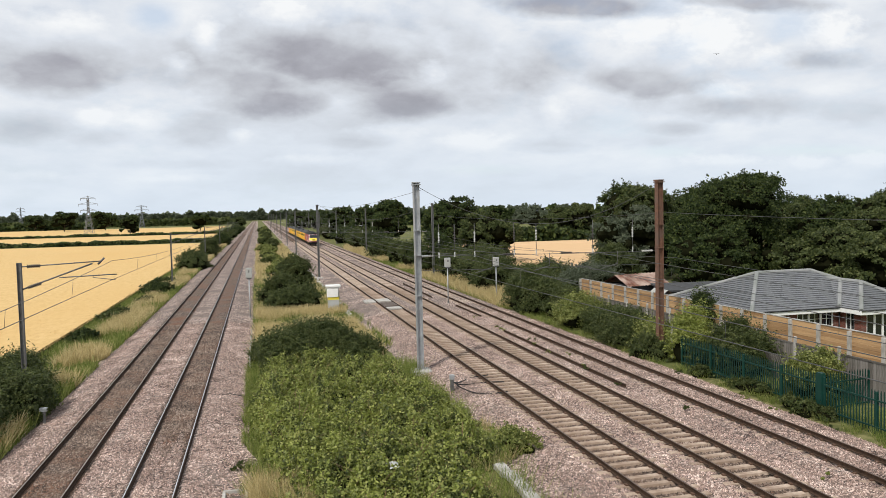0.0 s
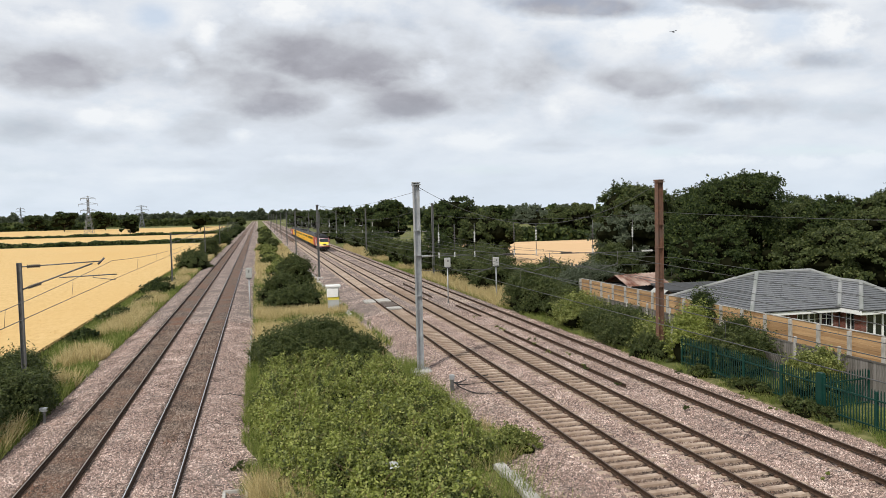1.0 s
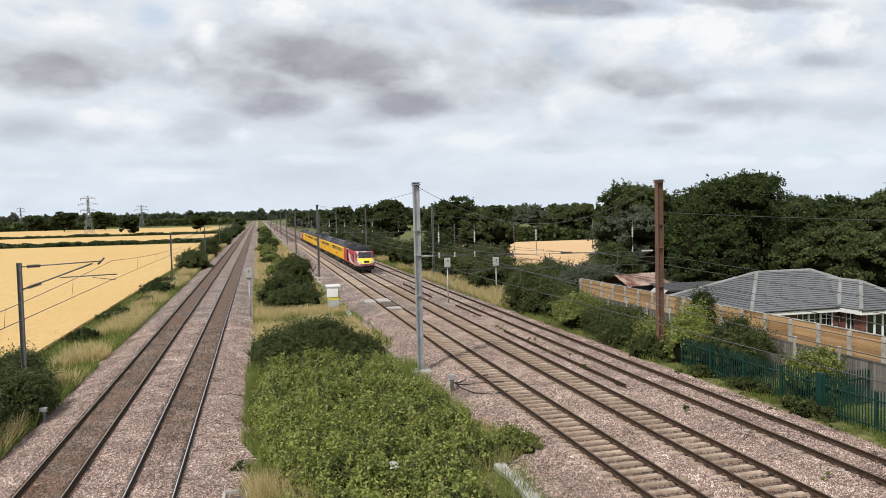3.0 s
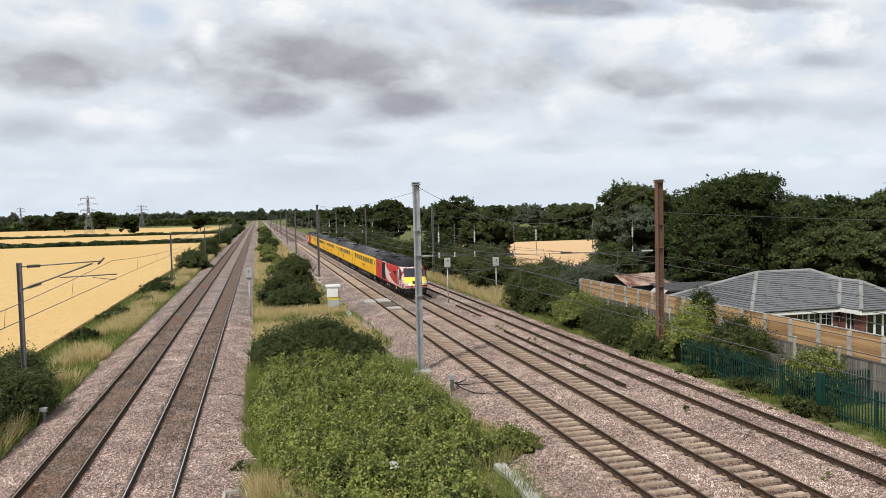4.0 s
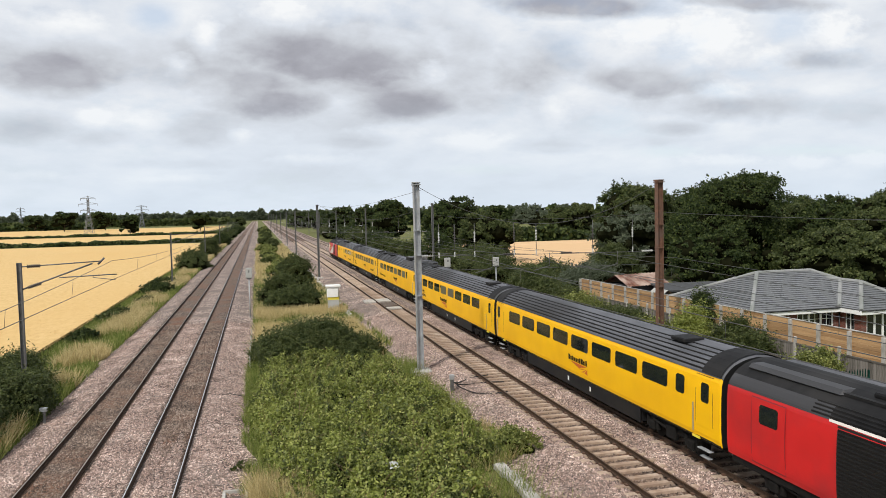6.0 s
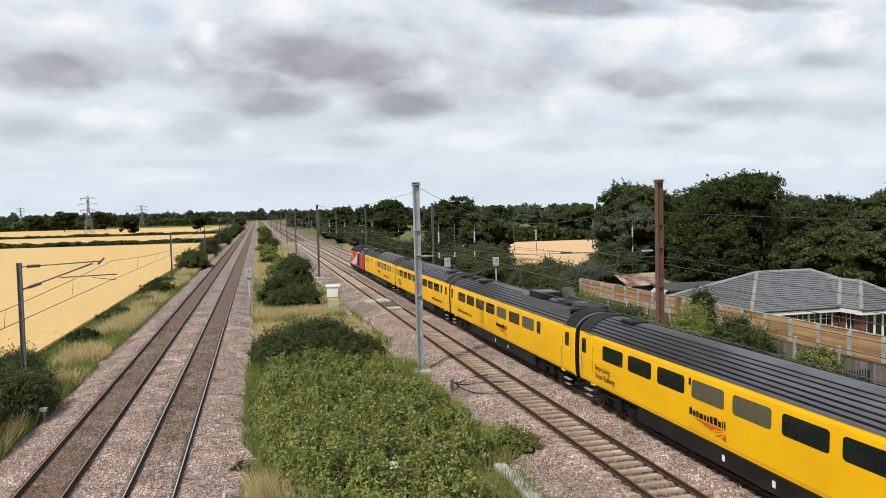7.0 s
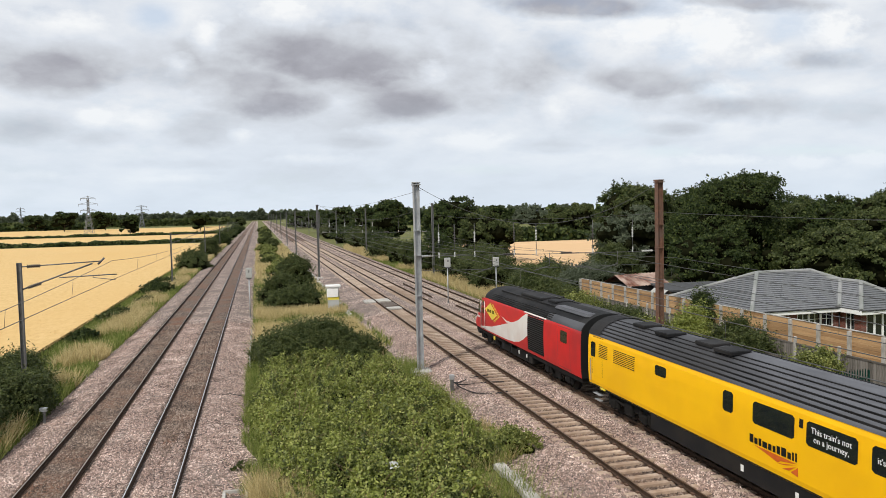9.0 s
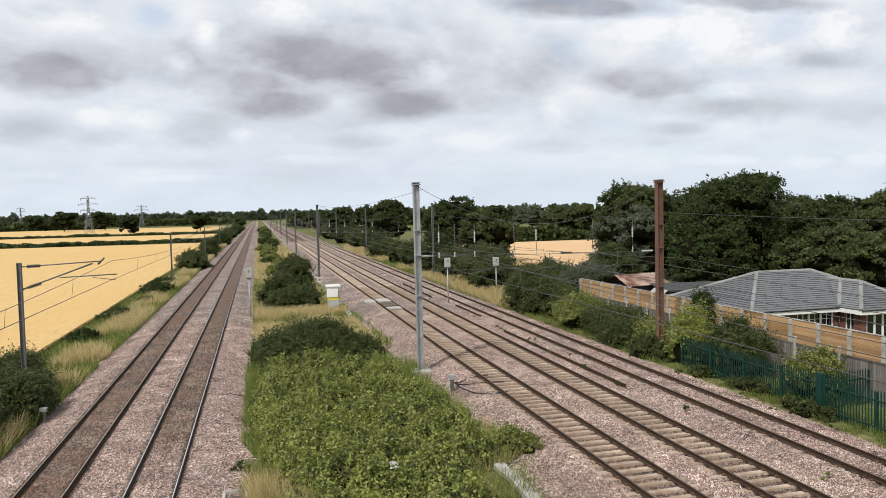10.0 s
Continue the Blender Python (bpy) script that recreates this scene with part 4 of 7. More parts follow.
def roof_ribs(parent, y0, y1, mat, gaps=()):
    """Raised ribs along the roof."""
    for z in (3.28, 3.40, 3.52, 3.63, 3.72, 3.79):
        for s in (-1, 1):
            x = half_width(z)
            segs, a = [], y0
            for g0, g1 in gaps:
                segs.append((a, g0))
                a = g1
            segs.append((a, y1))
            boxes("roof_rib", [(s * x - 0.022, s * x + 0.022, p, q, z - 0.03, z + 0.028) for p, q in segs], mat, parent)


CPITCH, CLEN = 23.45, 22.95


def coach(index):
    """A yellow measuring coach; its leading end lies at y = 0. index tells what is fitted to it."""
    labels = ["yellow coach with dark windows coupled behind the leading locomotive", "yellow coach with a row of dark windows, grey roof", "yellow coach with dark equipment well in its grey roof",
              "yellow coach with eight dark windows and a ribbed grey roof", "yellow generator coach with side grilles and few windows"]
    t = thing("coach", labels[index], "railway coach", "coaches of the train")
    well = (0.9, 8.2) if index == 2 else None
    tube_body("body", 0, CLEN, [M["yellow"], M["grey_roof"], M["black"]], 3.16, t)
    roof_ribs(t, 0.5, CLEN - 0.5, M["black_roof"])
    # black ends and gangways
    for y in (-0.18, CLEN):
        boxes("gangway", [(-0.55, 0.55, y, y + 0.18, 1.05, 3.35)], M["black"], t, "black rubber gangway", 0.04)
    for a, b in ((0.02, 1.1), (CLEN - 1.1, CLEN - 0.02)):
        zs = [3.16, 3.36, 3.52, 3.65, 3.75, 3.82, 3.86]
        arc = [(-half_width(z) - 0.03, z + 0.032) for z in zs] + [(half_width(z) + 0.03, z + 0.032) for z in reversed(zs[:-1])]
        verts = [(x, y, z) for y in (a, b) for x, z in arc]
        n = len(arc)
        part("roof_end_cover", raw("roof_end_cover", verts, [(k, k + 1, n + k + 1, n + k) for k in range(n - 1)], M["black_roof"]), None, t)
    # underframe: skirts, boxes, bogies, buffers
    boxes("skirt", [(-1.28, -1.24, 5.3, CLEN - 5.3, 0.36, 0.97), (1.24, 1.28, 5.3, CLEN - 5.3, 0.36, 0.97), (-1.2, 1.2, 5.3, CLEN - 5.3, 0.40, 0.95)], M["skirt"], t, "dark grey underfloor skirt")
    boxes("underframe", [(-1.25, 1.25, 0.05, CLEN - 0.05, 0.86, 0.98), (-0.9, 0.9, 0.1, 5.4, 0.7, 0.88), (-0.9, 0.9, CLEN - 5.4, CLEN - 0.1, 0.7, 0.88)], M["underframe"], t)
    for y in (3.3, CLEN - 3.3):
        bogie(y, t)
    for s in (-1, 1):
        for y in (6.2, 8.4, 10.9, 13.3, 15.6):
            panel("equipment_door", y, y + 1.7, 0.42, 0.92, s, M["underframe"], t, off=-0.05)
        for y in (9.7, 12.1):
            boxes("white_tag", [(s * 1.288 - 0.004, s * 1.288 + 0.004, y, y + 0.14, 0.55, 0.75)], M["white_paint"], t)
        for y in (1.2, CLEN - 1.6):
            boxes("step_light", [(s * 1.33 - 0.03, s * 1.33 + 0.03, y, y + 0.4, 0.92, 0.99)], M["yellow_strip"], t)
        for y in (0.55, CLEN - 1.25):
            boxes("door_step", [(s * 1.30 - 0.10, s * 1.30 + 0.06, y, y + 0.7, 0.62, 0.66)], M["galv"], t, "pale metal door step", 0.008)
            boxes("lower_step", [(s * 1.26 - 0.10, s * 1.26 + 0.06, y + 0.1, y + 0.6, 0.36, 0.40)], M["galv"], t, "", 0.008)
        panel("sill_band", 0.03, CLEN - 0.03, 0.955, 1.0, s, M["black"], t, off=0.003, rows=1)
        panel("gutter", 0.03, CLEN - 0.03, 3.15, 3.20, s, M["grey_roof"], t, off=0.02, rows=1)
        # doors at both ends, with a drop window each
        for y, w0 in ((0.42, 0.62), (CLEN - 1.42, CLEN - 0.78)):
            d = panel("door", y, y + 0.94, 1.02, 3.08, s, M["yellow"], t, off=0.005)
            frame_strips("door_gap", y - 0.02, y + 0.96, 1.0, 3.10, s, M["black"], d, 0.018, 0.003)
            panel("door_window", w0, w0 + 0.44, 2.22, 2.86, s, M["glass"], d, off=0.010, r=0.06)
            boxes("handrail", [(s * 1.40 - 0.012, s * 1.40 + 0.012, y + 1.05, y + 1.08, 1.15, 2.1)], M["galv"], d)
        # windows by coach
        if index == 4:
            wins = [(16.4, 17.17, 2.50, 2.87), (12.5, 13.02, 2.24, 2.88), (9.78, 11.55, 2.22, 2.87), (7.55, 9.32, 2.22, 2.88), (5.34, 7.12, 2.22, 2.88), (3.10, 4.88, 2.22, 2.88), (2.02, 2.53, 2.22, 2.86)]
            for y, w in ((18.67, 1.83), (21.0, 0.86)):
                g = panel("side_grille", y, y + w, 2.28, 2.88, s, M["yellow"], t, off=0.01, label="ochre louvred grille")
                for i in range(8):
                    z = 2.31 + i * 0.072
                    boxes("louvre", [(s * (half_width(z) + 0.012) - 0.006, s * (half_width(z) + 0.012) + 0.006, y + 0.03, y + w - 0.03, z, z + 0.026)], M["skirt"], g)
        elif index == 2:
            wins = [(4.26, 4.80, 2.22, 2.86)] + [(5.23 + i * 2.26, 7.03 + i * 2.26, 2.22, 2.84) for i in range(7)]
        elif index == 1:
            wins = [(3.05 + i * 2.24, 4.85 + i * 2.24, 2.22, 2.84) for i in range(8)]
        else:
            wins = [(2.05, 2.60, 2.22, 2.86)] + [(3.15 + i * 2.215, 4.95 + i * 2.215, 2.22, 2.84) for i in range(8)]
            if index == 3:
                wins.append((20.95, 21.50, 2.22, 2.86))
        for i, (a, b, z0, z1) in enumerate(wins):
            grey = (index == 2 and i in (1, 3)) or (index == 1 and i in (3, 4))
            panel("window", a, b, z0, z1, s, M["grey_glass" if grey else "glass"], t, off=0.008, r=0.09, label="blanked grey window" if grey else "")
        panel("data_panel", *{0: (13.6, 13.75), 1: (13.86, 14.0), 2: (14.15, 14.3), 3: (13.95, 14.1), 4: (9.45, 9.60)}[index], 2.62, 2.86, s, M["underframe"], t, off=0.008, rows=1)
        # mark and lettering
        my = {0: 10.88, 1: 12.9, 2: 10.68, 3: 10.65, 4: 10.65}[index]
        emblem(my, 1.32, s, 1.03, M["underframe"], M["orange"], t)
        if index in (2, 3, 4):
            ly = {2: 19.0, 3: 3.95, 4: 5.05}[index]
            lettering("lettering", "New Measurement Train", 0.36, ly, 1.52, s, M["underframe"], t, "dark words along the lower side")
        if index in (1, 3):
            lettering("lettering", "Improving\n     Your Railway", 0.34, 20.55, 1.62, s, M["underframe"], t, "dark words in two lines")
        if index == 4:
            for y, words, size in ((8.43, "This train's not\non a journey,", 0.23), (6.23, "it's on a mission", 0.22), (3.99, "The train works\n24/7 to keep the\nrailway safe.", 0.19)):
                lettering("window_lettering", words, size, y, 2.55, s, M["white_paint"], t, "white words on the dark window", off=0.020)
    # things on the roof
    if index == 2:
        roof_well(t)
    for k, y in enumerate({0: (3.0,), 1: (2.6, 19.5), 2: (16.5, 19.3, 21.2), 3: (2.0, 20.6), 4: (13.5, 14.9, 17.3, 19.4)}[index]):
        boxes("roof_hatch", [(-0.75 + 0.2 * (k % 2), 0.05 + 0.2 * (k % 2), y, y + 0.95, 3.78, 3.93)], M["black_roof"], t, "flat roof hatch", 0.03)
    return t


def roof_well(t):
    """Dark flat roof well with a folded current collector and boxes."""
    boxes("roof_well", [(-1.02, 1.02, 1.3, 7.8, 3.74, 3.87)], M["black"], t, "sunken dark equipment well")
    for s in (-1, 1):
        boxes("well_side", [(s * 1.04 - 0.03, s * 1.04 + 0.03, 1.2, 7.9, 3.42, 3.93)], M["grey_roof"], t)
    boxes("well_ramp", [(-1.0, 1.0, 7.6, 8.3, 3.78, 3.92)], M["grey_roof"], t, "", 0.05)
    boxes("camera_box", [(-0.82, 0.35, 5.4, 7.3, 3.87, 4.20)], M["skirt"], t, "dark equipment box with flap", 0.04)
    boxes("box_flap", [(-0.80, 0.3, 5.6, 7.1, 4.205, 4.235)], M["grey_roof"], t, "", 0.01)
    for k in range(3):
        boxes("vent_rack", [(0.45, 0.95, 5.25 + k * 0.2, 5.33 + k * 0.2, 3.88, 4.42)], M["galv_dark"], t)
    boxes("junction_box", [(-0.7, -0.1, 3.9, 4.6, 3.87, 4.02)], M["grey_roof"], t, "", 0.03)
    boxes("junction_box", [(-0.3, 0.3, 1.9, 2.4, 3.87, 4.08)], M["grey_roof"], t, "", 0.03)
    boxes("junction_box", [(-0.6, -0.3, 2.6, 2.9, 3.87, 4.0)], M["black"], t, "", 0.03)
    for x in (-0.5, 0.4):
        rods("collector_arm", [((x, 2.4, 3.98), (x + 0.04, 4.8, 4.04), 0.03)], M["black"], t, "folded current collector")


LLEN = 17.85
NOSE_Z = [0.95, 1.10, 1.22, 1.36, 1.52, 1.66, 2.08, 2.16, 2.96, 3.10, 3.30, 3.48, 3.62, 3.73, 3.81, 3.86]
NOSE_Y = [0.22, 0.04, 0.00, 0.03, 0.12, 0.22, 0.60, 0.68, 1.46, 1.60, 1.84, 2.12, 2.46, 2.86, 3.3, 3.9]


def nose_y(z, f):
    """Front of the cab at height z, f from -1 to 1 across the width."""
    yc = float(np.interp(z, NOSE_Z, NOSE_Y))
    depth = float(np.interp(z, [0.95, 1.5, 2.1, 3.0, 3.86], [0.62, 0.70, 0.85, 1.05, 0.9]))
    return yc + depth * (0.38 * f * f + 0.62 * abs(f) ** 5)


def nose_hw(z):
    """Half width of the cab's front face."""
    return half_width(z) * float(np.interp(z, [0.95, 1.5, 2.2, 3.0, 3.86], [0.93, 0.92, 0.90, 0.88, 1.0]))


def nose_patch(f0, f1, z0, z1, off, nf=8, nz=6):
    q = []
    for i in range(nf):
        for j in range(nz):
            a, b = f0 + (f1 - f0) * i / nf, f0 + (f1 - f0) * (i + 1) / nf
            c, d = z0 + (z1 - z0) * j / nz, z0 + (z1 - z0) * (j + 1) / nz
            q.append([(f * nose_hw(z), nose_y(z, f) - off, z + off * 0.4) for f, z in ((a, c), (b, c), (b, d), (a, d))])
    return q


def swoosh_edge(stops):
    ys, zs = [s[0] for s in stops], [s[1] for s in stops]
    return lambda y: float(np.interp(y, ys, zs))


def swoosh(name, upper, lower, y0, y1, side, mat, parent, off, n=44):
    """A curved band on the side between two edges given as heights along y."""
    q = []
    for i in range(n):
        a, b = y0 + (y1 - y0) * i / n, y0 + (y1 - y0) * (i + 1) / n
        lo_a, lo_b, up_a, up_b = lower(a), lower(b), upper(a), upper(b)
        for k in range(4):
            za0, za1 = lo_a + (up_a - lo_a) * k / 4, lo_a + (up_a - lo_a) * (k + 1) / 4
            zb0, zb1 = lo_b + (up_b - lo_b) * k / 4, lo_b + (up_b - lo_b) * (k + 1) / 4
            q.append([(side * (half_width(z) + off), y, z) for y, z in ((a, za0), (b, zb0), (b, zb1), (a, za1))])
    return part(name, quads(name, np.array(q), mat), None, parent)


def locomotive(rear):
    """A streamlined diesel power car, nose at y = 0 towards -y."""
    t = thing("locomotive", "red diesel locomotive with large yellow diamond and white swoosh" if rear else "red diesel locomotive with white swoosh and worn yellow nose", "locomotive", "locomotives of the train")
    zs = sorted(set([0.95, 1.0, 1.1, 1.22, 1.36, 1.5, 1.66, 1.85, 2.08, 2.16, 2.4, 2.7, 2.96, 3.04, 3.1, 3.2, 3.3, 3.4, 3.48, 3.55, 3.62, 3.68, 3.73, 3.77, 3.81, 3.845]))
    nf = 20
    verts, faces, mi = [], [], []
    ring = []
    for z in zs:
        r = []
        w, wn = half_width(z), nose_hw(z)
        pts = [(-w, LLEN, z), (-w, 8.0, z), (-w, 4.9, z), (-w, max(2.6, nose_y(z, -1) + 0.35), z)]
        pts += [(f * wn, nose_y(z, f), z) for f in [math.sin(math.pi / 2 * (-1 + 2 * i / nf)) for i in range(nf + 1)]]
        pts += [(w, max(2.6, nose_y(z, 1) + 0.35), z), (w, 4.9, z), (w, 8.0, z), (w, LLEN, z)]
        for p in pts:
            r.append(len(verts))
            verts.append(p)
        ring.append(r)
    for j in range(len(zs) - 1):
        zm = (zs[j] + zs[j + 1]) / 2
        for i in range(len(ring[0]) - 1):
            faces.append((ring[j][i], ring[j][i + 1], ring[j + 1][i + 1], ring[j + 1][i]))
            front = 3 <= i <= 3 + nf
            roof = zm > 3.1
            mi.append(1 if roof else (2 if front and not rear else 0))
    faces.append(tuple(ring[-1])), mi.append(1)
    faces.append(tuple(reversed(ring[0]))), mi.append(3)
    back = [r[0] for r in ring] + [r[-1] for r in reversed(ring)]
    faces.append(tuple(back)), mi.append(3)
    me = raw("body", verts, faces, [M["red"], M["black_roof"], M["red" if rear else "pink_worn"], M["black"]], mi)
    body = part("body", me, None, t)
    # cab front
    part("front_panel", quads("front_panel", np.array(nose_patch(-0.92, 0.92, 1.36, 2.12, 0.008, 14, 8)), M["nose_yellow"]), None, t, "lemon yellow warning panel")
    ws = part("windscreen", quads("windscreen", np.array(nose_patch(-0.76, 0.76, 2.22, 2.90, 0.010, 12, 6)), M["glass"]), None, t, "wide raked windscreen")
    fr = nose_patch(-0.82, 0.82, 2.16, 2.22, 0.016, 12, 1) + nose_patch(-0.82, 0.82, 2.90, 2.97, 0.016, 12, 1) + nose_patch(-0.83, -0.76, 2.16, 2.97, 0.016, 1, 6) + nose_patch(0.76, 0.83, 2.16, 2.97, 0.016, 1, 6)
    part("rubber_seal", quads("rubber_seal", np.array(fr), M["black"]), None, ws)
    rods("wiper", [((0.55, nose_y(2.24, 0.4) - 0.03, 2.24), (-0.15, nose_y(2.55, 0.1) - 0.03, 2.56), 0.018)], M["black"], ws)
    part("cooling_grille", quads("cooling_grille", np.array(nose_patch(-0.32, 0.32, 1.46, 1.78, 0.014, 4, 3)), M["black"]), None, t, "black grille in the nose")
    part("nose_stripe", quads("nose_stripe", np.array(nose_patch(-1, 1, 1.20, 1.29, 0.010, 16, 1)), M["maroon"]), None, t)
    part("nose_edge", quads("nose_edge", np.array(nose_patch(-1, 1, 1.05, 1.20, 0.012, 16, 1)), M["white_livery"]), None, t, "white lower edge of the nose")
    for s in (-1, 1):
        for f in (0.62, 0.80):
            x, z = s * f * nose_hw(1.5), 1.50
            y = nose_y(z, f)
            rods("headlight", [((x, y + 0.05, z), (x + s * 0.02, y - 0.035, z + 0.02), 0.115, 0.105)], M["lamp_glass"], t, "round headlight", 16)
            bm = bmesh.new()
            cyl_bm(bm, (x, y + 0.05, z), (x + s * 0.02, y - 0.025, z + 0.02), 0.145, seg=16)
            part("lamp_ring", bm, M["galv"], t)
    # valance, coupler, buffers beam
    boxes("valance", [(-1.14, 1.14, 0.55, 1.1, 0.45, 0.96), (-0.85, 0.85, 0.30, 0.6, 0.50, 0.96)], M["black"], t, "black front valance", 0.08)
    for s in (-0.45, 0.45):
        rods("brake_pipe", [((s, 0.28, 0.65), (s, 0.24, 0.25), 0.03)], M["black"], t)
    boxes("underframe", [(-1.25, 1.25, 0.9, LLEN - 0.1, 0.72, 0.96)], M["underframe"], t)
    for y in (3.4, LLEN - 3.2):
        bogie(y, t, 0.51)
    boxes("fuel_tank", [(-1.22, 1.22, 6.0, 11.2, 0.30, 0.94)], M["skirt"], t, "dark underfloor tanks", 0.05)
    boxes("gangway", [(-0.5, 0.5, LLEN, LLEN + 0.18, 1.05, 3.2)], M["black"], t, "", 0.04)
    # roof ridges, grilles and hatches
    for s in (-1, 1):
        for z in (3.18, 3.27, 3.36, 3.44):
            x = half_width(z)
            boxes("roof_louvre", [(s * x - 0.03, s * x + 0.03, 4.2, LLEN - 3.6, z - 0.02, z + 0.025)], M["black_roof"], t)
        boxes("roof_trunking", [(s * 0.75 - 0.07, s * 0.75 + 0.07, 5.0, LLEN - 0.4, 3.66, 3.74)], M["black_roof"], t)
    boxes("exhaust_hatch", [(-0.7, 0.7, 8.2, 11.3, 3.74, 3.90), (-0.55, 0.55, 11.9, 13.0, 3.74, 3.89)], M["black_roof"], t, "sooty roof hatches", 0.04)
    boxes("rear_roof_panel", [(-0.9, 0.9, 13.6, LLEN - 0.3, 3.56, 3.80)], M["grey_roof"], t, "grey rear roof panel", 0.12)
    # the sides
    for s in (-1, 1):
        part("roof_edge", quads("roof_edge", np.array(side_patch(13.6, LLEN - 0.03, 3.10, 3.44, s, 0.012, 5)), M["grey_roof"]), None, t, "grey rear roof edge")
        d = panel("cab_door", 2.46, 3.06, 1.06, 3.04, s, M["maroon" if not rear else "red"], t, off=0.006)
        frame_strips("door_gap", 2.44, 3.08, 1.04, 3.06, s, M["black"], d, 0.02, 0.009)
        for z in (2.16, 2.62):
            panel("door_window", 2.60, 2.92, z - 0.10, z + 0.28, s, M["glass"], d, off=0.014, r=0.09)
        for y in (2.36, 3.18):
            rods("handrail", [((s * 1.41, y, 1.15), (s * 1.40, y, 2.85), 0.020)], M["white_livery"], d)
        panel("cab_side_window", lambda z: 1.52 + 0.5 * max(0, z - 2.1), 2.2, 2.0, 2.92, s, M["glass"], t, off=-0.02, rows=6)
        g = panel("radiator_grille", 10.95, 13.3, 1.12, 3.04, s, M["black"], t, off=0.006, label="black slatted radiator grille")
        for i in range(17):
            z = 1.17 + i * 0.108
            boxes("slat", [(s * (half_width(z) + 0.014) - 0.012, s * (half_width(z) + 0.014) + 0.012, 11.0, 13.25, z, z + 0.05)], M["underframe"], g)
        # white swoosh behind the cab and along the sill
        up = swoosh_edge([(1.3, 1.14), (4.5, 1.22), (6.5, 1.42), (7.8, 1.75), (8.6, 2.08), (9.4, 2.36), (10.2, 2.72), (10.95, 2.98)])
        lo = swoosh_edge([(1.3, 1.02), (4.5, 1.03), (7.0, 1.04), (8.0, 1.06), (9.2, 1.12), (10.1, 1.32), (10.6, 1.6), (10.95, 2.0)])
        if rear:
            up = swoosh_edge([(2.0, 1.14), (4.5, 1.42), (6.0, 1.72), (7.2, 1.98), (8.2, 2.14), (9.3, 2.40), (10.1, 2.78), (10.8, 3.04)])
            lo = swoosh_edge([(2.0, 1.03), (5.0, 1.05), (6.5, 1.06), (7.5, 1.08), (8.6, 1.14), (9.6, 1.30), (10.3, 1.55), (10.95, 1.85)])
        swoosh("white_swoosh", up, lo, 1.3 if not rear else 2.0, 10.94, s, M["white_livery"], t, 0.007)
        tip_up = swoosh_edge([(6.5, 2.36), (7.4, 2.20), (8.4, 2.22), (9.6, 2.52)])
        tip_lo = swoosh_edge([(6.5, 2.35), (7.4, 2.09), (8.2, 2.02), (9.6, 2.30)])
        swoosh("swoosh_tip", tip_up, tip_lo, 6.5, 9.6, s, M["white_livery"], t, 0.008)
        if rear:
            q = [[(s * (half_width(z) + 0.010), y, z) for y, z in ((3.16, 2.40), (4.69, 1.83), (5.65, 2.25), (4.28, 2.88))]]
            part("diamond_panel", quads("diamond_panel", np.array(q), M["nose_yellow"]), None, t, "large yellow diamond with dark bars")
            for k in range(2):
                o = 0.20 + 0.20 * k
                q = [[(s * (half_width(z) + 0.010), y, z) for y, z in ((4.28 + o, 2.88), (5.65 + o, 2.25), (5.75 + o, 2.25), (4.38 + o, 2.88))],
                     [(s * (half_width(z) + 0.010), y, z) for y, z in ((4.69 + o, 1.83 - o * 0.1), (5.65 + o, 2.25), (5.75 + o, 2.25), (4.79 + o, 1.83 - o * 0.1))]]
                part("diamond_edge", quads("diamond_edge", np.array(q), M["nose_yellow"]), None, t)
            q = []
            for i in range(9):
                if i == 5:
                    continue
                y = 3.66 + i * 0.165
                q.append([(s * (half_width(z) + 0.014), yy, z) for yy, z in ((y, 2.26), (y + 0.12, 2.26), (y + 0.12, 2.46), (y, 2.46))])
            part("name_bar_row", quads("name_bar_row", np.array(q), M["underframe"]), None, t, "plain dark bars in place of the name")
            panel("number_bar", 1.35, 1.95, 1.66, 1.80, s, M["white_livery"], t, off=-0.02, rows=1)
        else:
            emblem(4.8, 2.0, s, 1.03, M["underframe"], M["black"], t)
        panel("white_flash", 10.4, 13.6, 3.06, 3.13, s, M["white_livery"], t, off=0.012, rows=1)
        d = panel("guard_door", 15.2, 16.65, 1.08, 3.0, s, M["red"], t, off=0.008)
        frame_strips("door_gap", 15.18, 16.67, 1.06, 3.02, s, M["maroon"], d, 0.03, 0.010)
        panel("door_window", 15.5, 16.3, 2.28, 2.84, s, M["glass"], d, off=0.014, r=0.06)
        for y, w in ((6.6, 1.1), (8.0, 0.9), (9.4, 1.3)):
            boxes("tank_door", [(s * 1.24 - 0.01, s * 1.24 + 0.01, y, y + w, 0.40, 0.86)], M["underframe"], t)
        boxes("yellow_tag", [(s * 1.27 - 0.02, s * 1.27 + 0.02, 4.6, 4.85, 0.62, 0.85)], M["nose_yellow"], t)
        for y in (9.15, 10.4):
            boxes("white_tag", [(s * 1.26 - 0.004, s * 1.26 + 0.004, y, y + 0.15, 0.55, 0.75)], M["white_paint"], t)
    if not rear:
        part("number_bars", quads("number_bars", np.array(nose_patch(-0.02, 0.34, 0.98, 1.03, 0.20, 3, 1)), M["white_livery"]), None, t)
    return t


SPEED, S_FRONT = 35.65, 38.5 + 35.65 * 5.5      # first coach's leading end at 0 s
TRAIN = [(locomotive(False), -0.35 - LLEN, 0)]
for _i in range(5):
    TRAIN.append((coach(_i), _i * CPITCH, 0))
TRAIN.append((locomotive(True), 5 * CPITCH + LLEN + 0.25, 180))

# ---------------------------------------------------------------- overhead line


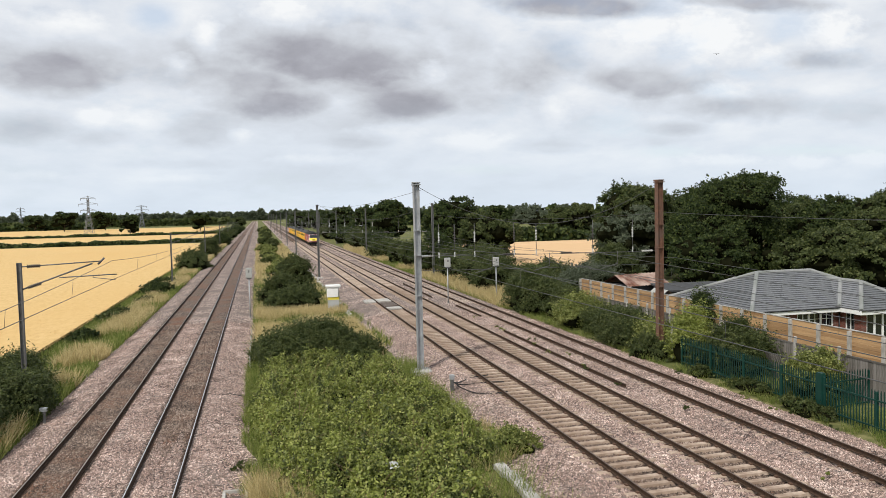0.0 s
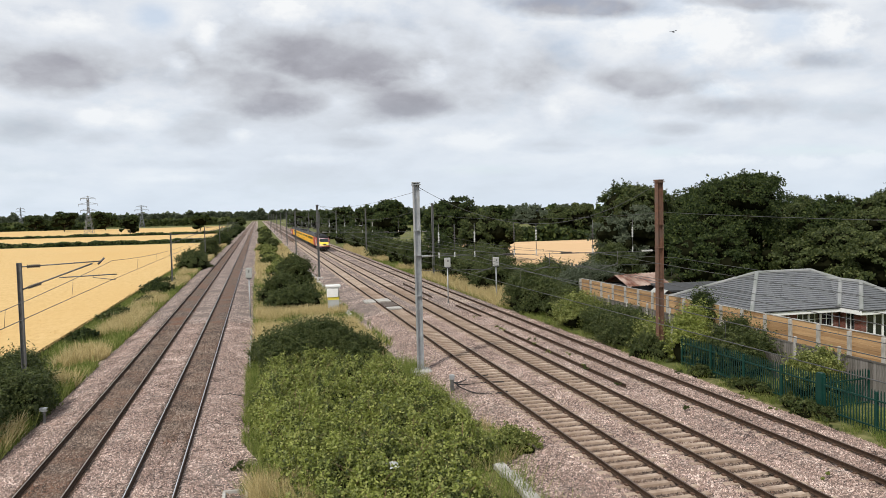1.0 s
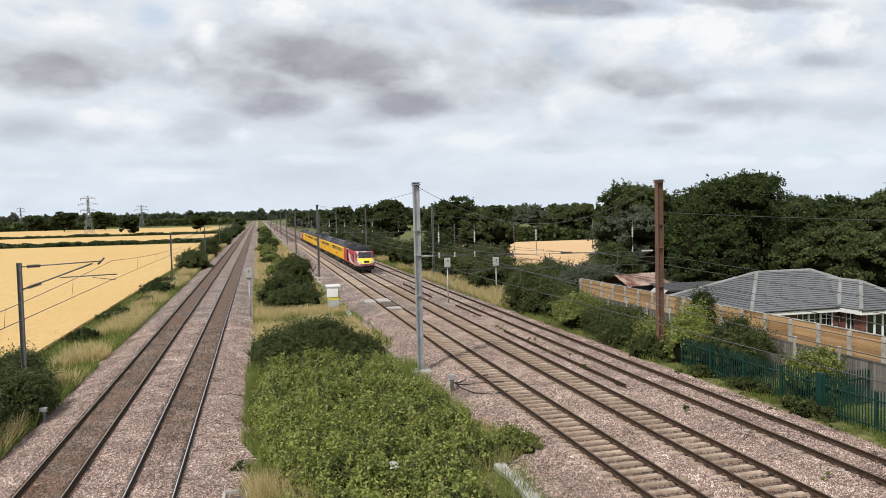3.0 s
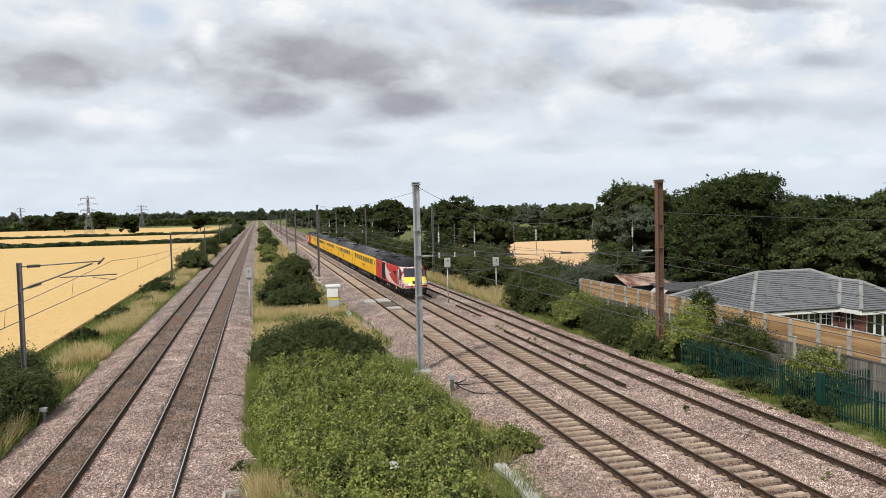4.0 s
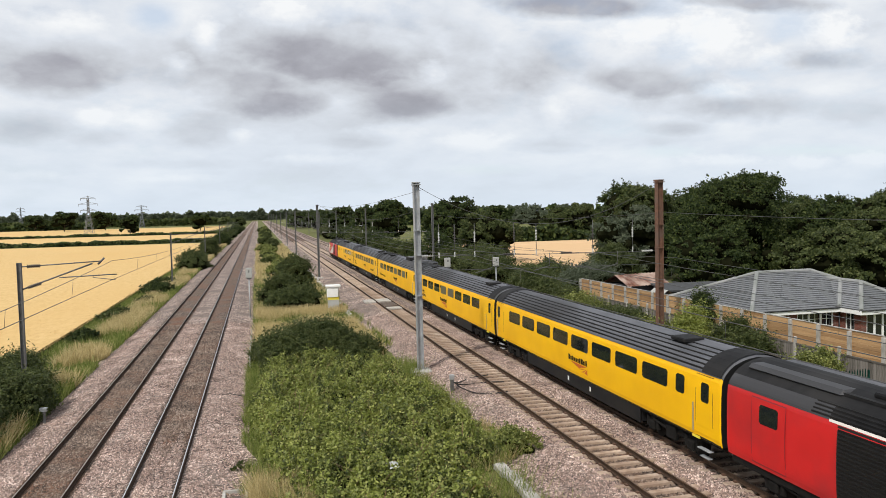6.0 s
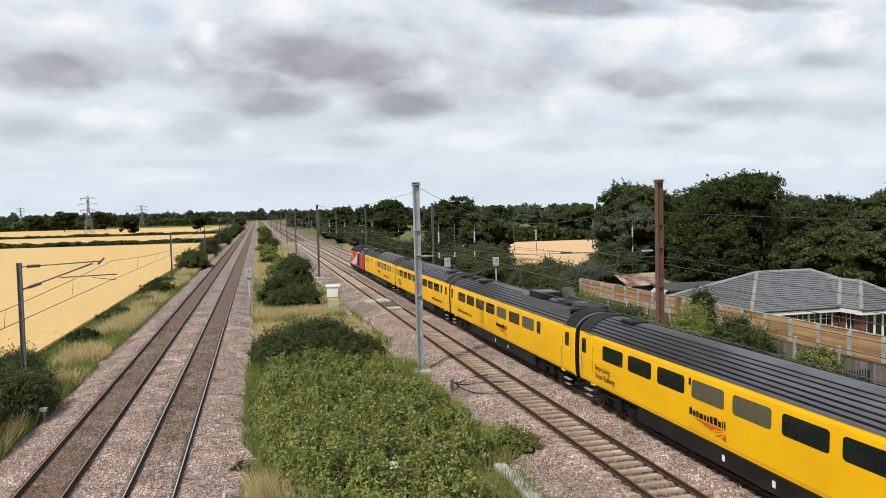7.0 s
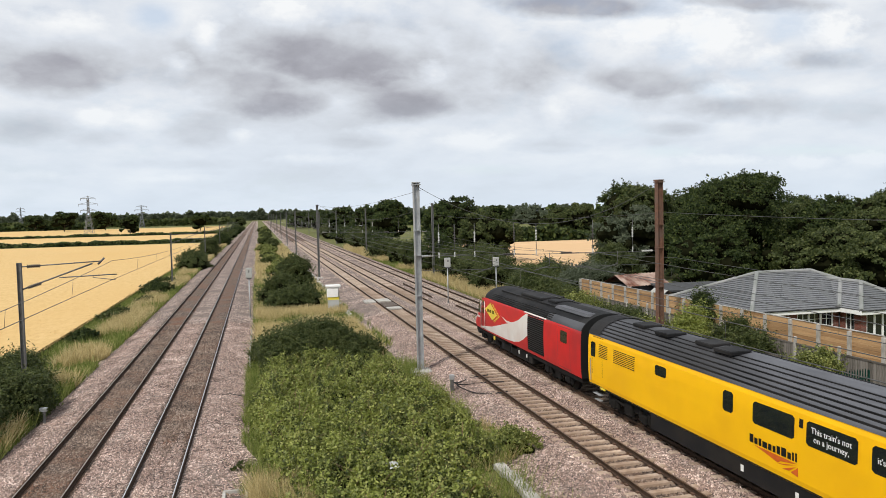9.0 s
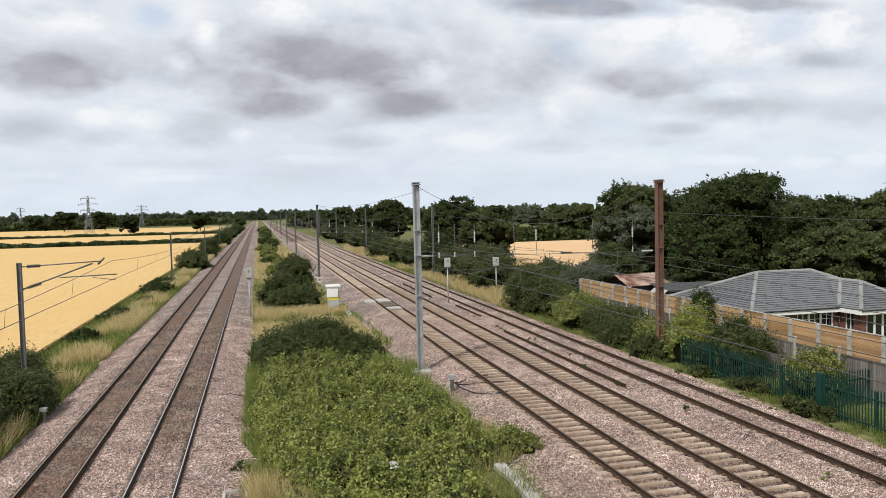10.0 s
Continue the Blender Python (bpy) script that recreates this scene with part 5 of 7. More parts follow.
def sag_wire(p0, p1, sag, n, r):
    """Segments of a hanging wire."""
    pts = []
    for i in range(n + 1):
        k = i / n
        pts.append(tuple(a + (b - a) * k - (sag * 4 * k * (1 - k) if j == 2 else 0) for j, (a, b) in enumerate(zip(p0, p1))))
    return pts


def h_mast(x, y, top, mat, label, w=0.32, group="overhead line masts", lean=0.0, bolts=True):
    """An H-section steel mast on a concrete foot."""
    m = thing("overhead_line_mast", label, "mast", group, at=pose(x, y, 0, 0, lean, 0))
    zb = -0.45
    bm = bmesh.new()
    box_bm(bm, -w / 2, -w / 2 + 0.03, -w / 2, w / 2, zb, top)
    box_bm(bm, w / 2 - 0.03, w / 2, -w / 2, w / 2, zb, top)
    box_bm(bm, -w / 2 + 0.03, w / 2 - 0.03, -0.02, 0.02, zb, top - 0.004)
    part("column", bm, M[mat], m)
    boxes("foot", [(-0.55, 0.55, -0.55, 0.55, zb - 0.3, zb + 0.16)], M["concrete"], m, "square concrete foot", 0.05)
    boxes("cap", [(-w / 2 - 0.06, w / 2 + 0.06, -w / 2 - 0.06, w / 2 + 0.06, top - 0.17, top - 0.11), (-w / 2 - 0.05, w / 2 + 0.05, -w / 2 - 0.05, w / 2 + 0.05, top - 0.06, top)], M[mat], m)
    for z in (3.9, 6.2, 7.6):
        boxes("band", [(-w / 2 - 0.02, w / 2 + 0.02, -w / 2 - 0.02, w / 2 + 0.02, z, z + 0.06)], M[mat], m)
    return m


def insulator(p0, p1, parent, mat="insulator", r=0.07):
    p0, p1 = Vector(p0), Vector(p1)
    bm = bmesh.new()
    cyl_bm(bm, p0, p1, r * 0.45, seg=8)
    n = 7
    for i in range(n):
        a = p0.lerp(p1, (i + 0.2) / n)
        cyl_bm(bm, a, p0.lerp(p1, (i + 0.6) / n), r, r * 0.7, seg=10)
    return part("insulator", bm, M[mat], parent)


CENTRE_MASTS = [(8.75, 41.6), (8.35, 109.0), (8.5, 178.0), (8.6, 236.0), (8.6, 297.0), (8.6, 359.0), (8.6, 421.0), (8.6, 484.0), (8.6, 548.0), (8.6, 612.0)]
EAST_MASTS = [(23.05, 40.1), (23.3, 100.5), (23.4, 167.0), (23.4, 232.0), (23.4, 297.0), (23.4, 360.0)]


def build_masts():
    for i, (x, y) in enumerate(CENTRE_MASTS):
        h_mast(x, y, (10.35, 10.1, 9.75)[min(i, 2)], "galv" if i == 0 else "galv_dark", "tall grey steel H-section mast beside the main lines" if i == 0 else "tall dark steel mast in the central row", 0.34 if i == 0 else 0.3, lean=-0.15)
    for i, (x, y) in enumerate(EAST_MASTS):
        h_mast(x, y, 10.25 if i == 0 else 9.9, "rust_mast" if i == 0 else "galv_dark", "tall rust-brown steel mast among lineside bushes" if i == 0 else "tall dark steel mast behind lineside bushes", 0.36 if i == 0 else 0.26)
    # cross-span wires from mast to mast over the three main tracks
    for i, ((x0, y0), (x1, y1)) in enumerate(zip(CENTRE_MASTS[:5], EAST_MASTS[:5])):
        near = i == 0
        hs = thing("headspan", "headspan of sagging wires with insulators between two masts", "overhead line", "headspans")
        tube("span_wire", sag_wire((x0, y0, 10.15), (x1, y1, 10.1), 2.3, 18, 0), 0.014, M["wire"], hs)
        tube("cross_wire", sag_wire((x0, y0, 6.2), (x1, y1, 6.05), 0.05, 6, 0), 0.016, M["wire"], hs)
        tube("lower_cross_wire", sag_wire((x0, y0, 5.35), (x1, y1, 5.3), 0.05, 6, 0), 0.012, M["wire"], hs)
        for k, x in enumerate((9.95, 10.85, 12.0, 14.3, 15.6, 18.98, 21.4)):
            q = (x - x0) / (x1 - x0)
            y = y0 + (y1 - y0) * q
            zt = 10.12 - 2.3 * 4 * q * (1 - q)
            rods("hanger", [((x, y, 6.15), (x, y, max(6.4, min(zt, 7.95))), 0.02)], M["wire"], hs, seg=5)
            insulator((x, y, 6.9), (x, y, 7.5), hs, "insulator" if k % 2 else "insulator_pale", 0.06)
            insulator((x, y, 6.05), (x, y, 6.35), hs, "insulator_pale", 0.05)
        for x in (9.3, 14.0, 17.4, 22.3):
            q = (x - x0) / (x1 - x0)
            insulator((x - 0.35, y0 + (y1 - y0) * q, 6.17 - 0.1 * q), (x + 0.35, y0 + (y1 - y0) * q, 6.17 - 0.1 * q), hs, "insulator" if x in (14.0, 17.4) else "insulator_pale", 0.07)
        for tk in ("R1", "R2", "R3"):
            x = TRACKS[tk]
            q = (x - x0) / (x1 - x0)
            y = y0 + (y1 - y0) * q
            rods("steady_arm", [((x + 1.1, y, 5.38), (x + 0.1, y, 5.12), 0.02), ((x + 1.1, y, 5.38), (x + 1.1, y, 6.12), 0.018)], M["galv_dark"], hs, seg=6)
    # wires along the tracks
    for tk, sup, zc, zm in (("R1", [-22, 41.0, 106, 172, 234, 297, 360], 5.05, 6.15), ("R2", [-22, 40.7, 105, 171, 233, 297, 360], 5.05, 6.1), ("R3", [-22, 40.3, 103, 169, 232, 297, 360], 5.05, 6.05), ("L1", [-26, 40.2, 106.0, 172.0, 238.0, 304.0], 5.62, 6.6)):
        x = TRACKS[tk]
        wt = thing("overhead_wire", "contact wire hung by droppers from a sagging carrier wire", "overhead wire", "overhead wires")
        for a, b, s in zip(sup, sup[1:], (1, -1) * 5):
            rods("contact_wire", [((x + 0.2 * s, a, zc), (x - 0.2 * s, b, zc), 0.013)], M["wire"], wt, seg=5)
            tube("carrier_wire", sag_wire((x + 0.1 * s, a, zm), (x - 0.1 * s, b, zm), 0.62, 14, 0), 0.012, M["wire"], wt)
            if b < 120:
                for i in range(1, 8):
                    k = i / 8
                    rods("dropper", [((x + s * (0.2 - 0.4 * k), a + (b - a) * k, zc), (x + s * (0.1 - 0.2 * k), a + (b - a) * k, zm - 0.62 * 4 * k * (1 - k)), 0.006)], M["wire"], wt, seg=4)
    # earth wires on the outer side of the rows
    for x, z, a, b in ((23.6, 8.3, 40.1, -20), (23.6, 8.3, 40.1, 100.5), (24.1, 5.6, 40.1, -20), (24.1, 5.6, 40.1, 100.5), (9.0, 9.9, 41.6, 109)):
        w = tagged(tube("earth_wire", sag_wire((x, a, z), (x, b, z), 0.5, 14, 0), 0.012, M["wire"]), "thin grey wire strung between masts", "wire", "earth wires")


def west_mast(x, y, label):
    m = thing("cantilever_mast", label, "mast", "cantilever masts", at=pose(x, y, 0))
    bm = bmesh.new()
    box_bm(bm, -0.10, -0.08, -0.10, 0.10, -0.9, 6.65)
    box_bm(bm, 0.08, 0.10, -0.10, 0.10, -0.9, 6.65)
    box_bm(bm, -0.08, 0.08, -0.012, 0.012, -0.9, 6.646)
    part("column", bm, M["galv_dark"], m)
    arm = -TRACKS["L1"] and (TRACKS["L1"] - x)
    rods("top_tube", [((0.09, 0, 6.45), (arm - 0.6, 0, 6.60), 0.03)], M["galv_dark"], m)
    insulator((0.35, 0, 6.46), (0.95, 0, 6.48), m, r=0.10)
    rods("strut_tube", [((0.09, 0, 5.35), (arm - 1.0, 0, 6.5), 0.038)], M["galv_dark"], m)
    insulator((0.35, 0, 5.43), (0.95, 0, 5.62), m, r=0.10)
    rods("registration_tube", [((1.75, 0, 5.86), (arm + 0.1, 0, 5.92), 0.028)], M["galv_dark"], m)
    rods("steady_arm", [((arm - 1.0, 0, 5.80), (arm + 0.05, 0, 5.64), 0.018), ((arm - 1.0, 0, 5.80), (arm - 1.0, 0, 5.9), 0.018)], M["galv_dark"], m)
    rods("clamp", [((arm - 0.75, 0, 6.45), (arm - 0.45, 0, 6.75), 0.05)], M["galv_dark"], m)
    return m


build_masts()
for _k, (_x, _y) in enumerate(((-11.3, 40.2), (-11.35, 106.0), (-11.35, 172.0), (-11.35, 238.0), (-11.35, 304.0))):
    west_mast(_x, _y, "dark steel mast with a cantilever arm over the slow line" if _k < 2 else "distant dark cantilever mast beside the slow line")

# ---------------------------------------------------------------- lineside equipment


def post_cabinet(x, y, zb, zt, label):
    t = thing("trackside_cabinet", label, "trackside cabinet", "post cabinets", at=pose(x, y, 0))
    rods("post", [((0, 0, zb - 0.2), (0, 0, zt - 0.9), 0.06)], M["galv"], t, seg=10)
    boxes("post_foot", [(-0.16, 0.16, -0.16, 0.16, zb - 0.1, zb + 0.1)], M["concrete"], t, "", 0.02)
    boxes("bracket", [(-0.2, 0.2, -0.12, 0.12, zt - 0.98, zt - 0.9)], M["galv_dark"], t)
    boxes("case", [(-0.27, 0.27, -0.2, 0.2, zt - 0.9, zt)], M["cabinet"], t, "grey steel case", 0.025)
    d = boxes("case_door", [(-0.22, 0.22, -0.215, -0.2, zt - 0.84, zt - 0.06)], M["cabinet"], t, "pale case door", 0.01)
    boxes("label_plate", [(-0.06, 0.06, -0.222, -0.215, zt - 0.4, zt - 0.2)], M["galv_dark"], d)
    return t


post_cabinet(-0.93, 69.3, -0.45, 4.05, "light grey case on a tall post beside the slow line")
post_cabinet(17.75, 70.6, -0.3, 4.2, "light grey case on a tall post between the tracks")
post_cabinet(23.1, 71.9, -0.4, 4.0, "light grey case on a tall post at the verge")


def location_case():
    t = thing("equipment_case", "grey lineside equipment case with yellow band and white lid", "equipment case", at=pose(6.6, 70.2, -0.5))
    boxes("case", [(-0.5, 0.5, -0.32, 0.32, 0, 2.3)], M["cabinet"], t, "", 0.02)
    boxes("lid", [(-0.68, 0.68, -0.45, 0.45, 2.42, 2.62), (-0.58, 0.58, -0.38, 0.38, 2.3, 2.44)], M["white_paint"], t, "overhanging white lid", 0.03)
    for s in (-1, 1):
        boxes("case_door", [(-0.25 + s * 0.245 - 0.225 + 0.25, -0.25 + s * 0.245 + 0.225 + 0.25, -0.335, -0.32, 0.1, 2.2)], M["cabinet"], t, "", 0.006)
    boxes("yellow_band", [(-0.505, 0.505, -0.34, 0.325, 1.25, 1.5)], M["yellow_strip"], t, "yellow warning band")
    boxes("upper_cover", [(-0.62, 0.42, -0.42, -0.34, 1.5, 2.28)], M["white_paint"], t, "pale upper cover", 0.02)
    return t


location_case()


def trough_route():
    t = thing("cable_trough", "line of pale concrete cable trough lids in weeds", "cable trough", kind="structure")
    me = None
    rng = np.random.default_rng(3)
    bm = bmesh.new()
    box_bm(bm, -0.21, 0.21, -0.46, 0.46, -0.14, 0.06, bevel=0.02)
    me = bpy.data.meshes.new("trough_lid")
    bm.to_mesh(me)
    bm.free()
    me.materials.append(M["concrete"])
    y = 19.0
    while y < 150:
        skip = 26.0 < y < 62
        x = 8.35 - 0.012 * y if y < 30 else 7.75 - max(0, 66 - y) * 0.0
        if not skip:
            ob = part("trough_lid", me, None, t)
            ob.matrix_basis = pose(x + rng.normal(0, 0.02), y, -0.38 + rng.normal(0, 0.02), rng.normal(0, 2), rng.normal(0, 2), rng.normal(0, 1.5))
        y += 0.94


trough_route()


def crossing():
    """Timber and concrete panels of a foot crossing over the near main line."""
    t = thing("crossing_panel", "pale pink and dark panels laid between the rails", "crossing panels", at=pose(TRACKS["R1"], 73.6, 0))
    for i in range(5):
        boxes("timber", [(-0.66, 0.66, -1.8 - i * 0.62, -1.24 - i * 0.62, -0.16, -0.015)], M["timber"], t, "", 0.01)
    boxes("slab", [(-0.66, 0.66, -0.3, 1.9, -0.16, -0.008)], M["concrete"], t, "pale slab", 0.02)
    boxes("outer_slab", [(-1.9, -0.85, -0.3, 1.9, -0.2, -0.03)], M["concrete"], t, "", 0.02)
    boxes("rear_slab", [(-0.66, 0.66, -6.2, -5.0, -0.16, -0.012)], M["concrete"], t, "", 0.02)


crossing()


def cable_post():
    t = thing("cable_post", "short grey post with black cables trailing over ballast", "cable post", at=pose(9.25, 36.4, -0.42))
    boxes("stub", [(-0.09, 0.09, -0.07, 0.07, 0.0, 0.62)], M["galv_dark"], t, "", 0.02)
    boxes("stub_head", [(-0.12, 0.12, -0.1, 0.1, 0.6, 0.85)], M["galv"], t, "", 0.02)
    for k, (dx, dy, b) in enumerate(((2.4, 1.6, 0.7), (2.7, -0.2, 0.5), (2.2, -2.2, -0.7))):
        pts = [Vector((0.05, 0, 0.5))] + [Vector((dx * i / 8, dy * i / 8 + b * math.sin(i / 8 * 3.14), 0.30 * max(0, 1 - i / 2.5) + 0.10 + 0.028 * i)) for i in range(1, 9)]
        tube("cable", pts, 0.032, M["black"], t, seg=6)


cable_post()


def small_lineside():
    t = thing("trackside_marker", "short grey marker post with pale head in verge grass", "marker post", at=pose(-9.6, 36.7, -0.4))
    boxes("stub", [(-0.05, 0.05, -0.04, 0.04, -0.2, 0.55)], M["galv_dark"], t)
    boxes("head", [(-0.18, 0.14, -0.08, 0.08, 0.5, 0.68)], M["galv"], t, "", 0.02)
    t = thing("white_post", "slim white marker post beside the rusty mast", "marker post", at=pose(23.35, 39.3, -0.3))
    boxes("stake", [(-0.05, 0.05, -0.04, 0.04, -0.2, 2.1)], M["white_paint"], t, "", 0.01)
    t = thing("concrete_pit", "grey concrete cable pit at the ballast edge", "cable pit", at=pose(-1.0, 24.6, -0.5))
    boxes("pit_wall", [(-0.4, 0.4, -0.5, -0.4, -0.2, 0.25), (-0.4, 0.4, 0.4, 0.5, -0.2, 0.25), (-0.4, -0.3, -0.4, 0.4, -0.2, 0.25), (0.3, 0.4, -0.4, 0.4, -0.2, 0.25)], M["concrete"], t, "", 0.015)
    boxes("pit_lid", [(-0.3, 0.3, -0.4, 0.1, 0.1, 0.16)], M["timber"], t)
    # a plastic scrap caught in the brambles
    bm = bmesh.new()
    bmesh.ops.create_grid(bm, x_segments=7, y_segments=7, size=0.28)
    for v in bm.verts:
        v.co.z = 0.12 * noise.noise(v.co * 5) + 0.1 * v.co.x
        v.co.y *= 0.7
    s = part("plastic_scrap", bm, M["plastic"])
    tagged(s, "crumpled white plastic scrap caught in brambles", "litter")
    s.matrix_basis = pose(4.1, 24.2, 0.30, 25, 10, 20)
    s.scale = (0.75, 0.75, 0.75)
    # low cable stakes along the slow line's edge
    for y in (46.0, 47.5, 49.2, 51.0, 54.0, 57.5):
        st = boxes("stake", [(-0.035, 0.035, -0.035, 0.035, -0.2, 0.75)], M["concrete"])
        st.matrix_basis = pose(-0.72, y, -0.45, 2, -3, 0)
        tagged(st, "thin weathered stake at the ballast edge", "stake", "ballast edge stakes")
    rail = rods("cable", [((-2.4, 38.4, -0.12), (-1.6, 38.7, -0.2), 0.02), ((-1.6, 38.7, -0.2), (-0.6, 38.3, -0.4), 0.02)], M["black"])
    tagged(rail, "black cable running off the ballast", "cable")
    # pallet-like grey lattice leaning at the old fence
    t = thing("pallet", "weathered grey slatted pallet leaning on the old fence", "pallet", at=pose(25.0, 31.9, -0.1, 0, -22, 0))
    for i in range(7):
        boxes("slat", [(-0.02, 0.02, -0.6 + i * 0.17, -0.5 + i * 0.17, 0, 1.5)], M["wood_grey"], t)
    for z in (0.25, 1.2):
        boxes("bearer", [(0.021, 0.09, -0.62, 0.62, z, z + 0.09)], M["wood_grey"], t)


small_lineside()

# ---------------------------------------------------------------- fences


def palisade():
    t = thing("palisade_fence", "dark green steel palisade fence along the verge", "fence")
    x0, zb, h = 22.85, -0.4, 1.85
    bm = bmesh.new()
    prof = [(-0.035, 0.0), (-0.012, 0.022), (0.012, 0.022), (0.035, 0.0)]
    for z0, z1 in ((0.0, h - 0.12),):
        lo = [bm.verts.new((0 + b, a, z0)) for a, b in prof]
        hi = [bm.verts.new((0 + b, a, z1)) for a, b in prof]
        for i in range(3):
            bm.faces.new((lo[i], lo[i + 1], hi[i + 1], hi[i]))
        tip = bm.verts.new((0.012, 0, h))
        for i in range(3):
            bm.faces.new((hi[i], hi[i + 1], tip))
        bk = [bm.verts.new((-0.004, a, z)) for a, z in ((-0.035, z0), (0.035, z0), (0.035, z1), (-0.035, z1))]
        bm.faces.new(bk)
        tb = bm.verts.new((-0.004, 0, h))
        bm.faces.new((bk[3], bk[2], tb))
    pale = bpy.data.meshes.new("pale")
    bm.to_mesh(pale)
    bm.free()
    pale.materials.append(M["green_paint"])

    def run(p, q, skip_posts=False):
        p, q = Vector(p), Vector(q)
        d = (q - p)
        L_, u = d.length, d.normalized()
        ang = math.degrees(math.atan2(u.y, u.x)) - 90
        n = int(L_ / 0.152)
        for i in range(n):
            c = p + u * (i + 0.5) * 0.152
            part("pale", pale, None, t).matrix_basis = pose(c.x, c.y, zb, 0, 0, ang + 180)
        for z in (0.38, 1.42):
            ob = boxes("rail", [(0.01, 0.06, 0, L_, z - 0.03, z + 0.03)], M["green_paint"], t)
            ob.matrix_basis = pose(p.x, p.y, zb, 0, 0, ang)
        k = int(L_ / 2.75)
        for i in range(k + 1):
            c = p + u * min(L_, i * 2.75)
            ob = boxes("post", [(-0.05, 0.05, -0.06, 0.06, -0.3, h - 0.1)], M["green_paint"], t, "", 0.01)
            ob.matrix_basis = pose(c.x + 0.0, c.y, zb, 0, 0, ang)
    run((x0, 37.4, 0), (x0, 26.9, 0))
    run((x0, 26.5, 0), (x0, 18.5, 0))
    run((x0, 26.7, 0), (x0 + 8.5, 27.6, 0))
    boxes("gate_post", [(x0 - 0.11, x0 + 0.11, 26.55, 26.85, zb - 0.2, zb + h + 0.05)], M["green_paint"], t, "stout green gate post", 0.01)


palisade()


def wood_fence():
    t = thing("garden_fence", "new softwood board fence in concrete posts behind the bank", "fence")
    x, step, z0, z1 = 26.1, 1.96, 0.7, 2.82
    rng = np.random.default_rng(8)
    bm = bmesh.new()
    box_bm(bm, -0.02, 0.02, 0.0, step - 0.12, 0, 0.17, bevel=0.008)
    board = bpy.data.meshes.new("board")
    bm.to_mesh(board)
    bm.free()
    board.materials.append(M["wood_fence"])
    bm = bmesh.new()
    box_bm(bm, -0.13, 0.07, -0.10, 0.10, 0, z1 + 0.33, bevel=0.015)
    post = bpy.data.meshes.new("post")
    bm.to_mesh(post)
    bm.free()
    post.materials.append(M["concrete"])
    n = 20
    for i in range(n):
        y = 20.8 + i * step
        part("post", post, None, t).location = (x, y, -0.35 + rng.normal(0, 0.015))
        if i == n - 1:
            break
        for k in range(12):
            part("board", board, None, t).location = (x + rng.normal(0, 0.004), y + 0.06, z0 + k * 0.176)
        boxes("capping", [(x - 0.05, x + 0.05, y + 0.06, y + step - 0.06, z1, z1 + 0.035)], M["concrete"], t)
    # the old grey fence in front of it
    t = thing("old_fence", "old weathered grey board fence with concrete posts", "fence")
    bm = bmesh.new()
    box_bm(bm, -0.01, 0.01, 0, 0.14, 0, 1.88)
    vb = bpy.data.meshes.new("board")
    bm.to_mesh(vb)
    bm.free()
    vb.materials.append(M["wood_grey"])
    xo = 25.55
    for i in range(12):
        y = 20.0 + i * 2.9
        boxes("post", [(xo - 0.06, xo + 0.06, y - 0.06, y + 0.06, -0.3, 2.1)], M["concrete"], t, "pale concrete post", 0.012)
        for k in range(19):
            part("board", vb, None, t).location = (xo + 0.01 + rng.normal(0, 0.004), y + 0.07 + k * 0.148, -0.1 + rng.normal(0, 0.012))
        boxes("fence_rail", [(xo - 0.03, xo - 0.004, y + 0.06, y + 2.84, 1.72, 1.80)], M["wood_grey"], t)


wood_fence()

# ---------------------------------------------------------------- bungalow


def brick_material():
    m = bpy.data.materials.new("red_brown_brickwork")
    m.use_nodes = True
    nt = m.node_tree
    N, L = nt.nodes.new, nt.links.new
    b = nt.nodes["Principled BSDF"]
    co = N("ShaderNodeTexCoord").outputs["Object"]
    s = N("ShaderNodeSeparateXYZ")
    L(co, s.inputs[0])
    ad = N("ShaderNodeMath")
    L(s.outputs[0], ad.inputs[0]), L(s.outputs[1], ad.inputs[1])
    cb = N("ShaderNodeCombineXYZ")
    L(ad.outputs[0], cb.inputs[0]), L(s.outputs[2], cb.inputs[1])
    br = N("ShaderNodeTexBrick")
    br.inputs["Color1"].default_value, br.inputs["Color2"].default_value = (0.20, 0.058, 0.038, 1), (0.12, 0.038, 0.028, 1)
    br.inputs["Mortar"].default_value = (0.17, 0.13, 0.105, 1)
    br.inputs["Scale"].default_value, br.inputs["Mortar Size"].default_value = 1.0, 0.008
    br.inputs["Brick Width"].default_value, br.inputs["Row Height"].default_value = 0.225, 0.075
    L(cb.outputs[0], br.inputs["Vector"])
    L(br.outputs["Color"], b.inputs["Base Color"])
    bp = N("ShaderNodeBump")
    bp.inputs["Distance"].default_value = 0.006
    L(br.outputs["Fac"], bp.inputs["Height"])
    bp.invert = True
    L(bp.outputs[0], b.inputs["Normal"])
    b.inputs["Roughness"].default_value = 0.9
    return m


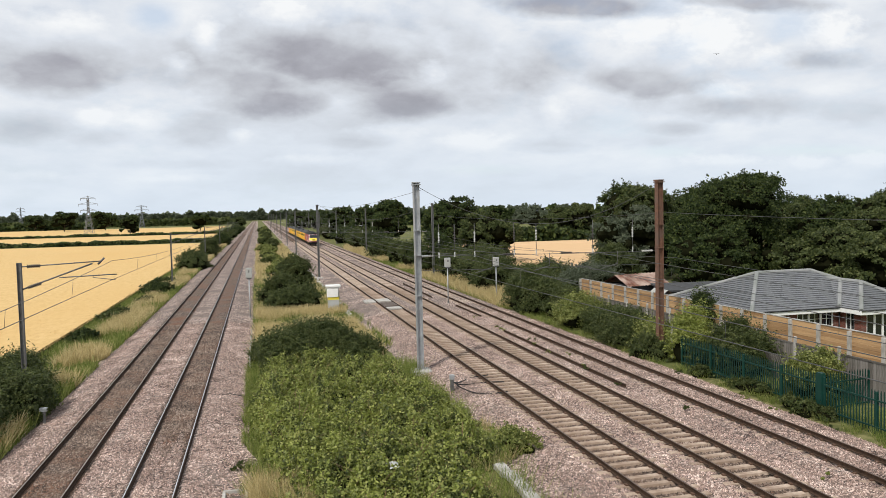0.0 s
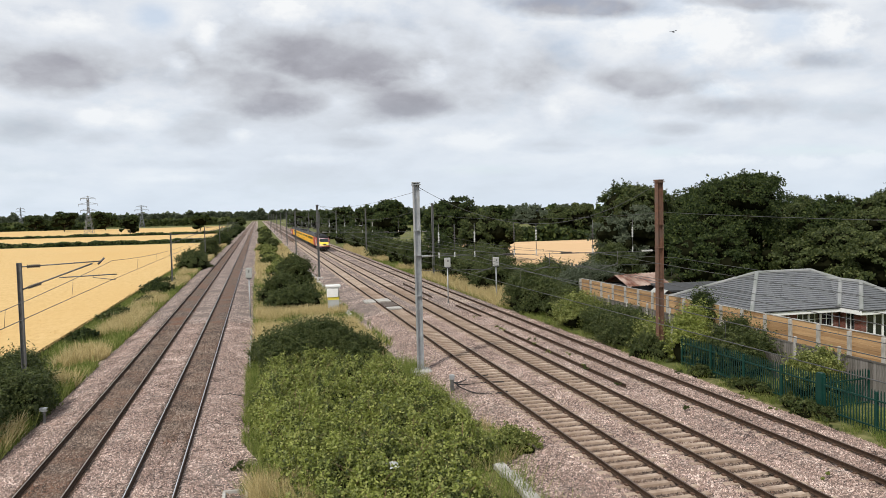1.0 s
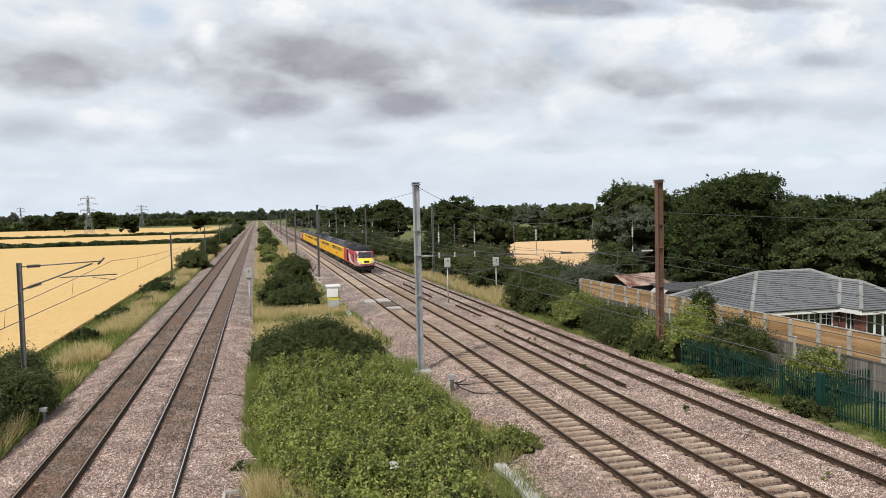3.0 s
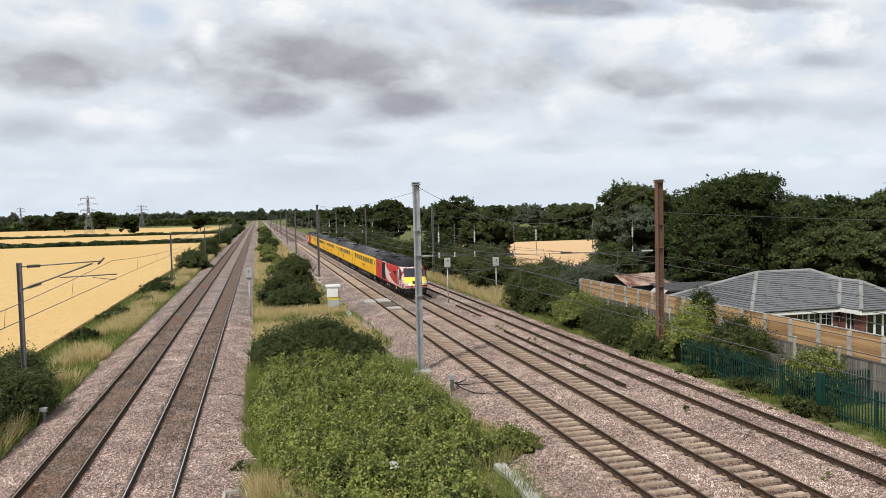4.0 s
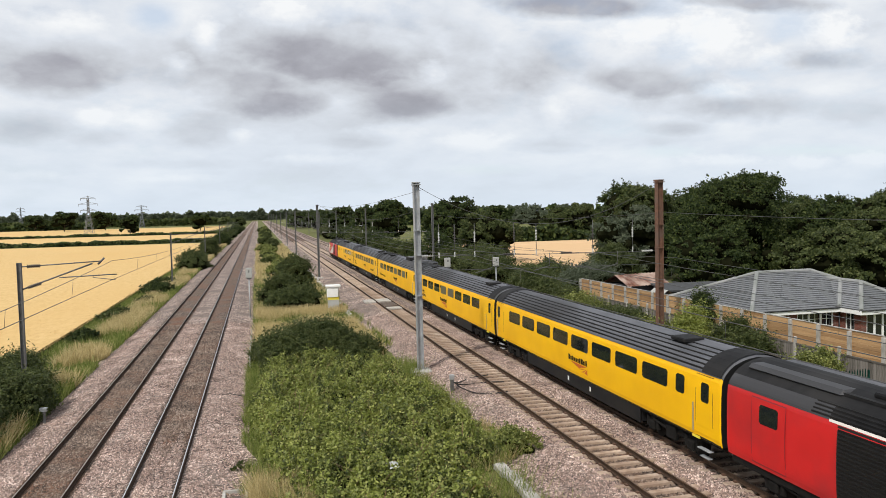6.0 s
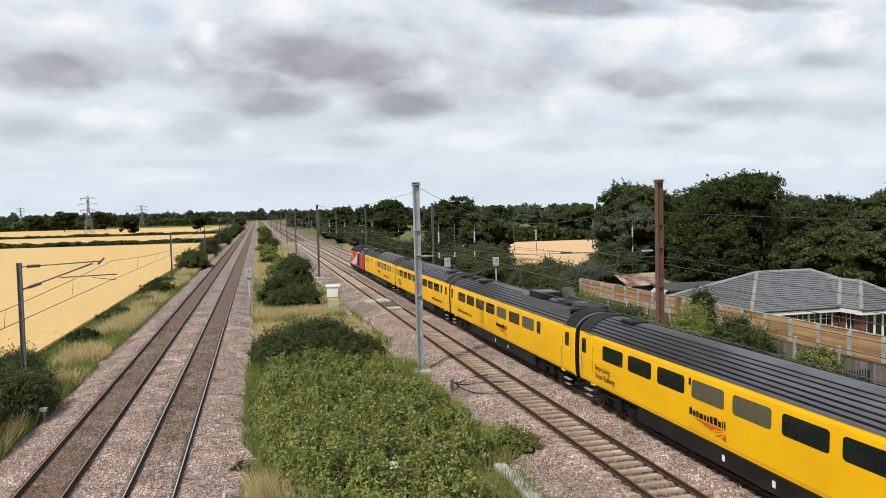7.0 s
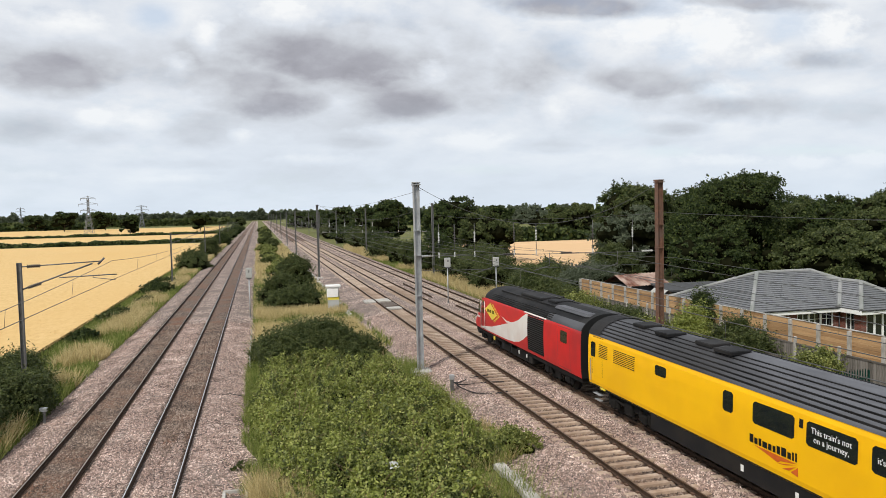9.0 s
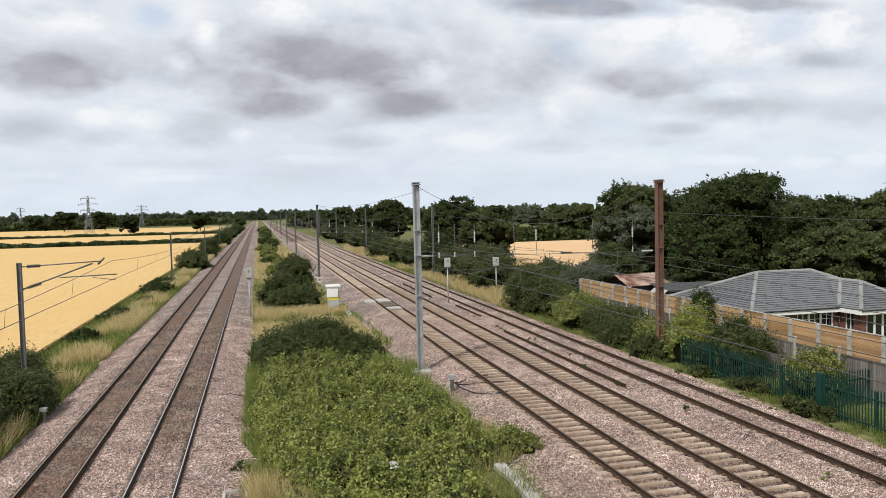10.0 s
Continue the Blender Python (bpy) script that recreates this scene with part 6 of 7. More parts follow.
def courses(poly, n_up, k, mat_name, parent, name="tile_covering"):
    """Stepped tile courses over a sloping roof face: a quad or triangle poly with its eave as the first edge."""
    a, b, c, d = [Vector(p) for p in poly]
    nrm = (b - a).cross(d - a if (d - a).length > 0.01 else c - a).normalized()
    if nrm.z < 0:
        nrm = -nrm
    q = []
    for i in range(k):
        t0, t1 = i / k, (i + 1) / k + 0.25 / k
        l0, r0 = a.lerp(d, t0), b.lerp(c, t0)
        l1, r1 = a.lerp(d, min(1, t1)), b.lerp(c, min(1, t1))
        q.append([l0 + nrm * 0.075, r0 + nrm * 0.075, r1 + nrm * 0.02, l1 + nrm * 0.02])
        q.append([l0 + nrm * 0.01, r0 + nrm * 0.01, r0 + nrm * 0.075, l0 + nrm * 0.075])
    return part(name, quads(name, np.array([[tuple(v) for v in f] for f in q]), M[mat_name]), None, parent, "overlapping grey tile courses")


def bungalow():
    t = thing("bungalow", "brick bungalow with grey tiled hipped roof and white windows", "house")
    BR = brick_material()
    z0, ze = -0.2, 2.28
    # walls with thickness; eaves overhang by 0.35
    xw, xe, ys, yn = 28.3, 39.2, 38.6, 46.9
    wx, wy = 34.4, 36.9            # projecting wing
    walls = [("west_wall", (xw, xw + 0.28, ys, yn)), ("north_wall", (xw + 0.28, xe, yn - 0.28, yn)), ("east_wall", (xe - 0.28, xe, wy, yn - 0.28))]
    boxes("wing_wall", [(wx, wx + 0.28, wy + 0.28, 37.45, z0, ze), (wx, wx + 0.28, 38.2, ys, z0, ze), (wx, wx + 0.28, 37.45, 38.2, z0, 0.95), (wx, wx + 0.28, 37.45, 38.2, 2.06, ze)], BR, t)
    for name, (a, b, c, d) in walls:
        boxes(name, [(a, b, c, d, z0, ze)], BR, t)

    def front(name, x0, x1, y, holes):
        """A wall along x with openings (x0, x1, z0, z1) cut through it."""
        segs, x = [], x0
        for a, b, c, d in holes:
            segs += [(x, a, y, y + 0.28, z0, ze), (a, b, y, y + 0.28, z0, c), (a, b, y, y + 0.28, d, ze)]
            x = b
        segs.append((x, x1, y, y + 0.28, z0, ze))
        boxes(name, segs, BR, t)
    w1, w3 = (31.35, 33.95, 0.95, 2.04), (34.75, 36.6, 0.0, 2.06)
    front("front_wall", xw + 0.28, wx, ys, [w1])
    front("wing_front_wall", wx, xe, wy, [w3])

    def window(x0, x1, za, zb, y, n, bars):
        w = thing("window", "", "")
        w.parent = t
        fr = [(x0, x1, y + 0.06, y + 0.13, za, za + 0.07), (x0, x1, y + 0.06, y + 0.13, zb - 0.07, zb)]
        for i in range(n + 1):
            xc = x0 + 0.035 + (x1 - x0 - 0.07) * i / n
            fr.append((xc - 0.07, xc + 0.07, y + 0.06, y + 0.13, za + 0.07, zb - 0.07))
        boxes("frame", fr, M["white_paint"], w, "white window frame")
        for i in range(n):
            a = x0 + 0.07 + (x1 - x0 - 0.07) * i / n
            b = x0 + (x1 - x0 - 0.07) * (i + 1) / n
            boxes("pane", [(a, b, y + 0.09, y + 0.10, za + 0.07, zb - 0.07)], M["glass"], w)
            if bars:
                m_ = (a + b) / 2
                boxes("glazing_bar", [(m_ - 0.025, m_ + 0.025, y + 0.07, y + 0.09, za + 0.07, zb - 0.07), (a, b, y + 0.068, y + 0.088, za + (zb - za) * 0.6, za + (zb - za) * 0.6 + 0.03)], M["white_paint"], w)
        boxes("sill", [(x0 - 0.05, x1 + 0.05, y - 0.06, y + 0.1, za - 0.06, za)], M["white_paint"], w)
    window(*w1[:2], *w1[2:], ys, 3, True)
    w = thing("window", "", "")
    w.parent = t
    boxes("frame", [(wx + 0.06, wx + 0.13, 37.45, 38.2, 0.95, 1.02), (wx + 0.06, wx + 0.13, 37.45, 38.2, 1.99, 2.06)] + [(wx + 0.06, wx + 0.13, y, y + 0.07, 1.02, 1.99) for y in (37.45, 37.79, 38.13)], M["white_paint"], w, "white window frame")
    for y in (37.52, 37.86):
        boxes("pane", [(wx + 0.09, wx + 0.10, y, y + 0.27, 1.02, 1.99)], M["glass"], w)
        boxes("glazing_bar", [(wx + 0.07, wx + 0.088, y, y + 0.27, 1.62, 1.65)], M["white_paint"], w)
    window(*w3[:2], *w3[2:], wy, 3, False)
    # roof
    o = 0.4
    A, B_, Cc, D_ = (xw - o, ys - o, ze), (xe + o, ys - o, ze), (xe + o, yn + o, ze), (xw - o, yn + o, ze)
    R0, R1 = (31.6, 42.7, 4.14), (35.7, 42.7, 4.14)
    wr0, wr1 = (36.2, 38.9, 3.66), (36.2, 41.8, 3.66)
    V0, V1 = (wx - o, wy - o, ze), (xe - 0.6, wy - o, ze)
    faces = [(A, B_, R1, R0), (B_, Cc, R1, R1), (Cc, D_, R0, R1), (D_, A, R0, R0)]
    bm = bmesh.new()
    for f in faces + [(V0, V1, wr0, wr0), ((wx - o, ys + 2.4, ze), V0, wr0, wr1), (V1, (xe - 0.6, ys + 2.4, ze), wr1, wr0)]:
        pts = []
        for p in f:
            if p not in pts:
                pts.append(p)
        bm.faces.new([bm.verts.new(p) for p in pts])
    part("roof", bm, M["roof_rest"], t, "grey hipped roof")
    for f in faces:
        courses(f, None, 19, "roof_tile", t)
    courses((V0, V1, wr0, wr0), None, 13, "roof_tile", t)
    courses(((wx - o, ys + 2.4, ze), V0, wr0, wr1), None, 13, "roof_tile", t)
    for a, b in ((R0, R1), (A, R0), (B_, R1), (Cc, R1), (D_, R0), (wr0, wr1), (V0, wr0), (V1, wr0), ((34.0, 38.2, 2.34), (36.2, 40.6, 3.62))):
        L_ = Vector(b) - Vector(a)
        bm = bmesh.new()
        cyl_bm(bm, Vector(a) + Vector((0, 0, 0.05)), Vector(b) + Vector((0, 0, 0.05)), 0.13, seg=8)
        part("ridge_tiles", bm, M["roof_ridge"], t, "pale ridge tiles")
    # white fascias, gutters, downpipe
    boxes("fascia", [(xw - o, wx - o, ys - o - 0.03, ys - o, ze - 0.22, ze + 0.02)], M["white_paint"], t)
    boxes("fascia", [(wx - o, xe - 0.6, wy - o - 0.03, wy - o, ze - 0.22, ze + 0.02)], M["white_paint"], t)
    boxes("fascia", [(wx - o - 0.03, wx - o, wy - o, ys - o - 0.03, ze - 0.22, ze + 0.02)], M["white_paint"], t)
    boxes("fascia", [(xw - o - 0.03, xw - o, ys - o, yn + o, ze - 0.22, ze + 0.02)], M["white_paint"], t)
    boxes("soffit", [(xw - o, xe, ys - o, ys, ze - 0.24, ze - 0.22), (wx - o, xe, wy - o, wy, ze - 0.24, ze - 0.22)], M["white_paint"], t)
    rods("gutter", [((xw - o, ys - o - 0.07, ze + 0.02), (wx - o, ys - o - 0.07, ze + 0.02), 0.035)], M["black"], t)
    rods("gutter", [((wx - o, wy - o - 0.07, ze + 0.02), (xe - 0.6, wy - o - 0.07, ze + 0.02), 0.035)], M["black"], t)
    rods("downpipe", [((34.28, ys - 0.08, z0), (34.28, ys - 0.08, ze - 0.2), 0.045)], M["black"], t)


bungalow()


def sheds():
    t = thing("tin_shed", "shed with rusty corrugated iron roof among trees", "shed", at=pose(30.4, 56.8, -0.1, 0, 0, 12))
    boxes("wall", [(-2.0, 2.0, -1.5, 1.5, 0, 2.5)], M["dark_shed"], t)
    for s in (-1, 1):
        bm = bmesh.new()
        n = 40
        lo, hi = [], []
        for i in range(n + 1):
            x = -2.2 + 4.4 * i / n
            dz = 0.03 * math.sin(i * math.pi / 1.6)
            lo.append(bm.verts.new((x, s * 1.75, 2.42 + dz)))
            hi.append(bm.verts.new((x, 0, 3.25 + dz)))
        for i in range(n):
            bm.faces.new((lo[i], lo[i + 1], hi[i + 1], hi[i]))
        part("roof_sheet", bm, M["tin_rust"], t, "rusty corrugated sheet with pale patches")
    t = thing("felt_shed", "low dark felt-roofed outbuilding behind the fence", "shed", at=pose(33.5, 53.5, -0.1, 0, 0, -8))
    boxes("wall", [(-2.6, 2.6, -1.4, 1.4, 0, 2.2)], M["dark_shed"], t)
    ob = boxes("roof", [(-2.8, 2.8, -1.6, 1.6, 2.3, 2.42)], M["dark_shed"], t)
    ob.rotation_euler = (radians(5), 0, 0)
    t = thing("play_house", "small red-brown gabled shed with pale roof edge", "shed", at=pose(29.2, 50.6, -0.1))
    boxes("wall", [(-0.7, 0.7, -0.8, 0.8, 0, 2.0)], M["brick"], t)
    bm = bmesh.new()
    for s in (-1, 1):
        v = [bm.verts.new(c) for c in ((s * 0.95, -1.0, 1.9), (s * 0.95, 1.0, 1.9), (0, 1.0, 2.6), (0, -1.0, 2.6))]
        bm.faces.new(v)
    part("roof", bm, M["cabinet"], t, "pale grey gabled roof")


sheds()

# ---------------------------------------------------------------- planting


def bed_z(x):
    """Ground or ballast height near the tracks, for rooting plants."""
    return np.interp(x, [-15, -13.2, -10.2, -9.4, -8.5, -2.2, -1.5, -0.4, 0.3, 7.4, 8.6, 9.8, 10.5, 20.9, 21.6, 22.4, 25.8], [-0.8, -0.8, -0.5, -0.38, -0.13, -0.13, -0.3, -0.46, -0.55, -0.55, -0.48, -0.32, -0.19, -0.17, -0.3, -0.44, -0.1])


def scatter(name, label, cat, mat, arr, kind="stuff"):
    return tagged(new(name, quads(name, arr, M[mat])), label, cat, kind=kind)


def patchy(x, y, k, seed, level):
    """True where a slow noise lies over level."""
    return np.array([noise.noise(Vector((a * k, b * k, seed))) for a, b in zip(x, y)]) > level


def grass(name, label, mat, n, xr, yr, h, w, seed, power=1.0, k=0.25, level=-0.1, lean=0.35, edge=None):
    rng = np.random.default_rng(seed)
    y = yr[0] + (yr[1] - yr[0]) * rng.uniform(0, 1, n) ** power
    x = rng.uniform(xr[0], xr[1], n)
    keep = patchy(x, y, k, seed * 1.7, level)
    if edge:
        keep &= edge(x, y)
    x, y = x[keep], y[keep]
    p = np.stack([x, y, bed_z(x) - 0.03], 1)
    s = 1 + np.maximum(0, y - 60) / 90.0
    a = blade_array(p, h * np.ones(len(x)), w * s, rng, lean)
    return scatter(name, label, "grass", mat, a)


def bramble_height(x, y):
    """Mound of brambles between the two pairs of lines."""
    right = np.interp(y, [18, 22, 24.8, 26, 30, 36, 41, 44], [6.6, 7.0, 7.4, 8.9, 8.3, 7.9, 7.6, 6.8])
    left = np.interp(y, [18, 24, 30, 36, 44], [0.5, 0.2, -0.5, -0.8, -0.3])
    ex = np.minimum((x - left) / 1.1, (right - x) / 1.1)
    ey = np.minimum((y - 15.0) / 1.0, (44.5 - y) / 1.5)
    e = np.clip(np.minimum(ex, ey), 0, 1)
    lump = np.array([noise.noise(Vector((a * 0.5, b * 0.5, 1.2))) * 0.7 + noise.noise(Vector((a * 1.5, b * 1.5, 5.0))) * 0.75 for a, b in zip(x, y)])
    return np.sqrt(e) * np.maximum(0.15, 0.75 + 0.95 * lump)


def brambles():
    rng = np.random.default_rng(21)
    n = 320000
    y = 16 + 28.5 * rng.uniform(0, 1, n) ** 1.15
    x = rng.uniform(-1.0, 9.0, n)
    h = bramble_height(x, y)
    gap = np.array([noise.noise(Vector((a * 2.3, b * 2.3, 7.7))) + 0.6 * noise.noise(Vector((a * 5.1, b * 5.1, 2.2))) for a, b in zip(x, y)])
    keep = (h > 0.05) & (gap > rng.uniform(-0.7, 0.22, n))
    x, y, h = x[keep], y[keep], h[keep]
    z = -0.5 + h * rng.uniform(0.55, 1.2, len(x)) + 0.22 * gap[keep]
    gx = (bramble_height(x + 0.15, y) - bramble_height(x - 0.15, y)) / 0.3
    gy = (bramble_height(x, y + 0.15) - bramble_height(x, y - 0.15)) / 0.3
    nr = np.stack([-gx, -gy, np.ones(len(x))], 1)
    nr /= np.linalg.norm(nr, axis=1)[:, None]
    pts = np.stack([x, y, z], 1)
    t = thing("bramble_patch", "low green bramble thicket covering the central strip", "brambles")
    # mound shading put into leaf colour: dark patches low down, paler tops
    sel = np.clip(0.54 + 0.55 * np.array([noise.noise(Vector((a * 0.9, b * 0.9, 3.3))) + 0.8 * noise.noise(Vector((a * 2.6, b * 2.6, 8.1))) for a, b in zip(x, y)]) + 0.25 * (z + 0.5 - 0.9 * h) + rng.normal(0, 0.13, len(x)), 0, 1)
    tall = np.argsort(-h)[: len(h) * 3 // 4]
    shoot, shoot_n = sprays(pts[tall], nr[tall], rng, 2600, 0.6, 14)
    shoot, shoot_n = shoot[len(tall):], shoot_n[len(tall):]
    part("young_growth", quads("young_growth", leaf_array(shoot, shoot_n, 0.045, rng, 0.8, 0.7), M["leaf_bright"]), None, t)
    root = pts[rng.choice(tall, 1400)] - np.array([0, 0, 0.08])
    part("canes", quads("canes", blade_array(root, np.full(1400, 0.42), 0.012, rng, 0.9), M["cane"]), None, t, "dry brown arching canes")
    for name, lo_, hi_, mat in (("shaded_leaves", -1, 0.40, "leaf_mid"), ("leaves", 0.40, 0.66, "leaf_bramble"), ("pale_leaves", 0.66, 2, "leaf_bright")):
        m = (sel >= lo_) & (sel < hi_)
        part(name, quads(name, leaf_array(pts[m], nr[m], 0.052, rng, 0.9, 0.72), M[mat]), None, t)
    # near-black sheet beneath, painting the shade seen through gaps in the leaves
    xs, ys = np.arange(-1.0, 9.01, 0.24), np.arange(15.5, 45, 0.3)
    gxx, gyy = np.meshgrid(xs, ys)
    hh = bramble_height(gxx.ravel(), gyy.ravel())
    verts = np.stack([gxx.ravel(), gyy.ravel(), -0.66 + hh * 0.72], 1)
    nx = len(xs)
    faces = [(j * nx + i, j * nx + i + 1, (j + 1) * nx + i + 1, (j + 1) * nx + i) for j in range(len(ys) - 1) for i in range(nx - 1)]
    part("undergrowth", raw("undergrowth", verts, faces, M["thicket"], smooth=True), None, t, "near-black underlay coloured as shade under the leaves")


brambles()

# shrubs down the central strip
bush(2.7, 46.4, -0.5, 6.0, 4.4, 2.55, "leaf_mid", 36000, "dense dark green shrub above the brambles", 31, 0.075, 12)
bush(5.5, 45.6, -0.5, 3.0, 3.0, 2.0, "leaf_mid", 9000, "mid-green shrub at the edge of the thicket", 32, 0.07)
bush(3.7, 74.0, -0.5, 5.6, 4.0, 2.4, "leaf_mid", 9000, "mid-green shrub in the central strip", 33, 0.10)
bush(2.1, 79.0, -0.5, 3.4, 3.0, 2.9, "leaf_mid", 6000, "rounded green shrub in the central strip", 34, 0.11)
bush(4.0, 92.0, -0.5, 4.2, 4.0, 4.4, "leaf_mid", 8000, "tall green shrub in the central strip", 35, 0.13)
_r = np.random.default_rng(40)
_y = 104.0
while _y < 520:
    _s = 1 + _y / 260
    bush(_r.uniform(1.0, 4.6), _y, -0.5, _r.uniform(2.4, 4.4), _r.uniform(3, 6), _r.uniform(1.1, 2.6), "leaf_bramble" if _r.uniform() < 0.55 else "leaf_mid", int(3600 / _s) + 600, "green shrub in the strip between the lines", int(_y), 0.12 * _s, 6)
    _y += _r.uniform(6, 11) * _s * 0.8

grass("dry_grass_centre", "pale dry grass in the central strip", "grass_dry", 42000, (-0.4, 7.6), (47, 72), 0.75, 0.02, 51, 1.0, 0.3, -0.25)
grass("green_grass_centre", "green grass in the central strip", "grass_green", 32000, (-0.7, 9.0), (40, 110), 0.55, 0.022, 52, 1.2, 0.3, -0.15, edge=lambda x, y: x < np.interp(y, [40, 45, 60, 75, 110], [9.3, 9.0, 8.6, 8.2, 7.2]))
grass("dry_grass_far_centre", "bleached grass between far shrubs", "grass_dry", 30000, (-0.6, 7.4), (72, 240), 0.7, 0.03, 53, 1.0, 0.12, -0.2)
grass("edge_grass", "rough green grass at the bramble edge", "grass_green", 16000, (-0.9, 0.9), (20, 46), 0.45, 0.010, 54, 1.0, 0.6, -0.3)
grass("straw_front", "dry straw-coloured grass beside the brambles", "grass_dry", 9000, (-0.6, 1.4), (19, 25.5), 0.75, 0.009, 55, 1.0, 0.5, -0.35)
grass("straw_right", "dry grass where brambles meet ballast", "grass_dry", 9000, (6.0, 9.3), (19.5, 30), 0.55, 0.009, 56, 1.0, 0.6, 0.0, edge=lambda x, y: x < np.interp(y, [19, 24.5, 26, 30], [6.9, 7.2, 9.3, 9.0]))
grass("green_right", "green tufts where brambles meet ballast", "grass_green", 14000, (6.6, 9.6), (22, 44), 0.55, 0.010, 57, 1.0, 0.5, -0.2, edge=lambda x, y: x < np.interp(y, [20, 24.9, 26, 27, 32, 38, 44], [7.0, 7.3, 9.7, 9.4, 8.9, 8.6, 9.2]))
bush(8.9, 26.3, -0.4, 1.9, 1.6, 0.95, "leaf_bramble", 3500, "small bramble clump at the ballast edge", 58, 0.055, 5)
bush(-0.9, 27.3, -0.45, 0.7, 0.6, 0.35, "leaf_mid", 500, "small weed growing in the ballast", 59, 0.05, 3, core=False)

# western verge: grass bank, shrubs, wheat
grass("verge_dry_west", "tall pale dry grass on the western bank", "grass_dry", 70000, (-12.8, -10.0), (30, 260), 0.85, 0.022, 61, 1.6, 0.16, -0.15)
grass("verge_green_west", "green grass on the western bank", "grass_green", 80000, (-14.9, -9.9), (28, 260), 0.6, 0.022, 62, 1.6, 0.2, -0.25)
_n = 70000
_g = np.random.default_rng(63)
_yy = 26 + 200 * _g.uniform(0, 1, _n) ** 1.8
_xx = -14.7 - (_g.uniform(0, 1, _n) ** 1.6) * (26 + _yy * 0.35)
_p = np.stack([_xx, _yy, np.full(_n, -0.30)], 1)
scatter("wheat_stalks", "ripe golden wheat standing in the field", "wheat", "wheat_stalk", blade_array(_p, np.full(_n, 0.15), 0.016 * (1 + _yy / 50), _g, 0.5))
bush(-12.6, 43.0, -0.7, 3.8, 4.6, 2.5, "leaf_mid", 13000, "dark green shrub beside the wheat field", 64, 0.075, 9)
bush(-11.3, 37.6, -0.7, 3.0, 4.4, 2.6, "leaf_mid", 12000, "dense green elder shrub on the bank", 65, 0.075, 9)
bush(-12.0, 33.8, -0.7, 3.6, 4.6, 2.5, "leaf_mid", 14000, "green shrub on the western bank", 66, 0.075, 8)
for _k, (_x, _y, _w, _h) in enumerate(((-13.2, 62, 2.2, 1.0), (-13.0, 75, 2.6, 1.2), (-12.2, 86, 2.2, 1.0), (-12.2, 97, 3.8, 1.8), (-13, 110, 3, 1.3), (-11.6, 140, 5.2, 3.6), (-12.3, 150, 4.6, 3.0), (-11.2, 182, 4.4, 5.4), (-12.2, 210, 4, 3.2), (-12.4, 258, 5, 4.2), (-12.5, 300, 6, 4.0), (-12.5, 350, 7, 4.5), (-12.5, 420, 8, 4.5), (-12.5, 500, 9, 5.0))):
    bush(_x, _y, -0.8, _w, _w * 1.6, _h, "leaf_mid" if _k % 3 else "leaf_dark", 2600 + int(900 * _h), "green shrub on the bank beside the field", 70 + _k, 0.09 * (1 + _y / 200), 7)

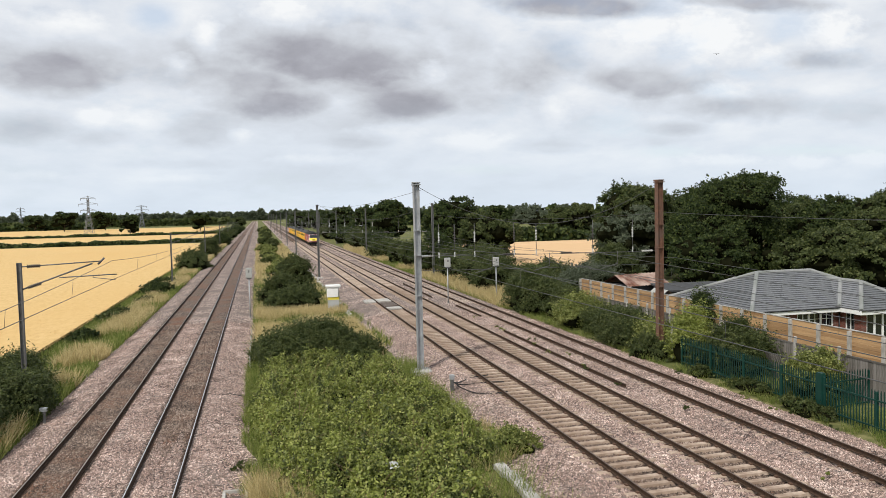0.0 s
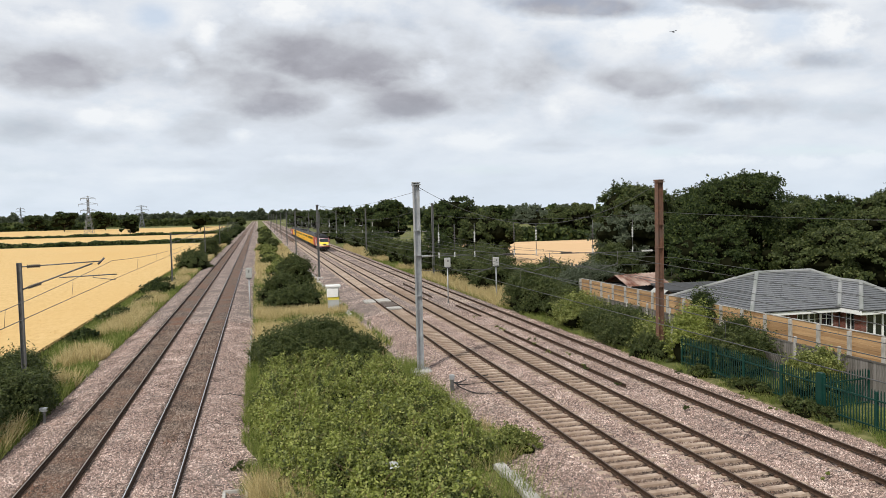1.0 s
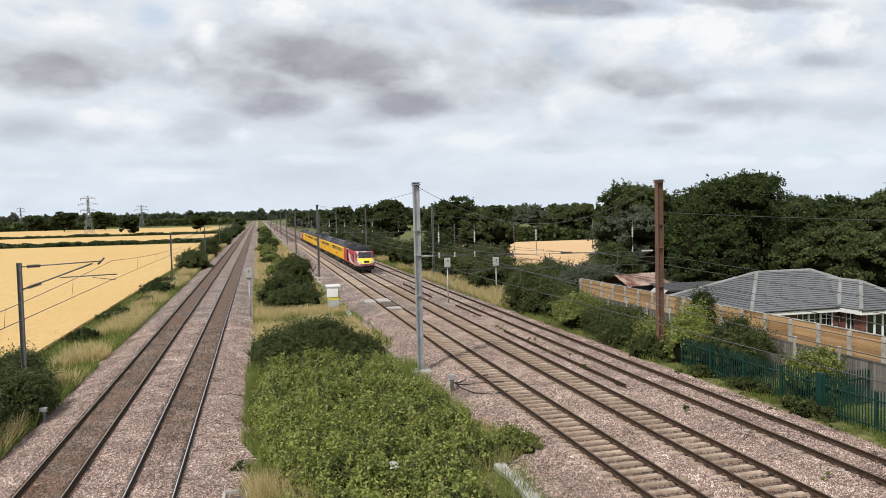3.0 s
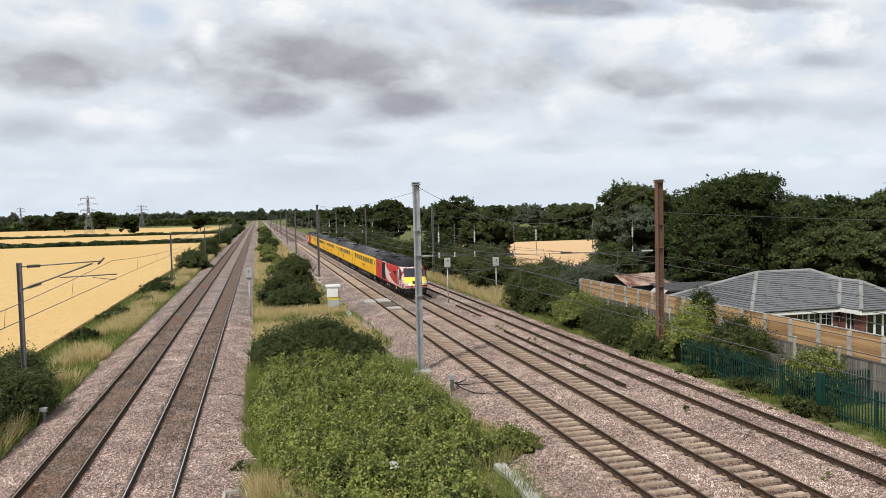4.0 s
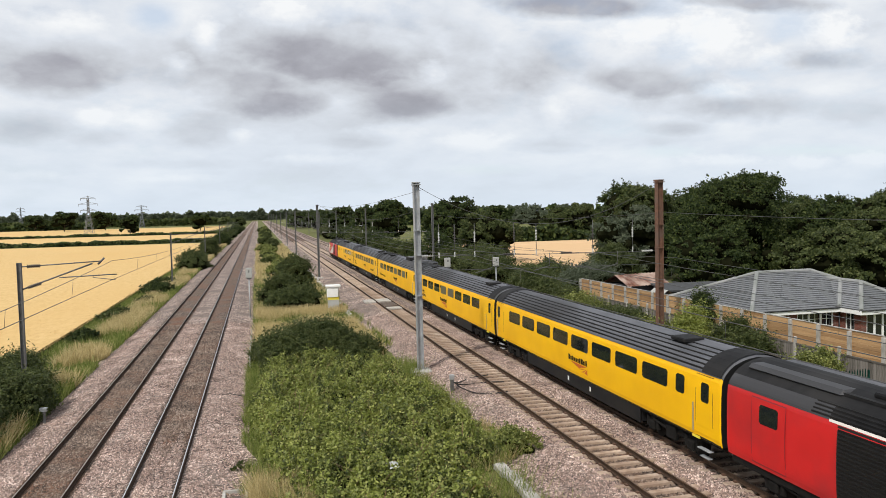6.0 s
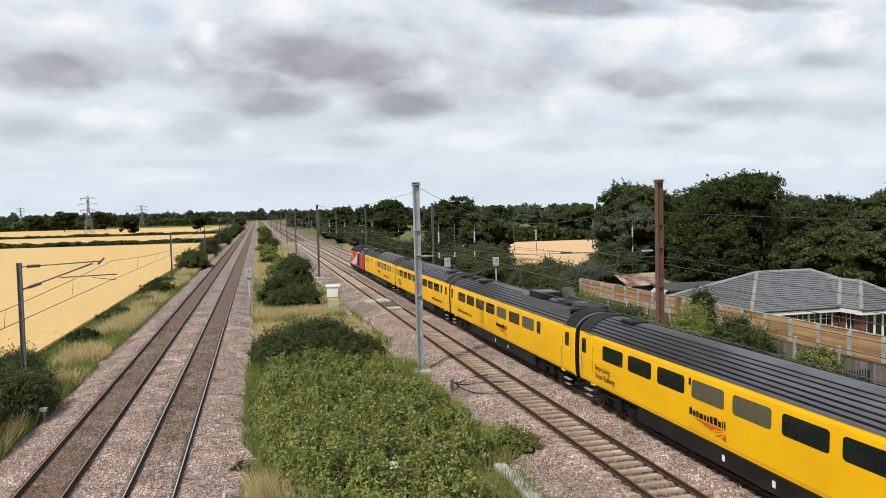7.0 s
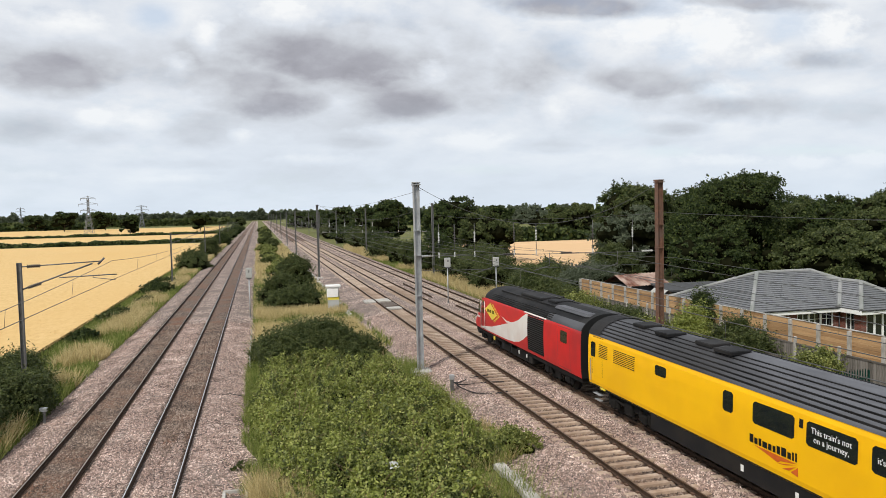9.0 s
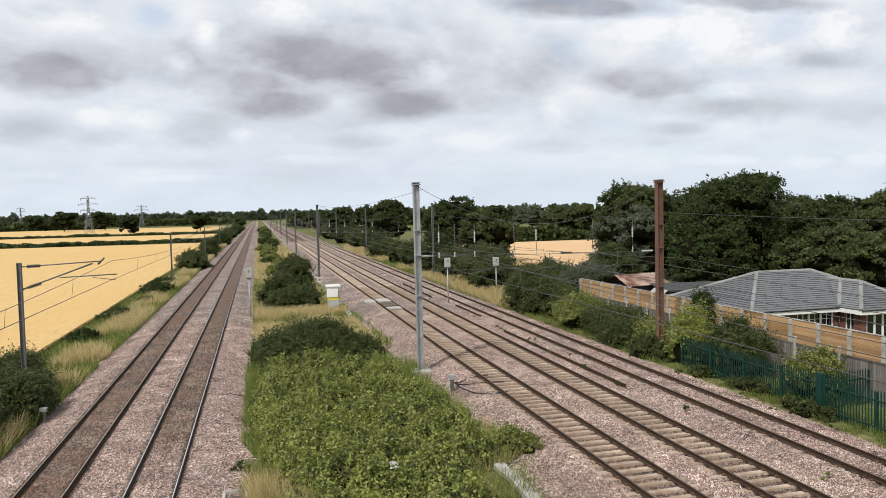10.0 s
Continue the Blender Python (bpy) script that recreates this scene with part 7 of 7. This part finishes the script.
# eastern bank
for _k, (_x, _y, _w, _d, _h, _m, _n) in enumerate((
        (23.3, 46.5, 2.6, 9.0, 2.3, "leaf_mid", 20000), (23.6, 52.5, 2.8, 6.0, 2.5, "leaf_bramble", 12000), (24.0, 42.5, 2.4, 4.0, 1.9, "leaf_bramble", 9000), (24.3, 57.0, 2.8, 4.5, 2.6, "leaf_mid", 9000),
        (23.6, 62.5, 4.4, 5.0, 4.3, "leaf_mid", 14000), (25.6, 67.5, 4.6, 5.0, 3.6, "leaf_mid", 9000), (23.9, 38.2, 2.3, 2.4, 3.1, "leaf_bright", 9000), (25.6, 39.6, 1.6, 2.0, 3.5, "leaf_dark", 6000),
        (24.4, 34.0, 2.4, 3.8, 2.8, "leaf_mid", 13000), (24.6, 29.0, 2.0, 2.8, 2.2, "leaf_bramble", 8000), (23.9, 36.2, 1.6, 2.4, 1.7, "leaf_mid", 5000), (22.7, 31.0, 0.9, 3.0, 0.7, "leaf_mid", 2500), (22.6, 27.0, 0.9, 3.0, 0.7, "leaf_mid", 2500), (22.5, 40.6, 1.6, 3.0, 1.5, "leaf_mid", 4000), (22.7, 35.2, 0.9, 2.0, 0.6, "leaf_mid", 1600),
        (26.8, 88.0, 6.5, 9.0, 5.3, "leaf_mid", 12000), (25.3, 96.0, 4.6, 7.0, 4.4, "leaf_mid", 8000), (24.8, 107.0, 7.2, 9.0, 6.2, "leaf_dark", 11000), (25.6, 80.0, 4.2, 6.0, 3.6, "leaf_mid", 8000), (30.5, 77.0, 6.0, 7.0, 3.4, "leaf_mid", 9000),
        (37.5, 75.0, 5.2, 5.5, 5.2, "leaf_mid", 9000), (31.5, 68.5, 5.6, 5.0, 3.6, "leaf_grey", 9000), (24.5, 120.0, 5.0, 8.0, 4.8, "leaf_mid", 7000), (24.5, 134.0, 4.6, 8.0, 4.0, "leaf_mid", 6000),
        (24.2, 150.0, 6.6, 10.0, 4.2, "leaf_mid", 6000), (26.0, 172.0, 6.0, 12.0, 5.0, "leaf_dark", 6000), (26.5, 200.0, 7.0, 14.0, 5.5, "leaf_mid", 6000), (27.0, 235.0, 8.0, 16.0, 6.0, "leaf_dark", 6000), (27.0, 280.0, 9.0, 20.0, 6.0, "leaf_mid", 6000))):
    bush(_x, _y, float(bed_z(np.array([_x]))[0]), _w, _d, _h, _m, _n, {"leaf_mid": "dense green shrub on the railway bank", "leaf_bramble": "bright green bramble clump on the railway bank", "leaf_bright": "fresh yellow-green shrub beside the rusty mast", "leaf_dark": "dark ivy-green shrub on the railway bank", "leaf_grey": "grey-green shrub behind the bank"}[_m], 100 + _k, 0.075 * (1 + max(0, _y - 40) / 90), 9)
grass("verge_green_east", "short green grass along the eastern verge", "grass_green", 34000, (21.4, 24.6), (20, 150), 0.4, 0.012, 131, 1.3, 0.4, -0.25, edge=lambda x, y: x > np.interp(y, [20, 26, 34, 40, 60, 150], [23.0, 22.9, 22.5, 21.6, 21.4, 21.4]))
grass("verge_dry_east", "tall pale dry grass along the eastern verge", "grass_dry", 30000, (21.6, 25.5), (66, 210), 0.9, 0.018, 132, 1.2, 0.12, -0.2)
grass("fence_weeds", "weeds at the foot of the green fence", "grass_green", 9000, (22.2, 23.2), (20, 37), 0.4, 0.010, 133, 1.0, 0.9, 0.0)

# trees, eastern side: x, y, crown width, top, foliage, leaves
for _k, (_x, _y, _w, _h, _m, _n, _lb) in enumerate((
        (52.3, 75, 13.5, 11.8, "leaf_dark", 42000, "large dense oak with dark green crown behind the bungalow"), (68.5, 82, 12.0, 8.7, "leaf_mid", 18000, "olive-green tree behind the garden"), (67.0, 74, 9.0, 9.3, "leaf_dark", 16000, "dark green tree behind the garden"), (63.0, 64, 10.0, 9.7, "leaf_mid", 22000, "mid-green tree at the garden's edge"),
        (52.8, 60, 9.5, 6.2, "leaf_mid", 18000, "olive-green willow in front of darker trees"), (50.8, 52, 7.0, 6.0, "leaf_mid", 16000, "olive-green willow behind the roof"), (57.6, 110, 10.5, 12.3, "leaf_dark", 16000, "dark rounded tree above the others"), (53.0, 95, 10.0, 11.4, "leaf_mid", 16000, "mid-green ash tree in the tree belt"), (61.5, 98, 10.0, 11.3, "leaf_dark", 14000, "dark green tree in the belt"),
        (45.0, 84, 10.5, 8.5, "leaf_grey", 16000, "grey-green willow with pale leaves"), (92.5, 205, 13.0, 10.3, "leaf_mid", 8000, "distant mid-green tree at the field edge"), (96.0, 232, 14.0, 9.0, "leaf_mid", 7000, "distant tree at the field edge"), (120.0, 320, 20.0, 10.3, "leaf_grey", 8000, "distant grey-green willows beyond the field"), (140.0, 330, 20.0, 10.3, "leaf_grey", 8000, "distant grey-green willows beyond the field"),
        (76.0, 235, 12.0, 10.0, "leaf_dark", 7000, "distant dark tree beyond the field"), (36.0, 140, 11.5, 11.3, "leaf_dark", 16000, "dark broad tree beside the line"), (36.8, 120, 10.5, 8.3, "leaf_mid", 14000, "mid-green hawthorn tree beside the line"), (33.8, 200, 12.0, 11.9, "leaf_dark", 11000, "dark pointed tree beside the line"), (30.6, 270, 15.0, 11.0, "leaf_dark", 9000, "dark tree beside the far line"), (33.0, 237, 10.0, 10.6, "leaf_dark", 8000, "dark tree beside the far line"),
        (29.0, 380, 18.0, 10.5, "leaf_dark", 6000, "dark tree beside the far line"), (28.0, 520, 24.0, 10.5, "leaf_dark", 5000, "dark tree beside the far line"), (46.5, 68, 7.0, 6.5, "leaf_dark", 10000, "dark green tree behind the sheds"), (41.5, 66, 6.0, 5.6, "leaf_dark", 8000, "dark green tree behind the sheds"), (59, 70, 9, 8.5, "leaf_dark", 12000, "dark green tree behind the garden"), (64, 120, 12, 11.6, "leaf_dark", 9000, "dark green tree in the belt"), (75, 95, 14, 9.7, "leaf_dark", 9000, "dark green tree in the belt"), (80, 78, 14, 10.2, "leaf_dark", 8000, "dark green tree in the belt"))):
    tree(_x, _y, -0.4, _w, _h + 0.4, _m, _n, _lb, 200 + _k, 0.13 * (1 + max(0, _y - 60) / 110), bole=0.06, lobes=22 if _n > 12000 else 13)

# western distance: hedges, single trees, wood
for _k, (_x, _y, _w, _h, _m) in enumerate(((-72.0, 465, 13.5, 11.0, "leaf_dark"), (-40.0, 560, 19.0, 12.8, "leaf_dark"), (-160.6, 700, 23.0, 16.5, "leaf_dark"), (-131.7, 720, 24.0, 16.0, "leaf_dark"), (-209.7, 800, 24.0, 15.0, "leaf_dark"), (-14.5, 620, 14.0, 9.0, "leaf_mid"))):
    tree(_x, _y, -0.8, _w, _h, _m, 3500, "distant dark broad oak in the hedgerow", 300 + _k, 0.75, bole=0.12, lobes=11)


def hedge(name, x0, x1, y0, y1, h, n, size, seed, label, mat="leaf_dark"):
    rng = np.random.default_rng(seed)
    k = rng.uniform(0, 1, n)
    x = x0 + (x1 - x0) * k
    y = y0 + (y1 - y0) * k + rng.normal(0, 0.9, n)
    bump = np.array([0.75 + 0.5 * noise.noise(Vector((a * 0.06, seed, 0.0))) + 0.35 * noise.noise(Vector((a * 0.25, seed, 3.0))) for a in x])
    z = -0.8 + h * bump * rng.uniform(0.05, 1.0, n)
    nr = np.tile(np.array([0.0, -0.7, 0.7]), (n, 1))
    scatter(name, label, "hedge", mat, leaf_array(np.stack([x, y, z], 1), nr, size, rng, 0.7, 0.8))


hedge("near_hedge", -330, -13, 292, 304, 1.9, 16000, 0.42, 401, "dark clipped field hedge")
hedge("second_hedge", -190, -16, 450, 452, 1.9, 9000, 0.5, 402, "dark field hedge beyond the wheat")
# paler foliage on far_wood and greyer on horizon_wood stand in for distance haze
hedge("far_wood", -1400, -20, 1060, 1010, 9.5, 26000, 2.6, 403, "distant line of dark woodland", "leaf_mid")
hedge("far_wood_mid", -1100, -150, 830, 815, 7, 12000, 1.7, 404, "distant line of dark hedgerow trees")
hedge("horizon_wood", -1500, 700, 1900, 1900, 26, 22000, 5.0, 405, "woodland on the horizon, greyed in colour for haze", "leaf_grey")
hedge("far_wood_east", 60, 900, 520, 640, 14, 16000, 1.8, 406, "distant woodland beyond the eastern field")
hedge("east_field_hedge", 44, 220, 193, 196, 5.5, 12000, 0.6, 407, "dark hedge behind the eastern field")


def pylon(x, y, h, arm, label):
    t = thing("pylon", label, "pylon", "pylons", at=pose(x, y, -0.8))
    r = 0.10 + y / 9000.0
    b, w = h * 0.11, h * 0.022
    def leg(s, q, z):
        k = min(1.0, z / (h * 0.62))
        d = b * (1 - k) + w * k
        return (s * d, q * d, z)
    seg, lv = [], [0, 0.16, 0.30, 0.42, 0.52, 0.62, 0.72, 0.82, 0.92]
    for s in (-1, 1):
        for q in (-1, 1):
            seg += [(leg(s, q, a * h), leg(s, q, c * h), r) for a, c in zip(lv, lv[1:])]
            seg.append((leg(s, q, 0.92 * h), (0, 0, h), r))
    part_bm = bmesh.new()
    for a, c, rr in seg:
        cyl_bm(part_bm, a, c, rr, seg=5)
    part("legs", part_bm, M["pylon"], t)
    br = []
    for a, c in zip(lv, lv[1:]):
        for q in (-1, 1):
            br += [(leg(-1, q, a * h), leg(1, q, c * h), r * 0.6), (leg(1, q, a * h), leg(-1, q, c * h), r * 0.6)]
    rods("bracing", br, M["pylon"], t, seg=4, smooth=False)
    for z, k in ((0.62, 0.8), (0.78, 1.0), (0.93, 0.75)):
        rods("cross_arm", [((-arm * k, 0, z * h), (arm * k, 0, z * h), r * 0.9), ((-arm * k, 0, z * h), (0, 0, (z + 0.05) * h), r * 0.7), ((arm * k, 0, z * h), (0, 0, (z + 0.05) * h), r * 0.7), ((-arm * k, 0, z * h), (-arm * k, 0, (z - 0.06) * h), r * 0.8), ((arm * k, 0, z * h), (arm * k, 0, (z - 0.06) * h), r * 0.8)], M["pylon"], t, seg=4, smooth=False)


pylon(-112.7, 560, 26.5, 6.2, "grey lattice electricity pylon standing in the fields")
pylon(-126.1, 900, 25.5, 7.4, "distant grey lattice pylon")
pylon(-359.4, 1300, 32.5, 7.5, "distant grey lattice pylon by the woods")

# ---------------------------------------------------------------- bird


def bird():
    t = thing("bird", "small dark bird in flight under the clouds", "bird")
    bm = bmesh.new()
    bmesh.ops.create_icosphere(bm, subdivisions=2, radius=1.0, matrix=Matrix.Diagonal((0.045, 0.12, 0.042, 1)))
    bmesh.ops.create_icosphere(bm, subdivisions=2, radius=0.03, matrix=Matrix.Translation((0, -0.12, 0.02)))
    cyl_bm(bm, (0, -0.14, 0.02), (0, -0.175, 0.018), 0.009, 0.002, 6)
    part("body", bm, M["feather"], t, smooth=True)
    bm = bmesh.new()
    box_bm(bm, -0.035, 0.035, 0.09, 0.22, -0.006, 0.008)
    part("tail", bm, M["feather"], t)
    wings = []
    for s in (-1, 1):
        bm = bmesh.new()
        top = [bm.verts.new((s * a, b, 0.006)) for a, b in ((0.0, -0.065), (0.11, -0.09), (0.25, -0.01), (0.29, 0.06), (0.14, 0.05), (0.0, 0.065))]
        low = [bm.verts.new((v.co.x, v.co.y, -0.006)) for v in top]
        bm.faces.new(top), bm.faces.new(list(reversed(low)))
        for i in range(6):
            j = (i + 1) % 6
            bm.faces.new((top[i], low[i], low[j], top[j]))
        wings.append((part("wing", bm, M["feather"], t), s))
    return t, wings


BIRD, WINGS = bird()

grass("bramble_weeds", "fresh weeds standing in the brambles", "grass_green", 16000, (0.0, 8.4), (18, 44), 1.15, 0.010, 141, 1.0, 0.7, 0.12)

_w = np.random.default_rng(151)
for _k in range(26):
    _x, _y = (_w.uniform(17.0, 17.8), _w.uniform(20, 60)) if _k % 2 else (_w.uniform(21.2, 22.2), _w.uniform(22, 60))
    bush(_x, _y, float(bed_z(np.array([_x]))[0]), _w.uniform(0.25, 0.6), _w.uniform(0.3, 0.8), _w.uniform(0.1, 0.25), "leaf_bramble" if _k % 3 else "leaf_mid", 160, "small green weed growing in ballast", 500 + _k, 0.05, 3, core=False)

BIRD_WAY = [(0.0, 48.25, 71.78, 24.84), (0.2, 46.40, 68.16, 24.67), (0.4, 44.00, 64.89, 24.54), (0.6, 41.30, 61.86, 24.24), (0.8, 37.95, 59.27, 23.82), (1.0, 33.68, 56.11, 22.98), (1.2, 29.40, 52.84, 22.32), (1.4, 25.09, 50.09, 21.55), (1.6, 20.69, 47.32, 20.51), (1.8, 16.32, 44.38, 19.42), (2.0, 12.33, 41.59, 18.55), (2.2, 8.69, 38.47, 17.83), (2.4, 5.58, 35.52, 17.36), (2.5, 4.20, 33.94, 17.35), (2.6, 2.76, 32.49, 17.14), (2.7, 1.59, 30.91, 17.13), (3.0, -2.32, 28.64, 17.88), (4.0, -15.38, 21.06, 20.38), (6.0, -41.47, 5.91, 25.38), (10.0, -93.68, -24.39, 35.38)]


def motions():
    for ob, dy, turn in TRAIN:
        rows = [(t, pose(TRACKS["R2"], S_FRONT + dy - SPEED * t, 0, 0, 0, turn)) for t in (0.0, 2.5, 5.0, 7.5, 10.0)]
        walk(ob, rows)
    rows, head = [], 0.0
    for i, (t, x, y, z) in enumerate(BIRD_WAY):
        a, b = BIRD_WAY[max(0, i - 1)], BIRD_WAY[min(len(BIRD_WAY) - 1, i + 1)]
        head = math.degrees(math.atan2(b[2] - a[2], b[1] - a[1])) + 90
        rows.append((t, pose(x, y, z, 0, 0, head)))
    walk(BIRD, rows)
    for wing, s in WINGS:
        walk(wing, [(i * 0.1, pose(s * 0.04, 0, 0.03, 0, -s * (10 + 42 * math.sin(i * 1.9)), 0)) for i in range(101)])


motions()
